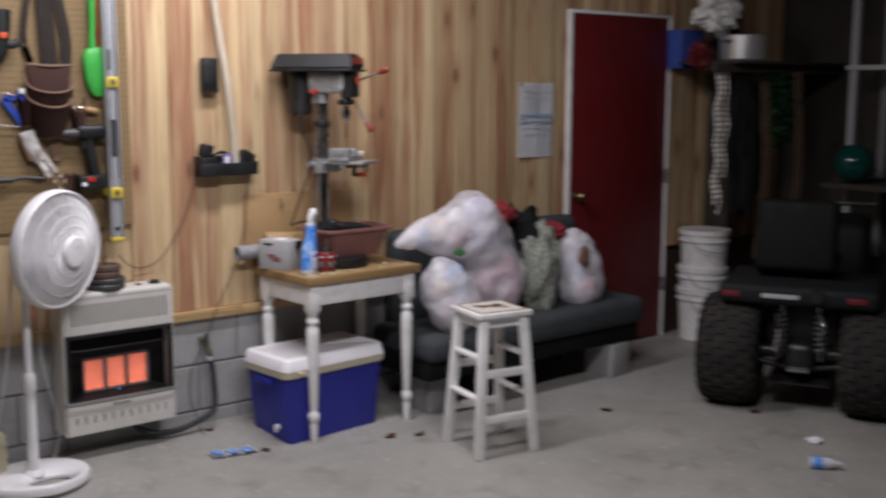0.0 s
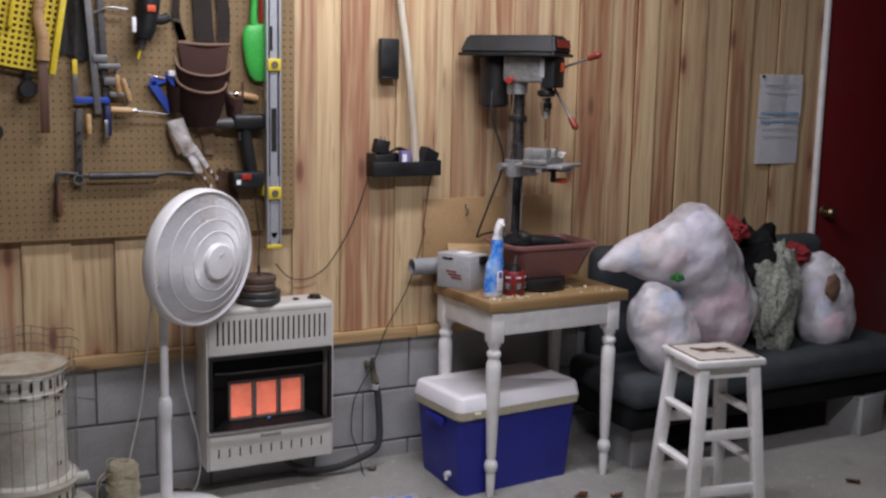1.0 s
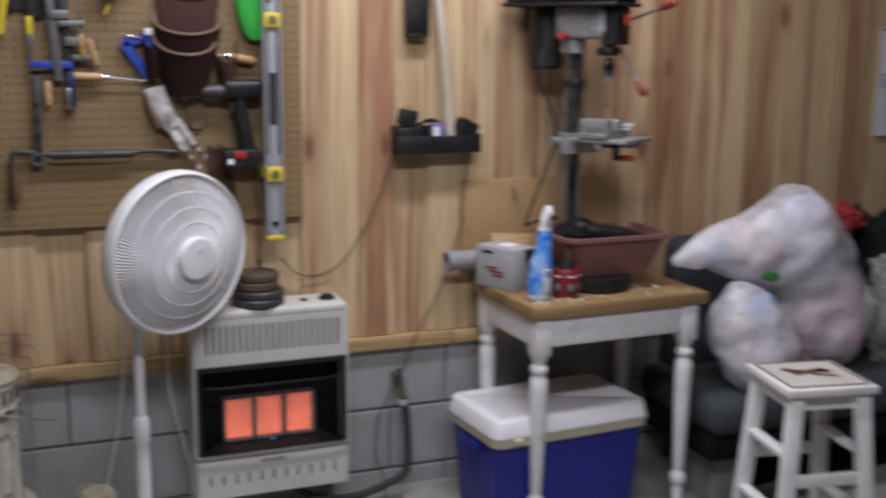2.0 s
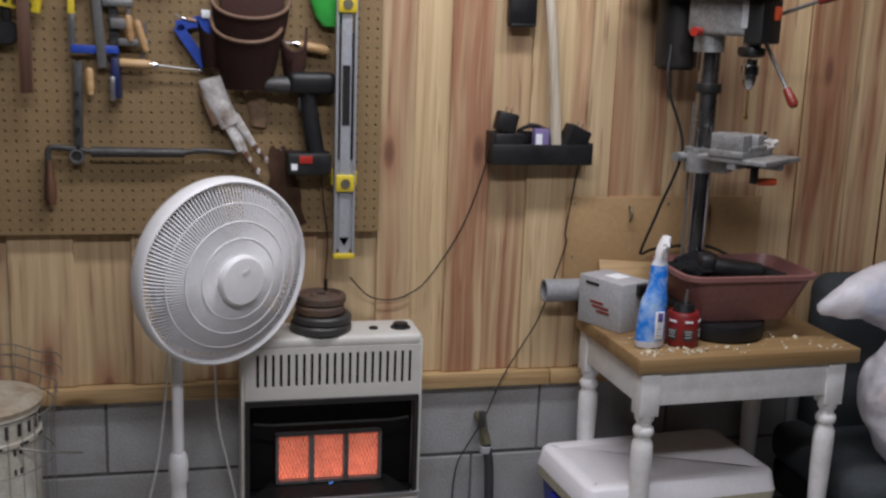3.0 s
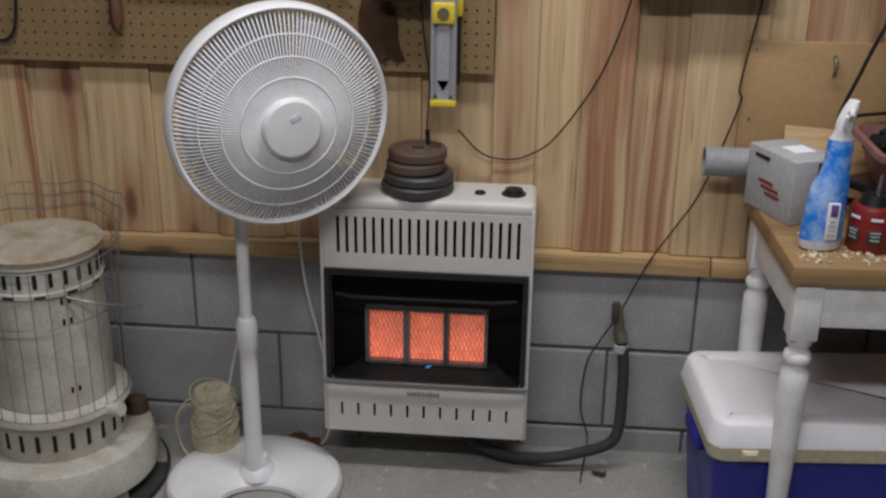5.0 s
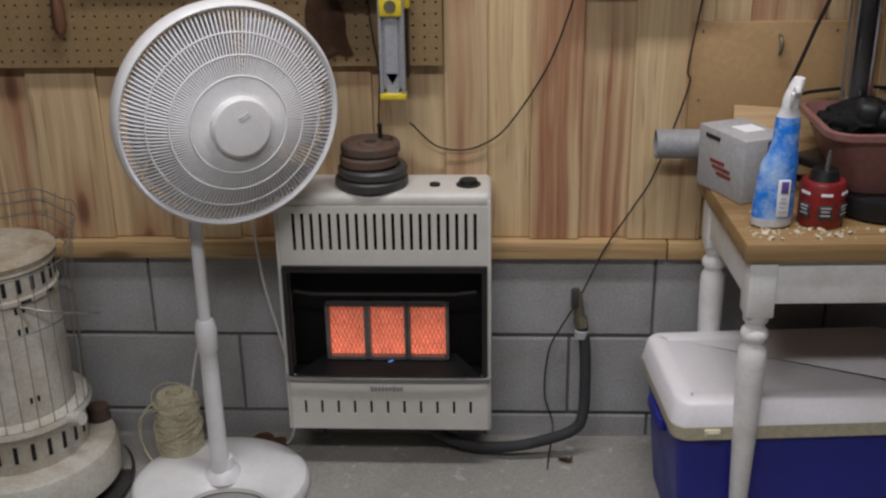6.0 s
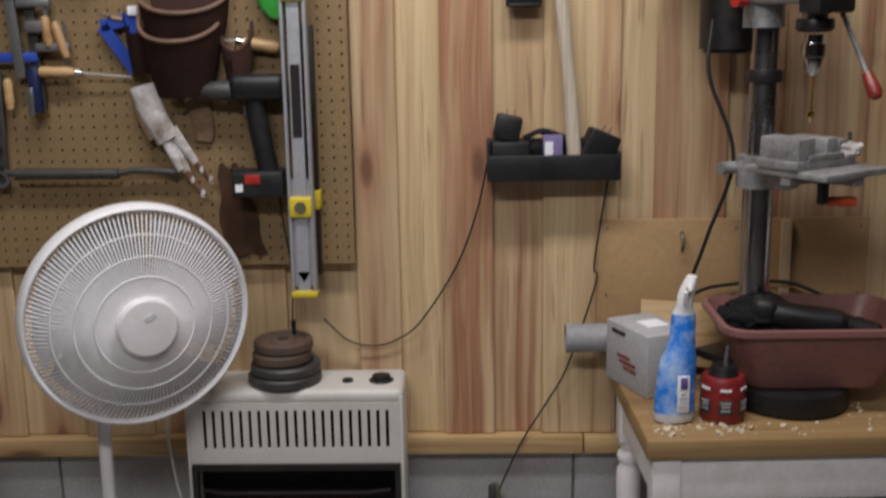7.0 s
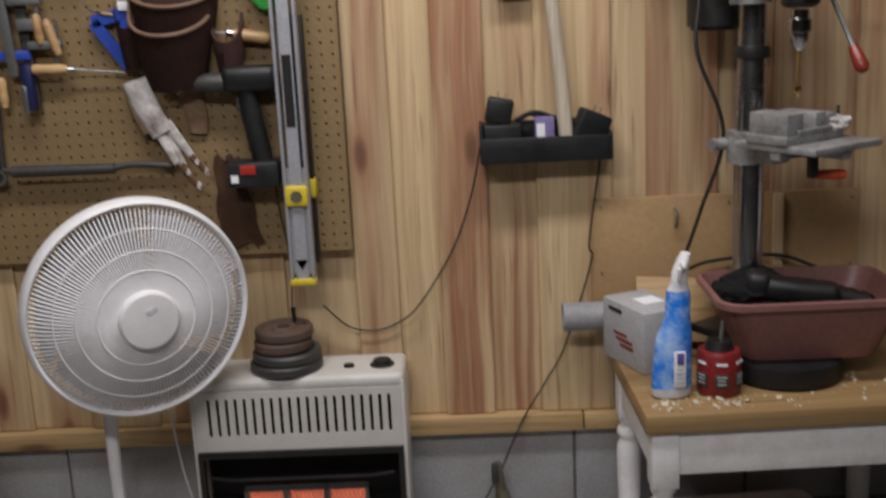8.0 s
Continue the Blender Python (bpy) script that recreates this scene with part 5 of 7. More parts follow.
def build_spray():
    x, y = 1.300, -0.388
    s = thing("spray_bottle", (x, y, T_Z), "blue labelled cleaner bottle with a white trigger top", "bottle")

    def slice_ring(profile):
        """Oval rings (half width, half depth, height, lean) skinned into a bottle wall."""
        bm = bmesh.new()
        turn = Matrix.Rotation(radians(8), 4, "Z")
        rows = [[bm.verts.new(Vector((x + o, y, T_Z + h)) + turn @ Vector((w * math.cos(q), d * math.sin(q), 0))) for q in (2 * math.pi * k / 32 for k in range(32))] for w, d, h, o in profile]
        for lo, hi in zip(rows, rows[1:]):
            for k in range(32):
                bm.faces.new([lo[k], lo[(k + 1) % 32], hi[(k + 1) % 32], hi[k]])
        bm.faces.new(rows[0])
        bm.faces.new(rows[-1])
        return bm

    part("bottom", slice_ring([(0.034, 0.022, 0.001, 0), (0.040, 0.027, 0.006, 0), (0.041, 0.028, 0.022, 0)]), CLEAR_WHITE, s, "milky bottom of the bottle")
    part("label_sleeve", slice_ring([(0.041, 0.028, 0.022, 0), (0.040, 0.028, 0.06, 0.001), (0.038, 0.027, 0.10, 0.003), (0.036, 0.026, 0.13, 0.006), (0.029, 0.023, 0.150, 0.010), (0.025, 0.021, 0.175, 0.012), (0.025, 0.020, 0.20, 0.013), (0.023, 0.018, 0.222, 0.013)]), SKY_BLUE, s, "bright blue label sleeve")
    part("shoulder", slice_ring([(0.023, 0.018, 0.222, 0.013), (0.017, 0.015, 0.235, 0.014), (0.015, 0.014, 0.248, 0.015)]), CLEAR_WHITE, s)
    bm = slice_ring([(0.016, 0.015, 0.240, 0.015), (0.0165, 0.016, 0.255, 0.016), (0.015, 0.018, 0.268, 0.019), (0.012, 0.018, 0.285, 0.024), (0.009, 0.014, 0.296, 0.027)])
    box(bm, None, (0.010, 0.026, 0.014), 0.003, m=Matrix.Translation((x + 0.018, y - 0.022, T_Z + 0.276)) @ Matrix.Rotation(radians(-25), 4, "X"))
    box(bm, None, (0.008, 0.008, 0.03), 0.002, m=Matrix.Translation((x + 0.012, y - 0.020, T_Z + 0.258)) @ Matrix.Rotation(radians(18), 4, "X"))
    part("trigger_head", bm, PLASTIC_WHITE, s, "white trigger head")
    bm = bmesh.new()
    for k, w in enumerate((0.016, 0.012, 0.014, 0.01)):
        box(bm, (x + 0.012, y - 0.0305, T_Z + 0.040 + 0.009 * k), (w, 0.002, 0.004))
    part("label_panel", box(bmesh.new(), (x + 0.012, y - 0.0265, T_Z + 0.065), (0.024, 0.006, 0.075), 0.002), PLASTIC_WHITE, s, "white text panel")
    part("label_print", bm, INK, s)
    part("label_mark", box(bmesh.new(), (x + 0.013, y - 0.0305, T_Z + 0.088), (0.014, 0.002, 0.024), 0.001), PURPLE, s, "purple mark on the panel")


def build_red_case():
    x, y = 1.398, -0.375
    c = thing("red_canister", (x, y, T_Z), "small red canister with black label bands on the table", "canister")
    part("body", lathe(bmesh.new(), (x, y, T_Z), [(0, 0.001), (0.041, 0.001), (0.044, 0.006), (0.044, 0.085), (0.040, 0.092), (0, 0.094)], 28), mat("dark_red_tin", (0.24, 0.018, 0.018), (0.12, 0.012, 0.012), 0.7, big=40, rough=0.4, bump=0.03), c)
    for a in (-150, -95, -40):
        turn = lambda r, z: Matrix.Translation((x + r * math.cos(radians(a)), y + r * math.sin(radians(a)), T_Z + z)) @ Matrix.Rotation(radians(a), 4, "Z")
        p = part("label_panel", box(bmesh.new(), None, (0.003, 0.027, 0.030), 0.001, m=turn(0.0435, 0.036)), GREY_DARK, c, "dark label panel")
        for z, w in ((0.046, 0.020), (0.039, 0.016), (0.031, 0.018)):
            part("print_bar", box(bmesh.new(), None, (0.002, w, 0.003), m=turn(0.0453, z)), GREY_BOX, p)
        part("print_bar", box(bmesh.new(), None, (0.002, 0.022, 0.005), m=turn(0.0443, 0.072)), PAPER, c)
    bm = rod(bmesh.new(), (x, y, T_Z + 0.092), (x, y, T_Z + 0.112), 0.03, 0.024, 20)
    part("cap", bm, BLACK, c)
    part("mandrel", rod(bmesh.new(), (x + 0.004, y, T_Z + 0.112), (x + 0.006, y, T_Z + 0.15), 0.005, 0.003, 8), STEEL, c)


def build_grey_box():
    b = thing("grey_box", (1.29, -0.16, T_Z), "grey cardboard box with red print on its side", "box")
    M = Matrix.Translation((1.282, -0.172, T_Z + 0.0685)) @ Matrix.Rotation(radians(-66), 4, "Z")
    part("carton", box(bmesh.new(), None, (0.165, 0.11, 0.136), 0.003, m=M), GREY_BOX, b)
    bm = bmesh.new()
    for k, (u, w) in enumerate(((-0.02, 0.05), (-0.005, 0.062), (0.005, 0.05))):
        box(bm, None, (w, 0.002, 0.006), m=M @ Matrix.Translation((0.01 + u, -0.056, 0.0 - 0.012 * k)))
    part("print", bm, REDWOOD, b, "faded red print")
    part("print", box(bmesh.new(), None, (0.05, 0.002, 0.008), m=M @ Matrix.Translation((-0.03, -0.056, 0.05))), BLACK, b)
    part("label", box(bmesh.new(), None, (0.05, 0.05, 0.002), m=M @ Matrix.Translation((0.0, 0.01, 0.0685))), PAPER, b)
    part("clip", box(bmesh.new(), None, (0.02, 0.04, 0.03), 0.003, m=M @ Matrix.Translation((0.086, 0.02, 0.048))), BLACK, b)


def build_pipe():
    o = part("wood_block", span(1.225, 1.35, -0.085, -0.032, T_Z, 0.809, 0.003), OLD_WOOD)
    tagged(o, "dark scrap wood block under a pipe", "wood block")
    bm = lathe(bmesh.new(), None, [(0.028, 0.0), (0.033, 0.0), (0.033, 0.25), (0.028, 0.25), (0.028, 0.0)], 28, Matrix.Translation((1.113, -0.064, 0.843)) @ Matrix.Rotation(radians(90), 4, "Y"))
    tagged(part("plastic_pipe", bm, GREY_PLASTIC), "short grey plastic pipe lying across a block", "pipe")
    bm = box(bmesh.new(), None, (0.24, 0.012, 0.15), 0.002, m=Matrix.Translation((1.40, -0.075, T_Z + 0.082)) @ Matrix.Rotation(radians(-32), 4, "X") @ Matrix.Rotation(radians(4), 4, "Y"))
    tagged(part("wood_offcut", bm, PINE_TRIM), "pale pine offcut leaning on the wall behind the box", "wood offcut")


build_disc()
build_tub()
build_spray()
build_red_case()
build_grey_box()
build_pipe()


# ---- wall shelf and what hangs on the boards ----
def build_shelf():
    s = thing("wall_shelf", (1.085, -0.06, 1.2), "black plastic wall shelf holding chargers", "shelf")
    bm = bmesh.new()
    box(bm, (1.085, -0.038, 1.209), (0.292, 0.072, 0.008), 0.002)
    box(bm, (1.085, -0.0715, 1.234), (0.292, 0.008, 0.056), 0.003)
    box(bm, (0.943, -0.038, 1.25), (0.008, 0.072, 0.088), 0.002)
    box(bm, (1.227, -0.038, 1.236), (0.008, 0.072, 0.06), 0.002)
    part("tray", bm, BLACK, s)
    part("back_rail", box(bmesh.new(), (1.085, -0.007, 1.25), (0.284, 0.010, 0.085), 0.002), BLACK, s)

    def charger(c, size, rz, label, tilt=0):
        m = Matrix.Translation(c) @ Matrix.Rotation(radians(rz), 4, "Z") @ Matrix.Rotation(radians(tilt), 4, "Y")
        o = thing("battery_charger", c, label, "charger", "chargers on the wall shelf")
        part("case", box(bmesh.new(), None, size, 0.006, m=m), BLACK, o)
        bm = bmesh.new()
        for q in (-1, 1):
            box(bm, None, (0.002, 0.006, 0.016), m=m @ Matrix.Translation((q * 0.008, 0, size[2] / 2 + 0.006)))
        part("prong", bm, STEEL, o)

    charger((0.99, -0.040, 1.252), (0.085, 0.05, 0.078), 0, "black charger block standing in the shelf")
    charger((0.985, -0.038, 1.320), (0.058, 0.045, 0.054), 0, "black plug-in adapter on top of a charger", 12)
    charger((1.185, -0.040, 1.272), (0.072, 0.045, 0.075), 12, "black plug-in adapter leaning in the shelf", 24)
    o = thing("small_carton", (1.083, -0.05, 1.213), "small carton with a purple and white label", "carton")
    part("carton", box(bmesh.new(), (1.083, -0.050, 1.258), (0.042, 0.03, 0.09), 0.002), mat("purple_card", (0.22, 0.17, 0.36), rough=0.6), o)
    part("label", box(bmesh.new(), (1.074, -0.0662, 1.268), (0.018, 0.002, 0.045)), PAPER, o)
    build_cord("coiled_cord", "coil of black cord lying in the shelf", [(1.02, -0.035, 1.295), (1.06, -0.04, 1.312), (1.10, -0.035, 1.30), (1.13, -0.04, 1.285), (1.10, -0.03, 1.30), (1.05, -0.03, 1.31)], 0.006)
    st = thing("wooden_stick", (1.135, -0.06, 1.213), "long pale wooden stick standing in the shelf", "stick")
    part("shaft", tube(bmesh.new(), curve([(1.134, -0.045, 1.213), (1.12, -0.042, 1.40), (1.098, -0.042, 1.62), (1.06, -0.03, 1.90), (1.00, -0.028, 2.35)]), lambda u: 0.0165 - 0.003 * u, 14), STICK_WOOD, st)
    r = thing("black_box", (1.022, -0.03, 1.58), "narrow black plastic holder fixed to the boards", "holder")
    part("case", box(bmesh.new(), (1.022, -0.018, 1.655), (0.078, 0.034, 0.155), 0.006), BLACK, r)
    part("lip", box(bmesh.new(), (1.022, -0.02, 1.582), (0.07, 0.036, 0.008), 0.002), BLACK, r)


build_shelf()


def build_papers():
    o = thing("wall_paper_sheets", (3.07, -0.01, 1.2), "two white printed calendar sheets pinned to the boards", "paper")
    for z0, z1 in ((1.43, 1.632), (1.212, 1.428)):
        bm = bmesh.new()
        rows = [[bm.verts.new((2.932 + 0.27 * i / 6, -0.006 - 0.004 * math.sin(i * 1.1 + z0 * 9), z0 + (z1 - z0) * j / 4)) for i in range(7)] for j in range(5)]
        for a, b in zip(rows, rows[1:]):
            for i in range(6):
                bm.faces.new([a[i], a[i + 1], b[i + 1], b[i]])
        bmesh.ops.solidify(bm, geom=bm.faces[:], thickness=0.001)
        s = part("sheet", bm, PAPER, o)
        bars = bmesh.new()
        for k in range(2):
            box(bars, (3.06, -0.0125, z1 - 0.05 - 0.036 * k), (0.2 - 0.02 * (k % 2), 0.001, 0.003))
        part("ruled_lines", bars, INK, s)
        part("heading", box(bmesh.new(), (3.065, -0.0125, z1 - 0.015 if z0 < 1.3 else z0 + 0.02), (0.24, 0.001, 0.010)), INK_BLUE, s)
    part("pin", rod(bmesh.new(), (2.95, -0.008, 1.622), (2.95, -0.02, 1.622), 0.007, 0.006, 10), BLACK, o)


build_papers()


def build_panel():
    o = part("plywood_patch", span(1.188, 1.80, -0.013, 0.0, 0.80, 1.104, 0.002), PLYWOOD)
    tagged(o, "plywood patch nailed over the boards behind the table", "plywood")
    for x in (1.21, 1.50, 1.78):
        for z in (0.93, 1.085):
            part("nail", rod(bmesh.new(), (x, -0.0128, z), (x, -0.0145, z), 0.0035, 0.003, 10), IRON, o)
    o = part("pine_strip", span(1.600, 1.622, -0.028, -0.0135, 0.80, 1.102, 0.002), PINE)
    tagged(o, "narrow pine strip on the plywood patch", "wood strip")
    h = part("wall_hook", tube(bmesh.new(), curve([(1.378, -0.01, 1.075), (1.378, -0.03, 1.07), (1.378, -0.035, 1.05), (1.378, -0.025, 1.035)], 4), 0.004, 8), VALVE)
    tagged(h, "small brass hook screwed into the plywood", "hook")


build_panel()


# ---- pegboard and tools ----
PEG_Y = -0.026


def build_pegboard():
    x1, z0, pitch = 0.636, 1.015, 0.0254
    nx, nz = 58, 56
    verts, faces = [], []
    r, sides = 0.0031, 6
    for i in range(nx):
        for j in range(nz):
            cx, cz = x1 - pitch * (i + 0.5), z0 + pitch * (j + 0.5)
            b = len(verts)
            h = pitch / 2
            verts += [(cx - h, PEG_Y, cz - h), (cx + h, PEG_Y, cz - h), (cx + h, PEG_Y, cz + h), (cx - h, PEG_Y, cz + h)]
            for k in range(8):
                a = math.pi / 4 * k - 3 * math.pi / 4
                verts.append((cx + r * math.cos(a), PEG_Y, cz + r * math.sin(a)))
            for k in range(8):
                a = math.pi / 4 * k - 3 * math.pi / 4
                verts.append((cx + r * math.cos(a), PEG_Y + 0.006, cz + r * math.sin(a)))
            for k in range(4):
                faces.append((b + k, b + (k + 1) % 4, b + 4 + (2 * k + 2) % 8, b + 4 + 2 * k + 1, b + 4 + 2 * k))
            for k in range(8):
                faces.append((b + 4 + k, b + 4 + (k + 1) % 8, b + 12 + (k + 1) % 8, b + 12 + k))
    me = bpy.data.meshes.new("pegboard")
    me.from_pydata(verts, [], faces)
    me.materials.append(PEG)
    p = thing("pegboard", (-0.1, PEG_Y, z0), "tan perforated hardboard tool panel on the wall", "pegboard")
    s = tagged(new("sheet", me), kind="stuff")
    s.parent = p
    s.matrix_parent_inverse = Matrix.Translation(p.location).inverted()
    # added dark sheet that paints the shade seen through the holes
    part("backing", span(x1 - nx * pitch, x1, PEG_Y + 0.007, PEG_Y + 0.010, z0, z0 + nz * pitch), PEG_HOLE_SHADE, p)
    for z in (z0 + 0.02, z0 + nz * pitch - 0.02):
        part("furring", box(bmesh.new(), (-0.1, -0.009, z), (1.47, 0.016, 0.035)), PINE_TRIM, p)
    part("edge", boxes(((-0.1, PEG_Y + 0.004, z0 - 0.0005), (1.472, 0.007, 0.001)), ((x1 + 0.0005, PEG_Y + 0.004, z0 + 0.71), (0.001, 0.007, 1.42))), PEG, p)


build_pegboard()


def build_levels():
    l = thing("spirit_level", (0.531, -0.09, 0.957), "long aluminium spirit level with yellow vial frames, hung upright", "level")
    bm = box(bmesh.new(), (0.531, -0.092, 1.66), (0.026, 0.022, 1.40))
    for x in (0.507, 0.555):
        box(bm, (x, -0.092, 1.66), (0.007, 0.03, 1.40), 0.001)
    box(bm, (0.531, -0.092, 1.10), (0.046, 0.010, 0.24))
    part("beam", bm, ALUMINIUM, l)
    for z in (1.16, 1.622):
        v = part("vial_frame", box(bmesh.new(), (0.531, -0.096, z), (0.05, 0.036, 0.044), 0.005), YELLOW, l, "yellow vial frame")
        part("vial", rod(bmesh.new(), (0.531, -0.1165, z - 0.0), (0.531, -0.1135, z), 0.013, 0.013, 18), VALVE, v)
    part("hand_slot", box(bmesh.new(), (0.531, -0.1035, 1.39), (0.02, 0.002, 0.155), 0.0), SLOT, l, "dark hand slot")
    part("brand_bar", box(bmesh.new(), (0.522, -0.1035, 1.715), (0.010, 0.002, 0.085)), BLACK, l)
    part("end_cap", box(bmesh.new(), (0.531, -0.092, 0.963), (0.058, 0.034, 0.014), 0.003), YELLOW, l, "yellow end cap")
    bm = bmesh.new()
    bm.faces.new([bm.verts.new(v) for v in ((0.518, -0.1055, 1.014), (0.531, -0.1055, 0.992), (0.544, -0.1055, 1.014))])
    bmesh.ops.solidify(bm, geom=bm.faces[:], thickness=0.002)
    part("arrow_mark", bm, BLACK, l)
    o = thing("spirit_level", (0.540, -0.045, 0.99), "dark second spirit level hung behind the bright one", "level")
    part("beam", box(bmesh.new(), (0.546, -0.045, 1.272), (0.036, 0.03, 0.554), 0.002), BLACK_METAL, o)
    part("vial_frame", box(bmesh.new(), (0.534, -0.05, 1.168), (0.070, 0.034, 0.042), 0.004), YELLOW, o)


build_levels()


def pouch(bm, cx, y, ztop, zbot, w, depth, lean=0.0):
    """An open half-round leather pocket."""
    n, m = 16, 7
    rows = []
    for j in range(m):
        v = j / (m - 1)
        shrink = 1 - 0.36 * (1 - v) ** 1.8
        row = []
        for i in range(n + 1):
            a = math.pi * min(max(i / n, 1e-6), 1 - 1e-6)
            row.append(bm.verts.new((cx - w / 2 * math.cos(a) * shrink + lean * (1 - v), y - depth * math.sin(a) * (0.55 + 0.45 * v), zbot + (ztop - zbot) * v + (-0.062 * math.sin(a) ** 0.7 * v))))
        rows.append(row)
    for a, b in zip(rows, rows[1:]):
        for i in range(n):
            bm.faces.new([a[i], a[i + 1], b[i + 1], b[i]])
    bm.faces.new(rows[0])
    bmesh.ops.solidify(bm, geom=bm.faces[:], thickness=0.004)
    return [v for v in curve([((cx - w / 2 * math.cos(math.pi * i / 10)), y - depth * math.sin(math.pi * i / 10), ztop - 0.062 * max(math.sin(math.pi * i / 10), 0.0) ** 0.7) for i in range(11)], 3)]


def build_tool_belt():
    t = thing("tool_belt", (0.3, -0.05, 1.39), "worn brown leather tool belt pouch hanging from a hook", "tool belt")
    bm = box(bmesh.new(), (0.295, -0.040, 1.545), (0.185, 0.010, 0.29), 0.004)
    for v in bm.verts:
        v.co.x = 0.295 + (v.co.x - 0.295) * (1 - 0.5 * step(1.50, 1.40, v.co.z)) * (1 - 0.1 * step(0.03, 0.0, abs(v.co.z - 1.65)))
    part("back_leather", bm, LEATHER, t)
    for n, (zt, zb, w, dp, cx) in enumerate(((1.640, 1.47, 0.200, 0.060, 0.290), (1.582, 1.398, 0.180, 0.090, 0.280))):
        bm = bmesh.new()
        edge = pouch(bm, cx, -0.045, zt, zb, w, dp)
        p = part("pocket", bm, LEATHER, t)
        part("rolled_edge", tube(bmesh.new(), edge, 0.0048, 8), LEATHER_EDGE, p, "pale worn pocket edge")
    part("top_edge", tube(bmesh.new(), curve([(0.205, -0.04, 1.692), (0.30, -0.048, 1.686), (0.392, -0.04, 1.690)], 5), 0.006, 8), LEATHER_EDGE, t)
    bm = bmesh.new()
    pouch(bm, 0.40, -0.045, 1.56, 1.43, 0.066, 0.04)
    pouch(bm, 0.385, -0.06, 1.535, 1.44, 0.03, 0.03)
    part("side_pocket", bm, LEATHER, t)
    bm = bmesh.new()
    pouch(bm, 0.188, -0.045, 1.60, 1.45, 0.06, 0.045)
    part("side_pocket", bm, LEATHER, t)
    for pts, w in ((((0.222, -0.04, 1.70), (0.20, -0.04, 1.78), (0.205, -0.04, 1.86), (0.235, -0.036, 2.02)), 0.013), (((0.30, -0.042, 1.69), (0.292, -0.044, 1.80), (0.285, -0.04, 2.02)), 0.034), (((0.365, -0.044, 1.69), (0.365, -0.046, 1.82), (0.33, -0.04, 2.02)), 0.022)):
        b = bmesh.new()
        c = curve(pts, 6)
        rows = [[b.verts.new(q + Vector((s * w, 0, 0))) for s in (-1, 1)] for q in c]
        for a, d in zip(rows, rows[1:]):
            b.faces.new([a[0], a[1], d[1], d[0]])
        bmesh.ops.solidify(b, geom=b.faces[:], thickness=0.004)
        part("strap", b, WEBBING, t, "dark webbing strap")


build_tool_belt()


def build_glove():
    g = thing("work_glove", (0.25, -0.06, 1.19), "dirty white work glove tucked under the tool belt", "glove")
    bm = bmesh.new()
    tube(bm, curve([(0.190, -0.05, 1.425), (0.205, -0.056, 1.37), (0.238, -0.06, 1.305)], 6), lambda u: 0.034 - 0.008 * u, 14, 0.35)
    for pts in (((0.222, -0.055, 1.325), (0.243, -0.06, 1.28), (0.262, -0.06, 1.238)), ((0.246, -0.055, 1.33), (0.276, -0.06, 1.285), (0.302, -0.06, 1.245)), ((0.24, -0.05, 1.31), (0.264, -0.055, 1.262), (0.276, -0.055, 1.225))):
        tube(bm, curve(pts, 5), lambda u: 0.013 - 0.005 * u, 10, 0.6)
    part("palm", bm, GLOVE, g)
    for pts in (((0.296, -0.062, 1.254), (0.314, -0.064, 1.232), (0.332, -0.064, 1.212)), ((0.272, -0.058, 1.235), (0.290, -0.06, 1.205), (0.312, -0.06, 1.180))):
        f = part("worn_finger", tube(bmesh.new(), curve(pts, 5), lambda u: 0.0075 + 0.001 * math.sin(9 * u), 8, 0.6), OLD_WOOD, g, "brown worn leather finger")
        for q, r in ((0.35, 0.0062), (0.9, 0.0066)):
            c = Vector(pts[0]).lerp(Vector(pts[-1]), q)
            bm = bmesh.new()
            blob(bm, c + Vector((0, -0.003, 0)), (r * 0.9, r * 0.5, r * 1.4), 0.4, 2.0, 2, q * 7)
            part("pale_patch", bm, GLOVE, f, "pale cloth showing through")
    o = thing("work_glove", (0.32, -0.04, 1.26), "brown leather work glove hanging behind a white one", "glove")
    bm = bmesh.new()
    tube(bm, curve([(0.285, -0.036, 1.43), (0.302, -0.036, 1.38), (0.312, -0.036, 1.33), (0.310, -0.034, 1.30)], 6), lambda u: 0.030 - 0.010 * u, 12, 0.25)
    part("palm", bm, GLOVE_DARK, o)
    bm = tube(bmesh.new(), curve([(0.178, -0.045, 1.41), (0.19, -0.05, 1.36), (0.21, -0.05, 1.31)], 5), 0.022, 10, 0.5)
    tagged(part("work_glove", bm, GLOVE_DARK), "tan leather glove hanging on the pegboard", "glove")


build_glove()


def build_leather_scrap():
    """A limp hide flap, wider at the foot, hung under the drill."""
    o = thing("leather_scrap", (0.378, -0.032, 1.03), "limp dark brown leather scrap hanging on the pegboard", "leather")
    bm = bmesh.new()
    rows = []
    for j in range(9):
        v = j / 8
        half = 0.028 + 0.022 * v + 0.004 * math.sin(j * 1.7)
        rows.append([bm.verts.new((0.368 + 0.018 * v + half * (i / 6 * 2 - 1), -0.034 - 0.006 * math.sin(i * 1.3 + j * 0.5) * v, 1.245 - 0.205 * v + 0.008 * math.sin(i * 2.1))) for i in range(7)])
    for a, b in zip(rows, rows[1:]):
        for i in range(6):
            bm.faces.new([a[i], a[i + 1], b[i + 1], b[i]])
    bmesh.ops.solidify(bm, geom=bm.faces[:], thickness=0.003)
    part("hide", bm, HIDE, o)
    part("peg", rod(bmesh.new(), (0.368, -0.02, 1.238), (0.368, -0.048, 1.240), 0.0025, 0.0025, 8), STEEL, o)


build_leather_scrap()


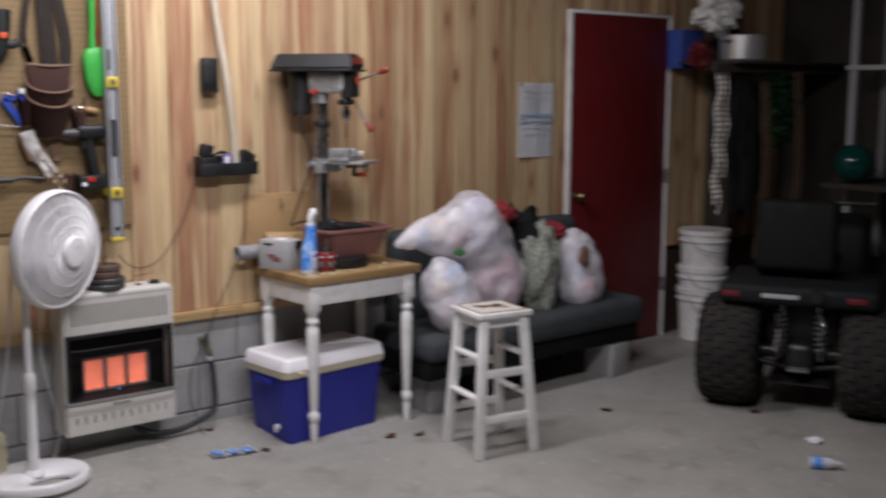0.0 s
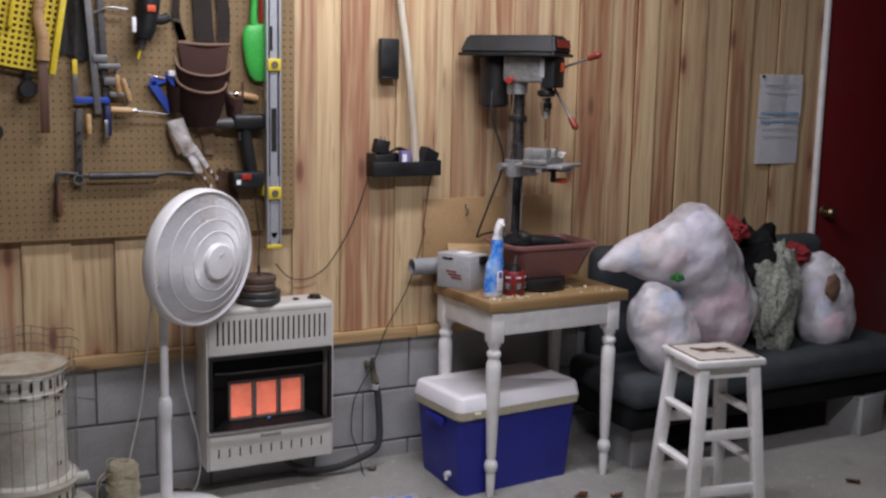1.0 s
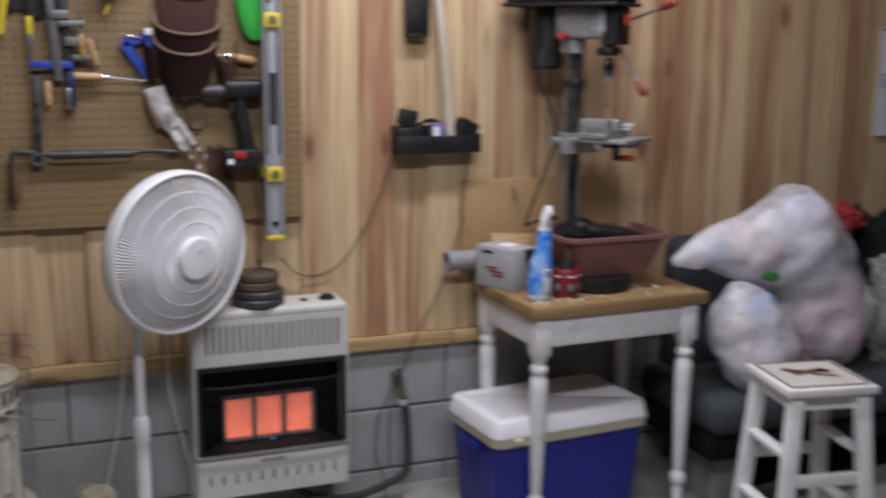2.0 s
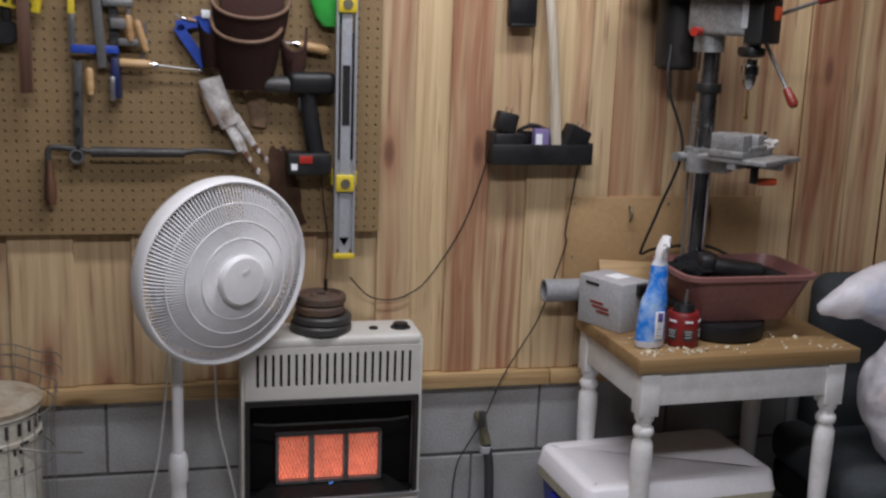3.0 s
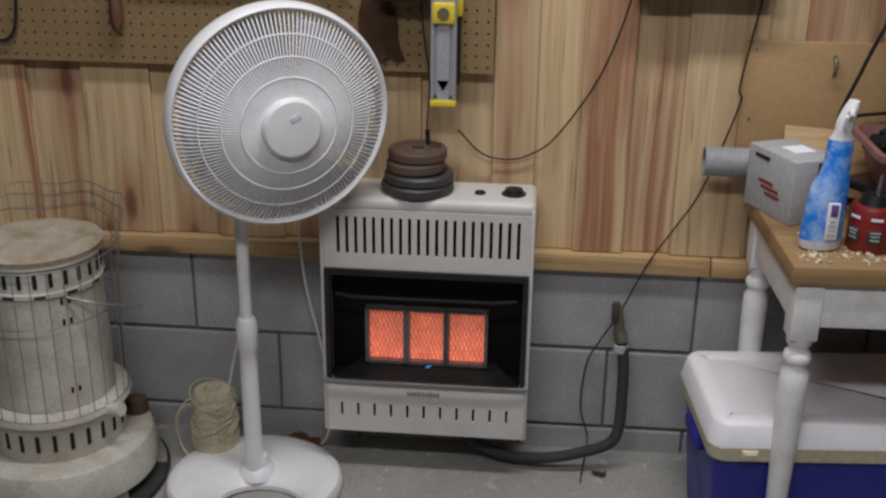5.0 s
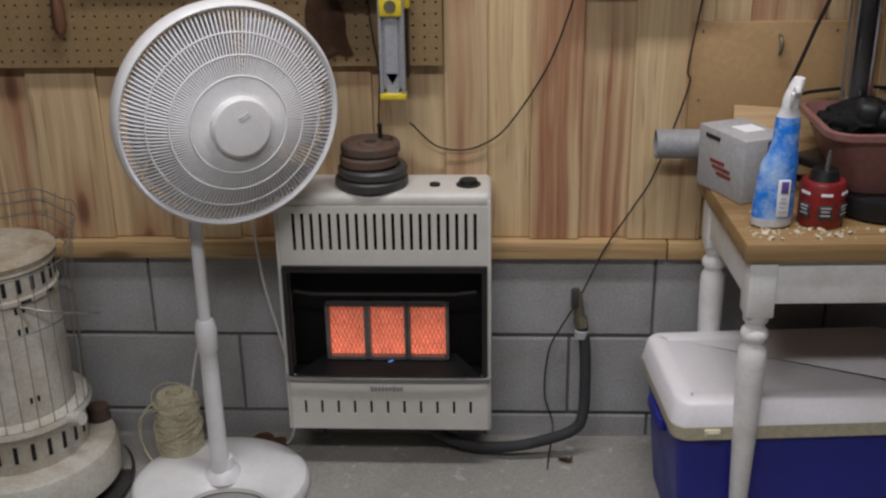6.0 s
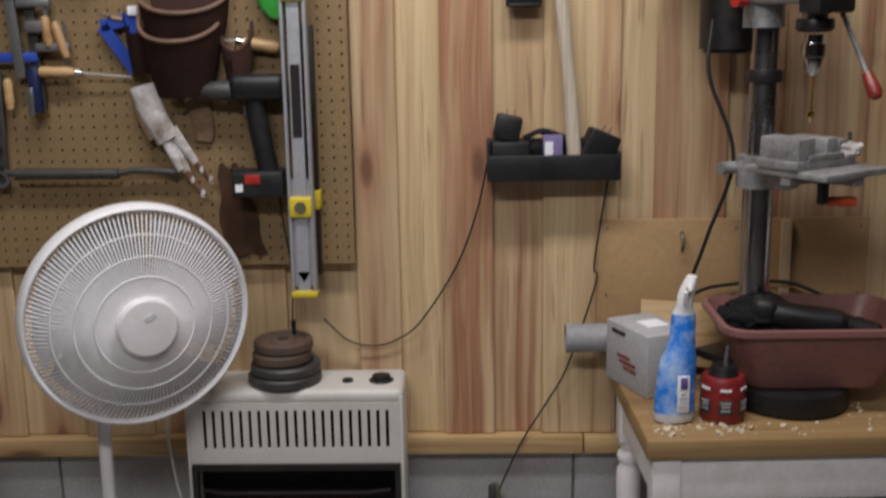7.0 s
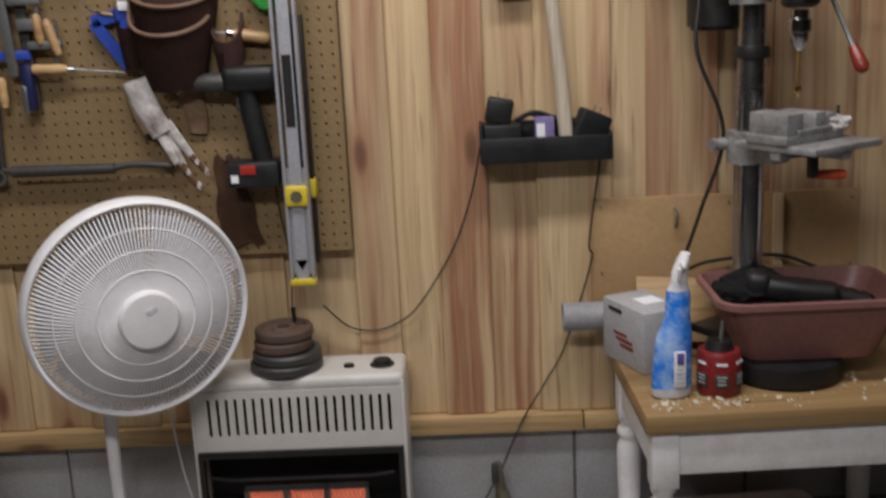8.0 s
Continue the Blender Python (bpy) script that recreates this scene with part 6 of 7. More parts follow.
def build_cordless_drill():
    d = thing("cordless_drill", (0.44, -0.06, 1.19), "black cordless drill with a red battery badge hanging on the pegboard", "drill")
    bm = box(bmesh.new(), (0.445, -0.068, 1.418), (0.125, 0.055, 0.058), 0.018, segments=3)
    part("motor_body", bm, BLACK, d)
    bm = lathe(bmesh.new(), None, [(0, -0.045), (0.011, -0.045), (0.018, -0.03), (0.022, 0.0), (0.022, 0.03), (0, 0.03)], 20, Matrix.Translation((0.358, -0.068, 1.412)) @ Matrix.Rotation(radians(90), 4, "Y"))
    part("chuck", bm, GREY_DARK, d, "grey drill chuck")
    part("grip", tube(bmesh.new(), curve([(0.435, -0.068, 1.40), (0.44, -0.068, 1.34), (0.452, -0.068, 1.27), (0.458, -0.068, 1.235)], 5), 0.023, 14, 0.8), BLACK, d)
    p = part("battery", box(bmesh.new(), (0.438, -0.068, 1.21), (0.115, 0.07, 0.058), 0.008), BLACK, d)
    part("badge", box(bmesh.new(), (0.428, -0.1045, 1.222), (0.034, 0.003, 0.02), 0.001), RED, p)
    part("volt_mark", box(bmesh.new(), (0.398, -0.1045, 1.203), (0.016, 0.003, 0.016)), PAPER, p)
    part("trigger", box(bmesh.new(), (0.415, -0.068, 1.365), (0.014, 0.014, 0.03), 0.004), GREY_DARK, d)
    e = thing("electric_drill", (0.085, -0.06, 1.69), "black electric drill with an orange mark, hung nose down", "drill")
    part("motor_body", tube(bmesh.new(), curve([(0.105, -0.065, 1.90), (0.10, -0.068, 1.82), (0.09, -0.068, 1.745), (0.078, -0.068, 1.70)], 6), lambda u: 0.04 - 0.012 * u * u, 16), BLACK, e)
    part("grip", tube(bmesh.new(), curve([(0.10, -0.07, 1.77), (0.14, -0.075, 1.765), (0.165, -0.07, 1.775)], 5), 0.017, 10), BLACK, e)
    part("mark", box(bmesh.new(), (0.10, -0.108, 1.80), (0.03, 0.006, 0.022), 0.002, rz=8), ORANGE, e)
    part("chuck", rod(bmesh.new(), (0.078, -0.068, 1.705), (0.07, -0.066, 1.665), 0.017, 0.012, 14), GREY_DARK, e)
    part("drill_bit", rod(bmesh.new(), (0.07, -0.066, 1.668), (0.06, -0.064, 1.632), 0.006, 0.004, 8), YELLOW, e)
    part("level_tag", box(bmesh.new(), (0.045, -0.09, 1.745), (0.014, 0.006, 0.05), 0.002), PAPER, e)


build_cordless_drill()


def hand_tool(name, label, category, a, b, tip, r, m=HANDLE_WOOD, blade=STEEL, rb=0.0025):
    """A wooden handle from a to b with a ferrule and a blade on to tip."""
    o = thing(name, a, label, category)
    a, b = Vector(a), Vector(b)
    d = b - a
    bm = lathe(bmesh.new(), None, [(0, 0), (r * 0.7, 0.001), (r, d.length * 0.15), (r * 0.92, d.length * 0.45), (r * 1.02, d.length * 0.75), (r * 0.7, d.length), (0, d.length)], 16, Matrix.Translation(a) @ d.to_track_quat("Z", "Y").to_matrix().to_4x4())
    part("handle", bm, m, o)
    if tip:
        e = d.normalized()
        part("ferrule", rod(bmesh.new(), b - e * 0.004, b + e * 0.014, r * 0.75, r * 0.6, 12), CHROME, o)
        part("blade", rod(bmesh.new(), b + e * 0.012, tip, rb, rb * 0.7, 8), blade, o)


hand_tool("wood_chisel", "wooden handled round file hanging level on the pegboard", "file", (-0.04, -0.055, 1.458), (0.045, -0.055, 1.455), (0.165, -0.05, 1.443), 0.0125)
hand_tool("wood_chisel", "wooden handled chisel behind the level", "chisel", (0.49, -0.045, 1.50), (0.412, -0.05, 1.515), (0.37, -0.05, 1.52), 0.0135)
hand_tool("clamp_handle", "pale wooden clamp handle hanging on the pegboard", "clamp handle", (-0.012, -0.06, 1.577), (-0.006, -0.062, 1.512), None, 0.0105)
hand_tool("clamp_handle", "pale wooden clamp handle tilted on the pegboard", "clamp handle", (0.008, -0.06, 1.565), (0.03, -0.062, 1.488), None, 0.0105)
hand_tool("clamp_handle", "short wooden clamp handle hanging low on the pegboard", "clamp handle", (-0.108, -0.055, 1.445), (-0.107, -0.055, 1.378), None, 0.0105)
hand_tool("paring_tool", "thin awl with its point to the wall", "awl", (0.155, -0.05, 1.567), (0.13, -0.05, 1.572), (0.10, -0.045, 1.580), 0.004)


def build_bar_clamps():
    for n, (x0, z0, x1, z1, lab) in enumerate(((-0.11, 1.98, -0.075, 1.445, "grey steel bar clamp hanging upright"), (-0.062, 1.95, -0.04, 1.37, "dark bar clamp with a blue pad"), (-0.135, 1.46, -0.142, 1.205, "short pierced bar clamp, dark grey"))):
        c = thing("bar_clamp", (x1, -0.05, z1), lab, "clamp", "bar clamps on the pegboard")
        m = IRON if n == 0 else GREY_DARK
        a, b = Vector((x0, -0.045 - 0.012 * (n == 0), z0)), Vector((x1, -0.045 - 0.012 * (n == 0), z1))
        d = (b - a)
        mm = Matrix.Translation((a + b) / 2) @ d.to_track_quat("Z", "Y").to_matrix().to_4x4()
        part("bar", box(bmesh.new(), None, (0.010, 0.022, d.length), 0.001, m=mm), m, c)
        if n < 2:
            part("jaw", box(bmesh.new(), (x1 + 0.04, -0.055, z1 + 0.16 - 0.02 * n), (0.075, 0.02, 0.018), 0.004), IRON, c)
            part("sliding_jaw", box(bmesh.new(), (x1 + 0.01, -0.055, z1 + 0.185), (0.05, 0.026, 0.026), 0.004), IRON, c)
            part("screw", rod(bmesh.new(), (x1 + 0.068, -0.055, z1 + 0.19), (x1 + 0.062, -0.055, z1 + 0.10), 0.005, 0.005, 10), STEEL, c)
        else:
            bm = bmesh.new()
            for k in range(4):
                rod(bm, (x1 + 0.002, -0.0565, z1 + 0.04 + 0.045 * k), (x1 + 0.002, -0.0585, z1 + 0.04 + 0.045 * k), 0.006, 0.006, 10)
            part("hole_row", bm, SLOT, c, "", "stuff")
    o = thing("try_square", (-0.14, -0.05, 1.48), "blue and yellow steel try square on the pegboard", "square")
    part("stock", box(bmesh.new(), (-0.093, -0.05, 1.49), (0.115, 0.016, 0.02), 0.002), BLUE_TOOL, o)
    part("blade", box(bmesh.new(), (-0.146, -0.05, 1.56), (0.015, 0.008, 0.13), 0.001), STEEL, o)
    part("tip", box(bmesh.new(), (-0.146, -0.051, 1.60), (0.016, 0.009, 0.05), 0.001), YELLOW, o)
    o = thing("blue_clamp", (-0.045, -0.055, 1.37), "dark blue tool jaw hanging on the pegboard", "clamp")
    part("jaw", box(bmesh.new(), (-0.045, -0.058, 1.42), (0.022, 0.03, 0.10), 0.004), mat("navy_paint", (0.012, 0.018, 0.08), rough=0.4), o)
    part("pad", box(bmesh.new(), (-0.052, -0.074, 1.395), (0.012, 0.006, 0.06), 0.001), STEEL, o)
    s = thing("speed_square", (0.13, -0.045, 1.46), "blue plastic rafter square behind the tool belt", "square")
    bm = bmesh.new()
    for a, b, w in (((0.105, -0.045, 1.553), (0.185, -0.045, 1.572), 0.013), ((0.108, -0.045, 1.553), (0.175, -0.045, 1.455), 0.013), ((0.18, -0.045, 1.57), (0.178, -0.045, 1.455), 0.012)):
        a, b = Vector(a), Vector(b)
        box(bm, None, (0.008, w * 2, (b - a).length), m=Matrix.Translation((a + b) / 2) @ (b - a).to_track_quat("Z", "Y").to_matrix().to_4x4() @ Matrix.Rotation(radians(90), 4, "Z") @ Matrix.Rotation(radians(90), 4, "Z"))
    part("frame", bm, BLUE_TOOL, s)
    part("tag", box(bmesh.new(), (0.178, -0.05, 1.585), (0.022, 0.01, 0.02), 0.002), PAPER, s)


build_bar_clamps()


def build_brace():
    b = thing("hand_brace", (0.0, -0.055, 1.23), "old black iron hand brace with a wooden handle", "brace")
    part("rod", tube(bmesh.new(), curve([(-0.214, -0.05, 1.20), (-0.214, -0.05, 1.236), (-0.20, -0.05, 1.244), (-0.15, -0.05, 1.240), (-0.08, -0.055, 1.232), (0.10, -0.055, 1.232), (0.16, -0.05, 1.238), (0.25, -0.05, 1.232)], 6), 0.0075, 10), GREY_DARK, b)
    part("grip", rod(bmesh.new(), (-0.11, -0.055, 1.234), (0.12, -0.055, 1.232), 0.0135, 0.012, 14), GREY_DARK, b)
    part("handle", lathe(bmesh.new(), (-0.212, -0.05, 1.095), [(0, 0), (0.010, 0.002), (0.0155, 0.02), (0.014, 0.06), (0.010, 0.10), (0.009, 0.115), (0, 0.116)], 16), OLD_WOOD, b, "dark wooden handle")
    part("hanger", ring(bmesh.new(), Matrix.Translation((-0.145, -0.055, 1.222)) @ Matrix.Rotation(radians(90), 4, "X"), 0.016, 0.004, 20, 6), STEEL, b)


build_brace()


def build_scoop():
    s = thing("garden_scoop", (0.45, -0.06, 1.56), "bright green plastic scoop hanging behind the level", "scoop")
    bm = lathe(bmesh.new(), (0.497, -0.052, 1.56), [(0, 0.0), (0.022, 0.004), (0.042, 0.025), (0.056, 0.07), (0.064, 0.13), (0.063, 0.178), (0.052, 0.196), (0.03, 0.205), (0, 0.207)], 32)
    for v in bm.verts:
        v.co.y = -0.052 + (v.co.y + 0.052) * 0.34
    part("bowl", bm, GREEN, s)
    part("handle", tube(bmesh.new(), curve([(0.475, -0.052, 1.755), (0.474, -0.052, 1.80), (0.478, -0.052, 1.86), (0.48, -0.05, 1.98)], 6), lambda u: 0.012 + 0.006 * abs(u - 0.5), 12), GREEN, s)
    bm = tube(bmesh.new(), curve([(0.50, -0.045, 2.0), (0.502, -0.05, 1.86), (0.503, -0.05, 1.75)], 4), 0.006, 8)
    tagged(part("red_screwdriver", bm, RED), "thin red handled tool hanging by the level", "screwdriver")


build_scoop()


def build_yellow_rack():
    y = thing("yellow_tray", (-0.29, -0.07, 1.59), "yellow perforated plastic tray hanging at a tilt", "tray")
    M = Matrix.Translation((-0.30, -0.075, 1.745)) @ Matrix.Rotation(radians(10), 4, "Y")
    bm = bmesh.new()
    w, h, n, k = 0.20, 0.30, 10, 15
    for i in range(n + 1):
        box(bm, None, (w / n * 0.45, 0.005, h), m=M @ Matrix.Translation((-w / 2 + w * i / n, 0, 0)))
    for j in range(k + 1):
        box(bm, None, (w, 0.0052, h / k * 0.45), m=M @ Matrix.Translation((0, 0, -h / 2 + h * j / k)))
    part("mesh", bm, YELLOW, y)
    bm = bmesh.new()
    for sx in (-1, 1):
        box(bm, None, (0.02, 0.035, h + 0.01), 0.003, m=M @ Matrix.Translation((sx * (w / 2 + 0.004), -0.010, 0)))
    box(bm, None, (0.014, 0.02, h * 0.6), 0.003, m=M @ Matrix.Translation((-0.045, -0.012, 0.06)))
    part("rail", bm, YELLOW, y)
    s = thing("hand_saw", (-0.25, -0.09, 1.38), "old brown wooden handled saw hanging point down", "saw")
    part("blade", box(bmesh.new(), (-0.252, -0.095, 1.51), (0.03, 0.006, 0.255), 0.001), OLD_WOOD, s, "rusty brown blade")
    bm = tube(bmesh.new(), curve([(-0.252, -0.095, 1.62), (-0.25, -0.098, 1.69), (-0.262, -0.098, 1.76), (-0.25, -0.098, 1.83)], 5), lambda u: 0.022 - 0.006 * u, 12, 0.6)
    part("handle", bm, HANDLE_WOOD, s)
    k = thing("plumb_reel", (-0.297, -0.06, 1.49), "black round chalk line reel hanging on the pegboard", "reel")
    part("case", lathe(bmesh.new(), None, [(0, 0), (0.026, 0), (0.03, 0.006), (0.03, 0.028), (0.026, 0.034), (0, 0.034)], 24, Matrix.Translation((-0.297, -0.04, 1.525)) @ Matrix.Rotation(radians(90), 4, "X")), BLACK, k)
    part("neck", box(bmesh.new(), (-0.297, -0.057, 1.575), (0.022, 0.02, 0.06), 0.004), BLACK, k)
    c = thing("grey_cloth_bag", (-0.13, -0.05, 1.60), "limp grey cloth apron hanging behind the clamps", "cloth")
    bm = bmesh.new()
    rows = []
    for j in range(9):
        z = 1.90 - 0.27 * j / 8
        half = 0.03 + 0.045 * j / 8
        rows.append([bm.verts.new((-0.145 + 0.02 * j / 8 + half * (i / 8 * 2 - 1), -0.042 - 0.008 * math.sin(i * 1.7 + j * 0.3), z + 0.012 * math.sin(i * 1.1))) for i in range(9)])
    for a, b in zip(rows, rows[1:]):
        for i in range(8):
            bm.faces.new([a[i], a[i + 1], b[i + 1], b[i]])
    bmesh.ops.solidify(bm, geom=bm.faces[:], thickness=0.004)
    part("sheet", bm, GREY_DARK, c)
    p = thing("block_plane", (-0.405, -0.06, 1.35), "black tool with a round body on the pegboard", "tool")
    part("body", rod(bmesh.new(), (-0.405, -0.03, 1.385), (-0.405, -0.08, 1.385), 0.03, 0.026, 20), BLACK, p)
    o = thing("hook_wire", (0.02, -0.05, 1.80), "bent steel peg hook", "hook")
    part("wire", tube(bmesh.new(), curve([(-0.08, -0.05, 1.78), (-0.03, -0.06, 1.80), (0.03, -0.06, 1.795)], 5), 0.004, 8), STEEL, o)


build_yellow_rack()


# ---- dark corner beyond the door ----
def build_buckets():
    x, y, z = 4.40, -0.19, 0.0
    for k, (h, top, lab) in enumerate(((0.33, 0.152, "white plastic bucket at the bottom of a stack"), (0.33, 0.154, "white plastic bucket nested in a stack"), (0.34, 0.156, "white plastic bucket on top of a stack, lidded"))):
        b = thing("plastic_bucket", (x, y, z), lab, "bucket", "stacked white buckets")
        part("shell", lathe(bmesh.new(), (x, y, z), [(0, 0.0), (top - 0.022, 0.0), (top - 0.008, h * 0.78), (top + 0.004, h * 0.78), (top + 0.004, h * 0.81), (top - 0.004, h * 0.82), (top - 0.002, h * 0.9), (top + 0.006, h * 0.91), (top + 0.006, h), (top - 0.01, h), (0, h - 0.008)], 40), BUCKET_WHITE, b)
        part("handle", tube(bmesh.new(), curve([(x - top, y - 0.02, z + h * 0.85), (x - top - 0.02, y - 0.09, z + h * 0.7), (x - top + 0.05, y - 0.16, z + h * 0.62), (x, y - top - 0.03, z + h * 0.6)], 6), 0.003, 6), STEEL, b)
        z += 0.14 if k == 0 else 0.23
        x += 0.006


build_buckets()


def build_quad_bike():
    cx, cy = 3.52, -1.535
    M = Matrix.Translation((cx, cy, 0)) @ Matrix.Rotation(radians(-62), 4, "Z")  # local x: to its side, local y: ahead
    w = lambda x, y, z: M @ Vector((x, y, z))
    m = thing("quad_bike", (cx, cy, 0), "dark dusty quad bike with wide knobbly tyres and coil springs", "quad bike")
    for c in (-0.375, 0.305):
        q = M @ Matrix.Translation((c, 0, 0.285)) @ Matrix.Rotation(radians(90), 4, "Y")
        bm = lathe(bmesh.new(), None, [(0.13, -0.12), (0.17, -0.145), (0.215, -0.15), (0.25, -0.135), (0.272, -0.10), (0.281, -0.05), (0.283, 0.0), (0.281, 0.05), (0.272, 0.10), (0.25, 0.135), (0.215, 0.15), (0.17, 0.145), (0.13, 0.12)], 48, q)
        t = part("rear_tyre", bm, RUBBER, m, "wide black rear tyre with lugs")
        bm = bmesh.new()
        for k in range(26):
            for z, rr, tilt, turn in ((-0.128, 0.252, 50, 0.5), (-0.085, 0.274, 22, 0.0), (-0.03, 0.281, 5, 0.5), (0.03, 0.281, -5, 0.0), (0.085, 0.274, -22, 0.5), (0.128, 0.252, -50, 0.0)):
                mm = q @ Matrix.Rotation(2 * math.pi * (k + turn) / 26, 4, "Z") @ Matrix.Translation((rr, 0, z)) @ Matrix.Rotation(radians(tilt), 4, "Y")
                box(bm, None, (0.018, 0.032, 0.040), m=mm)
        part("tread", bm, RUBBER, t, "", "stuff")
        part("rim", lathe(bmesh.new(), None, [(0, -0.05), (0.06, -0.05), (0.09, -0.09), (0.132, -0.11), (0.132, 0.11), (0.09, 0.09), (0.06, 0.05), (0, 0.05)], 32, q), STEEL, t)
    bm = box(bmesh.new(), None, (0.76, 0.62, 0.10), 0.035, m=M @ Matrix.Translation((-0.05, 0.12, 0.60)), segments=4)
    part("rear_fender", bm, BIKE, m, "dark moulded rear fender deck")
    part("maker_bar", box(bmesh.new(), None, (0.175, 0.006, 0.022), 0.002, m=M @ Matrix.Translation((-0.13, -0.195, 0.60))), GREY_BOX, m, "pale strip on the fender")
    for sx in (-0.365, 0.225):
        part("reflector", box(bmesh.new(), None, (0.09, 0.008, 0.03), 0.003, m=M @ Matrix.Translation((sx, -0.194, 0.60))), DOOR_RED, m, "red rear reflector")
    part("fuel_cap", rod(bmesh.new(), w(0.04, -0.185, 0.61), w(0.04, -0.215, 0.61), 0.035, 0.03, 18), BLACK, m)
    bm = box(bmesh.new(), None, (0.40, 0.09, 0.37), 0.04, m=M @ Matrix.Translation((-0.09, 0.10, 0.865)) @ Matrix.Rotation(radians(-8), 4, "X"), segments=4)
    box(bm, None, (0.40, 0.40, 0.09), 0.035, m=M @ Matrix.Translation((-0.09, 0.30, 0.705)), segments=4)
    part("seat", bm, SOOT, m, "black moulded seat")
    bm = box(bmesh.new(), None, (0.36, 0.9, 0.22), 0.03, m=M @ Matrix.Translation((-0.035, 0.46, 0.42)))
    rod(bm, w(-0.30, 0, 0.285), w(0.23, 0, 0.285), 0.035, 0.035, 16)
    part("chassis", bm, BLACK_METAL, m)
    bm = box(bmesh.new(), None, (0.15, 0.18, 0.17), 0.045, m=M @ Matrix.Translation((-0.035, 0.0, 0.27)), segments=3)
    part("axle_housing", bm, BLACK_METAL, m, "dusty black axle housing")
    bm = box(bmesh.new(), None, (0.30, 0.60, 0.012), 0.004, m=M @ Matrix.Translation((-0.035, 0.20, 0.165)) @ Matrix.Rotation(radians(4), 4, "X"))
    part("skid_plate", bm, BLACK_METAL, m)
    for sx in (-1, 1):
        foot, head = w(-0.035 + sx * 0.105, -0.09, 0.27), w(-0.035 + sx * 0.085, -0.05, 0.54)
        shock = part("shock_absorber", rod(bmesh.new(), foot, head, 0.016, 0.016, 14), CHROME, m, "worn steel shock absorber")
        turns = [foot.lerp(head, 0.15 + 0.75 * k / 96) + (M.to_3x3() @ Vector((0.027 * math.cos(k * 0.5), 0.027 * math.sin(k * 0.5), 0))) for k in range(97)]
        part("coil_spring", tube(bmesh.new(), turns, 0.0045, 6), IRON, shock, "dark coil spring")
        part("swing_arm", rod(bmesh.new(), w(-0.035 + sx * 0.06, -0.02, 0.21), w(-0.035 + sx * 0.21, -0.03, 0.24), 0.016, 0.016, 12), BLACK_METAL, m)
    for r, pts in ((0.010, (w(-0.15, -0.11, 0.50), w(-0.135, -0.13, 0.42), w(-0.15, -0.12, 0.31))), (0.006, (w(0.06, -0.10, 0.50), w(0.075, -0.13, 0.44), w(0.05, -0.11, 0.38)))):
        part("bracket", tube(bmesh.new(), curve(pts, 5), r, 8), CHROME, m)
    bm = box(bmesh.new(), None, (0.10, 0.09, 0.012), 0.003, m=M @ Matrix.Translation((-0.035, -0.11, 0.225)))
    part("drawbar", bm, IRON, m)
    bm = box(bmesh.new(), None, (0.46, 0.75, 0.38), 0.06, m=M @ Matrix.Translation((0, 1.15, 0.66)), segments=4)
    part("hood", bm, BIKE, m)
    bm = tube(bmesh.new(), curve([w(-0.34, 0.72, 0.98), w(-0.14, 0.82, 0.97), w(0.07, 0.82, 0.97), w(0.27, 0.72, 0.98)], 6), 0.013, 8)
    rod(bm, w(-0.035, 0.86, 0.78), w(-0.035, 0.82, 0.97), 0.02, 0.02, 12)
    part("handlebar", bm, BLACK, m)
    for sx in (-1, 1):
        q = M @ Matrix.Translation((sx * 0.33, 1.35, 0.19)) @ Matrix.Rotation(radians(90), 4, "Y")
        part("front_tyre", lathe(bmesh.new(), None, [(0, -0.05), (0.10, -0.06), (0.17, -0.06), (0.188, -0.03), (0.188, 0.03), (0.17, 0.06), (0.10, 0.06), (0, 0.05)], 32, q), RUBBER, m)


build_quad_bike()


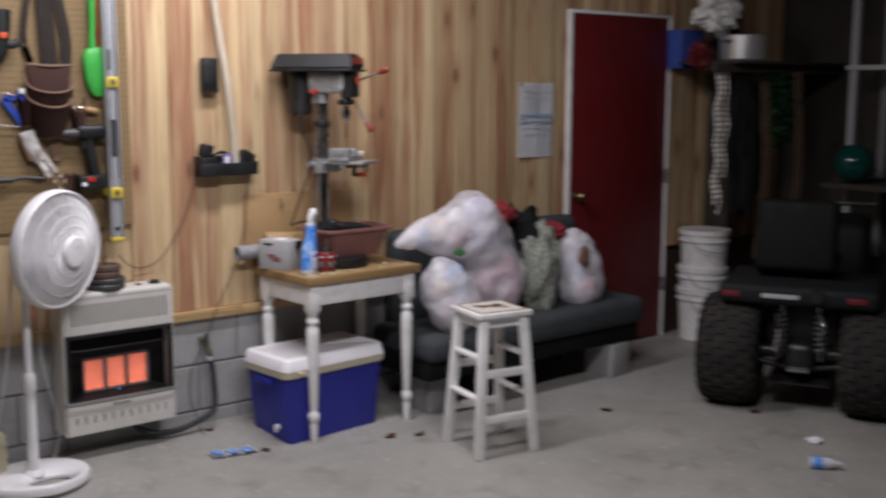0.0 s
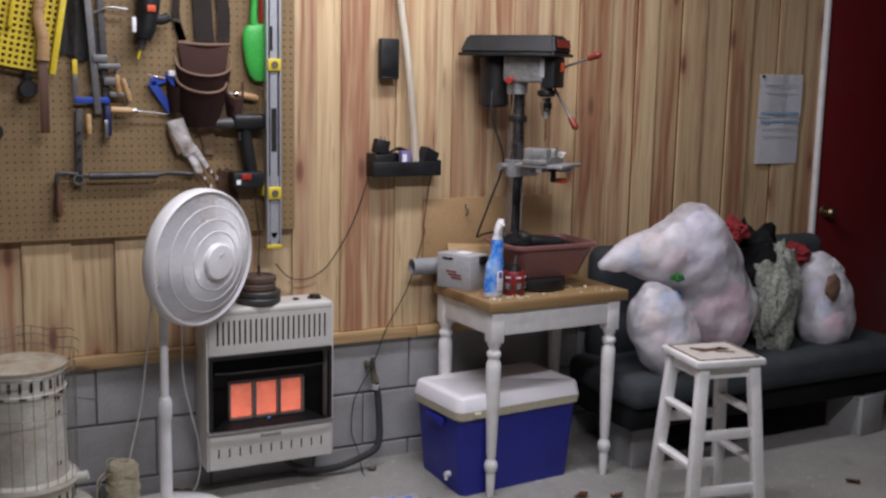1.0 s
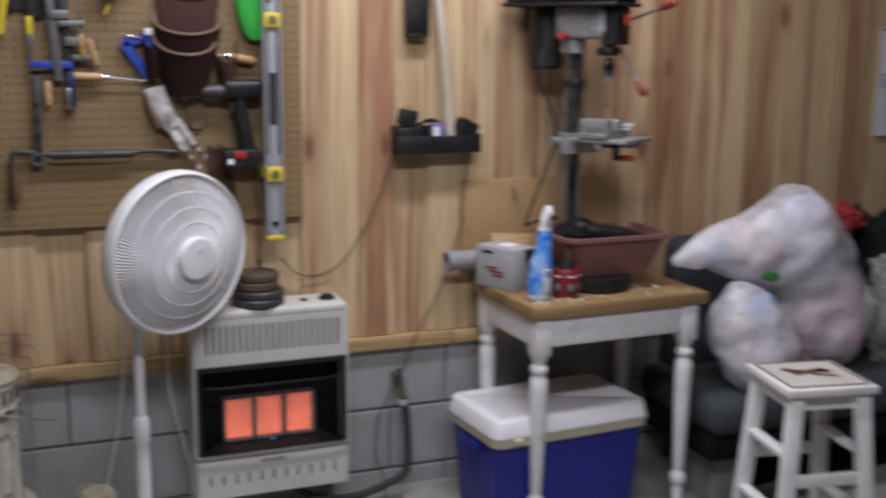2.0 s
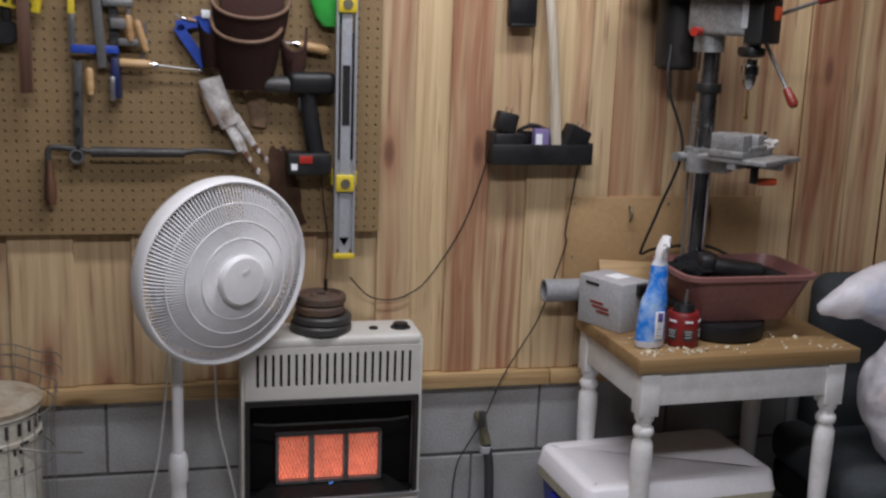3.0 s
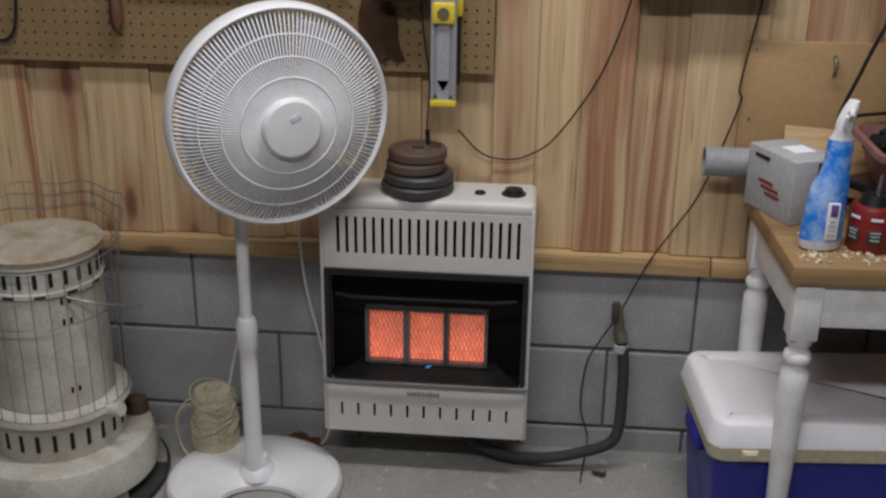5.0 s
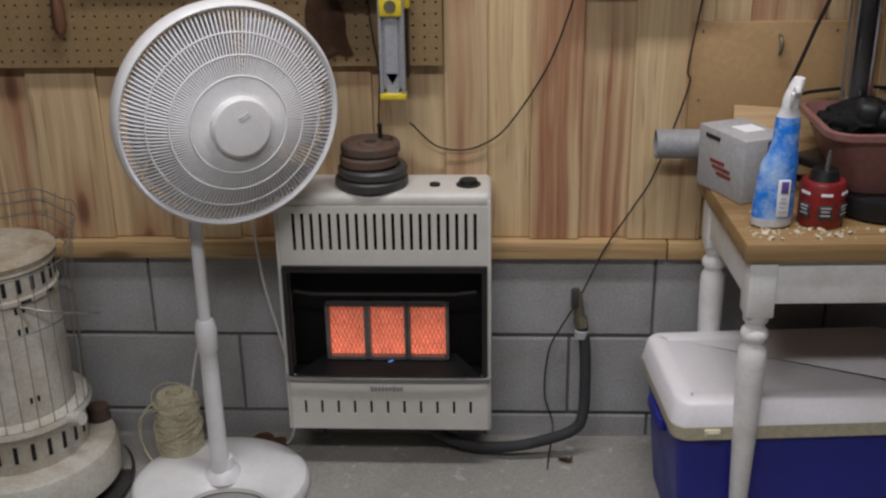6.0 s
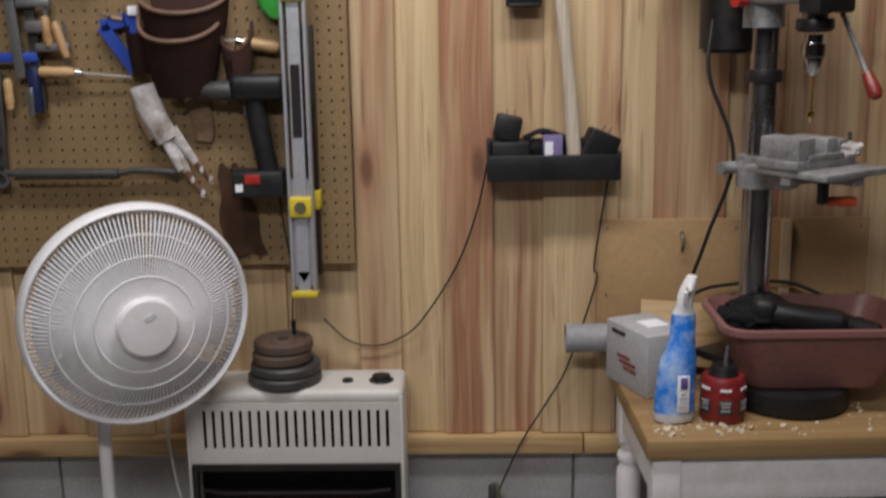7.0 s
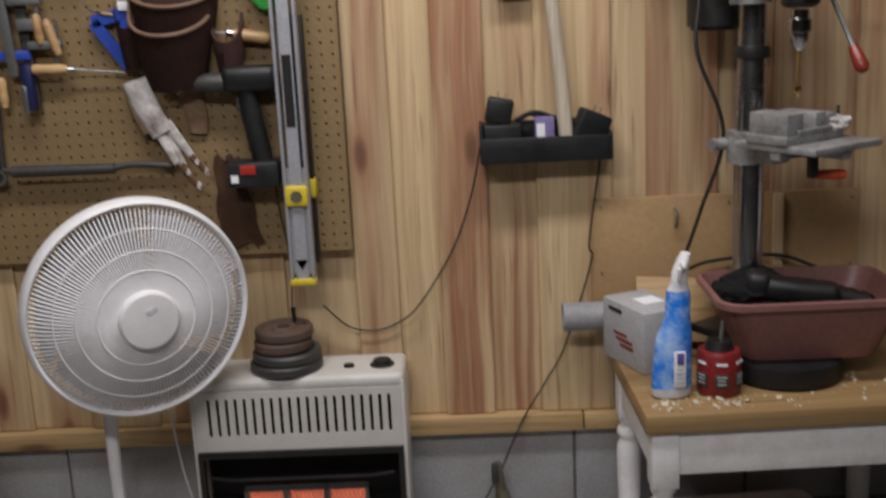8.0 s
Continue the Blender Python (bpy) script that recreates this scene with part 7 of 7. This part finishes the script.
def build_hangings():
    b = thing("blue_bin", (4.31, -0.05, 1.73), "blue plastic bin fixed to the wall by the door", "bin")
    part("shell", taper(bmesh.new(), (4.215, 4.42, -0.10, 0.0), (4.205, 4.43, -0.12, 0.0), 1.73, 1.965, 0.008), mat("bin_blue", (0.05, 0.10, 0.42), rough=0.5), b)
    # rack timber coloured near-black to carry the corner's shade
    r = thing("wall_rack", (4.75, -0.3, 1.72), "timber rack holding hung clutter, coloured dark for the shade", "rack")
    part("upright", span(4.62, 4.68, -0.2, -0.02, 0.0, 3.58, 0.004), SHADE_DARK, r)
    part("rail", span(4.06, 5.4, -0.50, -0.46, 1.70, 1.75, 0.003), SHADE_DARK, r)
    part("bracket", span(4.63, 4.67, -0.46, -0.2, 1.70, 1.74, 0.003), SHADE_DARK, r)
    part("bracket", span(5.25, 5.29, -0.46, 0.05, 1.70, 1.74, 0.003), SHADE_DARK, r)
    part("shelf_board", span(4.2, 5.4, -0.56, -0.1, 1.752, 1.77, 0.003), SHADE_DARK, r)
    p = thing("cooking_pot", (4.42, -0.42, 1.77), "shiny steel cooking pot on the rack", "pot")
    part("bowl", lathe(bmesh.new(), (4.42, -0.42, 1.771), [(0, 0), (0.13, 0), (0.14, 0.012), (0.143, 0.15), (0.152, 0.156), (0.138, 0.156), (0.136, 0.02), (0, 0.018)], 40), POT, p)
    part("handle", tube(bmesh.new(), curve([(4.28, -0.43, 1.89), (4.25, -0.45, 1.89), (4.25, -0.40, 1.89), (4.28, -0.39, 1.89)], 5), 0.006, 8), CHROME, p)
    plastic = thing("plastic_bag", (4.34, -0.40, 1.93), "clear crumpled plastic bag stuffed on the rack", "plastic bag")
    bm = bmesh.new()
    blob(bm, (4.30, -0.30, 2.07), (0.17, 0.12, 0.13), 0.4, 1.8, 4, 3.0, crease=0.3)
    part("film", bm, BUCKET_WHITE, plastic)
    cloth("red_bag", "dark red cloth bag hanging by the rack", "bag", (4.16, -0.30, 1.80), (0.10, 0.06, 0.08), DOOR_RED, 2.2)
    n = 0
    for x, z0, z1 in ((4.10, 0.90, 1.70), (4.125, 0.95, 1.70), (4.15, 0.86, 1.70), (4.20, 1.05, 1.70)):
        c = thing("bead_chain", (x, -0.48, z0), "pale chain of beads hanging from the rack", "chain", "hanging chains")
        bm = bmesh.new()
        k = 0
        z = z1
        while z > z0:
            bmesh.ops.create_icosphere(bm, subdivisions=1, radius=0.012, matrix=Matrix.Translation((x + 0.008 * math.sin(k * 0.5 + n), -0.48 + 0.008 * math.cos(k * 0.9), z)) @ Matrix.Diagonal((0.8, 0.8, 1.5, 1)))
            z -= 0.031
            k += 1
        part("bead_string", bm, BEAD, c, "", "stuff")
        n += 1
    d = thing("dark_coat", (4.45, -0.42, 0.7), "long black coat hanging in the corner", "coat")
    bm = bmesh.new()
    blob(bm, (4.46, -0.43, 1.25), (0.14, 0.09, 0.46), 0.3, 1.4, 4, 8.0, crease=0.15)
    part("cloth", bm, FABRIC_DARK, d)
    v = thing("trailing_vine", (4.72, -0.45, 1.25), "dark green artificial vine trailing from the rack", "vine")
    rnd = random.Random(7)
    bm, st = bmesh.new(), bmesh.new()
    for s in range(6):
        pts = curve([(4.58 + 0.05 * s, -0.47, 1.72), (4.60 + 0.05 * s, -0.50 + rnd.uniform(-0.05, 0.05), 1.52), (4.64 + 0.05 * s, -0.48, 1.32 + rnd.uniform(-0.15, 0.05))], 8)
        tube(st, pts, 0.003, 5)
        for q in pts:
            for _ in range(3):
                a = rnd.uniform(0, 6.28)
                c = q + Vector((math.cos(a) * 0.03, math.sin(a) * 0.03, rnd.uniform(-0.02, 0.02)))
                mm = Matrix.Translation(c) @ Euler((rnd.uniform(-1, 1), rnd.uniform(-1, 1), a)).to_matrix().to_4x4()
                e = [bm.verts.new(mm @ Vector(u)) for u in ((-0.024, 0, 0), (-0.004, -0.014, 0.004), (0.028, 0, -0.004), (-0.004, 0.014, 0.004))]
                bm.faces.new(e)
    part("leaves", bm, VINE, v, "", "stuff")
    part("stems", st, VINE, v)
    for x, y, z0, z1 in ((4.80, -0.55, 0.5, 1.68), (4.52, -0.50, 0.55, 1.62)):
        t = thing("hanging_strap", (x, y, z0), "pair of dull leather straps hanging from the rack", "strap")
        for o in (0, 0.05):
            part("strap", tube(bmesh.new(), curve([(x + o, y, z1 + 0.03), (x + o + 0.02, y - 0.02, (z0 + z1) / 2), (x + o - 0.01, y, z0)], 6), 0.012, 8, 0.3), LEATHER_EDGE, t)
    f = thing("metal_shelving", (5.25, -0.8, 0), "pale painted metal shelving frame against the dark wall", "shelving")
    for y in (-0.82, -1.5):
        part("upright", span(5.0, 5.035, y - 0.018, y + 0.018, 0.0, 2.5, 0.002), GREY_BOX, f)
        part("upright", span(5.38, 5.415, y - 0.018, y + 0.018, 0.0, 2.5, 0.002), GREY_BOX, f)
    for z in (0.3, 1.0, 1.72, 2.3):
        part("deck", span(4.77 if z == 1.0 else 4.99, 5.42, -1.54, -0.78, z, z + 0.03, 0.002), GREY_BOX if z > 1.5 else SHADE_DARK, f)
    j = thing("glass_float", (4.89, -0.93, 1.03), "dark green glass ball glinting on a shelf", "ball")
    m, t, pr = nodes_of("dark_green_glass")
    pr.inputs["Base Color"].default_value = (0.003, 0.05, 0.042, 1)
    pr.inputs["Roughness"].default_value = 0.08
    bm = bmesh.new()
    bmesh.ops.create_uvsphere(bm, u_segments=32, v_segments=20, radius=0.12, matrix=Matrix.Translation((4.89, -0.93, 1.151)))
    part("ball", bm, m, j)
    for k, (x, y, w, h) in enumerate(((5.2, -1.3, 0.3, 0.3), (5.2, -1.1, 0.28, 0.22), (5.2, -1.35, 0.3, 0.35))):
        z = (0.33, 0.33, 1.75)[k]
        o = thing("storage_box", (x, y - 0.0, z), "storage box on the shelving, coloured dark for the shade", "box")
        part("carton", box(bmesh.new(), (x, y + (0.03 if k == 1 else -0.03), z + h / 2 + 0.001), (0.3, 0.17, h), 0.004), SHADE_DARK, o)
        part("lid", box(bmesh.new(), (x, y + (0.03 if k == 1 else -0.03), z + h + 0.008), (0.31, 0.175, 0.014), 0.003), BLACK, o)


build_hangings()


# ---- litter on the floor ----
def build_litter():
    rnd = random.Random(3)
    for x, y, s in ((2.697, -0.936, 0.035), (3.249, -1.419, 0.03), (1.597, -0.60, 0.03), (1.72, -0.66, 0.028), (0.93, -0.11, 0.022), (0.16, -0.045, 0.04), (0.20, -0.06, 0.035)):
        bm = bmesh.new()
        n = 9
        ringv = [bm.verts.new((x + s * math.cos(6.283 * k / n) * rnd.uniform(0.6, 1.2), y + s * 0.8 * math.sin(6.283 * k / n) * rnd.uniform(0.6, 1.2), ground(x, y) + rnd.uniform(0.002, 0.018))) for k in range(n)]
        c = bm.verts.new((x, y, ground(x, y) + 0.003))
        for k in range(n):
            bm.faces.new([ringv[k], ringv[(k + 1) % n], c])
        bmesh.ops.solidify(bm, geom=bm.faces[:], thickness=0.0015)
        tagged(part("dry_leaf", bm, LEAF), "curled dry brown leaf on the concrete floor", "leaf", "leaves on the floor")
    b = thing("small_bottle", (2.79, -2.1, 0), "small clear plastic bottle with a blue label lying down", "bottle")
    q = Matrix.Translation((2.75, -2.05, 0.026)) @ Matrix.Rotation(radians(-50), 4, "Z") @ Matrix.Rotation(radians(90), 4, "Y")
    part("body", lathe(bmesh.new(), None, [(0, 0), (0.024, 0.002), (0.025, 0.05), (0.022, 0.09), (0.010, 0.11), (0.010, 0.13), (0, 0.131)], 20, q), CLEAR_WHITE, b)
    part("label", lathe(bmesh.new(), None, [(0.0255, 0.01), (0.0258, 0.012), (0.0258, 0.05), (0.0252, 0.052)], 20, q), SKY_BLUE, b)
    bm = bmesh.new()
    blob(bm, (3.07, -1.87, 0.012), (0.045, 0.03, 0.012), 0.5, 2.0, 3, 2.0, crease=0.3)
    tagged(part("paper_scrap", bm, PAPER), "crumpled scrap of pale paper on the floor", "paper")
    w = thing("blue_wrapper", (0.89, -0.35, 0), "flat pale blue plastic wrapper on the floor", "wrapper")
    bm = bmesh.new()
    rows = [[bm.verts.new((0.80 + 0.2 * i / 8, -0.40 + 0.09 * j / 4 - 0.03 * i / 8, ground(0.9, -0.36) + 0.006 + 0.004 * math.sin(i * 2.1 + j))) for i in range(9)] for j in range(5)]
    for a, c in zip(rows, rows[1:]):
        for i in range(8):
            bm.faces.new([a[i], a[i + 1], c[i + 1], c[i]])
    bmesh.ops.solidify(bm, geom=bm.faces[:], thickness=0.001)
    part("film", bm, CLEAR_WHITE, w)
    bm = bmesh.new()
    for k in range(3):
        box(bm, (0.835 + 0.06 * k, -0.365 - 0.02 * k, ground(0.9, -0.36) + 0.013), (0.035, 0.05, 0.003), rz=10)
    part("print", bm, SKY_BLUE, w)


build_litter()


# ---- pieces of the wall ----
def add_piece(name, me, at):
    o = new(name, me)
    o.location = at
    o.parent = WALL
    return o


def build_boards():
    """Upright pine boards, every other one set proud over its neighbours."""
    edges = [-2.70, -2.50, -2.28, -2.08, -1.86, -1.66, -1.45, -1.25, -1.04, -0.84, -0.66, -0.47, -0.33, -0.17, -0.02, 0.14, 0.30, 0.47, 0.64, 0.735, 0.838, 0.951, 1.068, 1.235, 1.318, 1.475, 1.60, 1.783, 1.918, 2.08, 2.222, 2.335, 2.468, 2.61, 2.752, 2.882, 3.045, 3.205, DOOR_L - 0.022]
    right = [DOOR_R + 0.022, 4.40, 4.55, 4.72, 4.88, 5.05, 5.22, 5.45]
    for n, (a, b) in enumerate(list(zip(edges, edges[1:])) + list(zip(right, right[1:]))):
        proud = n % 2 == 0
        w = b - a - (-0.004 if b < 1.9 else 0.0 if b < 2.2 else 0.003)
        y0 = 0.0 if proud else 0.0125
        if not proud:
            w += 0.014 if b < 1.9 else 0.004
        if abs(b - (DOOR_L - 0.022)) < 1e-6 or abs(a - (DOOR_R + 0.022)) < 1e-6:
            w = b - a - 0.004
        bm = span(-w / 2, w / 2, 0, 0.0115 if proud else 0.024, 0, 3.0, 0.003)
        for v in bm.verts:
            v.co.y -= 0.001 * (1 + math.sin(v.co.z * 1.3 + n)) if proud else 0.0
        me = bpy.data.meshes.new("board")
        bm.to_mesh(me)
        bm.free()
        me.materials.append(PINE)
        add_piece("board", me, ((a + b) / 2, y0, 0.589))
    a, b = DOOR_L - 0.02, DOOR_R + 0.02
    for k in range(6):
        x0, x1 = a + (b - a) * k / 6, a + (b - a) * (k + 1) / 6
        bm = span(-(x1 - x0) / 2 + 0.001, (x1 - x0) / 2 - 0.001, 0, 0.03, 0, 1.53, 0.002)
        me = bpy.data.meshes.new("board")
        bm.to_mesh(me)
        bm.free()
        me.materials.append(PINE)
        add_piece("board", me, ((x0 + x1) / 2, 0.002 if k % 2 else 0.017, DOOR_H + 0.024))


def build_blocks():
    length, joint = 0.4135, 0.006
    bm = span(-length / 2 + joint / 2, length / 2 - joint / 2, 0, 0.047, 0.0, 0.208, 0.004)
    me = bpy.data.meshes.new("block")
    bm.to_mesh(me)
    bm.free()
    me.materials.append(BLOCK)
    rnd = random.Random(5)
    for z, first in ((0.334, -0.10), (0.116, 0.111), (-0.102, -0.10)):
        x = first + length / 2 - length * 7
        while x < 3.30 - length / 2:
            if x > -2.7 + length / 2:
                add_piece("block", me, (x, 0.002 + rnd.uniform(0, 0.0025), z))
            x += length


# added sheet behind the boards; its dark colour gives the gaps their shade
part("backing_felt", boxes(((0.315, 0.0435, 2.09), (6.03, 0.005, 3.0)), ((4.85, 0.0435, 1.8), (1.19, 0.005, 3.59))), SEAM_SHADE, WALL, "added dark sheet behind the boards, for shade in the seams")
part("mortar_bed", span(-2.7, DOOR_L - 0.026, 0.0115, 0.0495, 0.0, 0.544), MORTAR, WALL, "grey mortar in the block joints")
build_blocks()
build_boards()
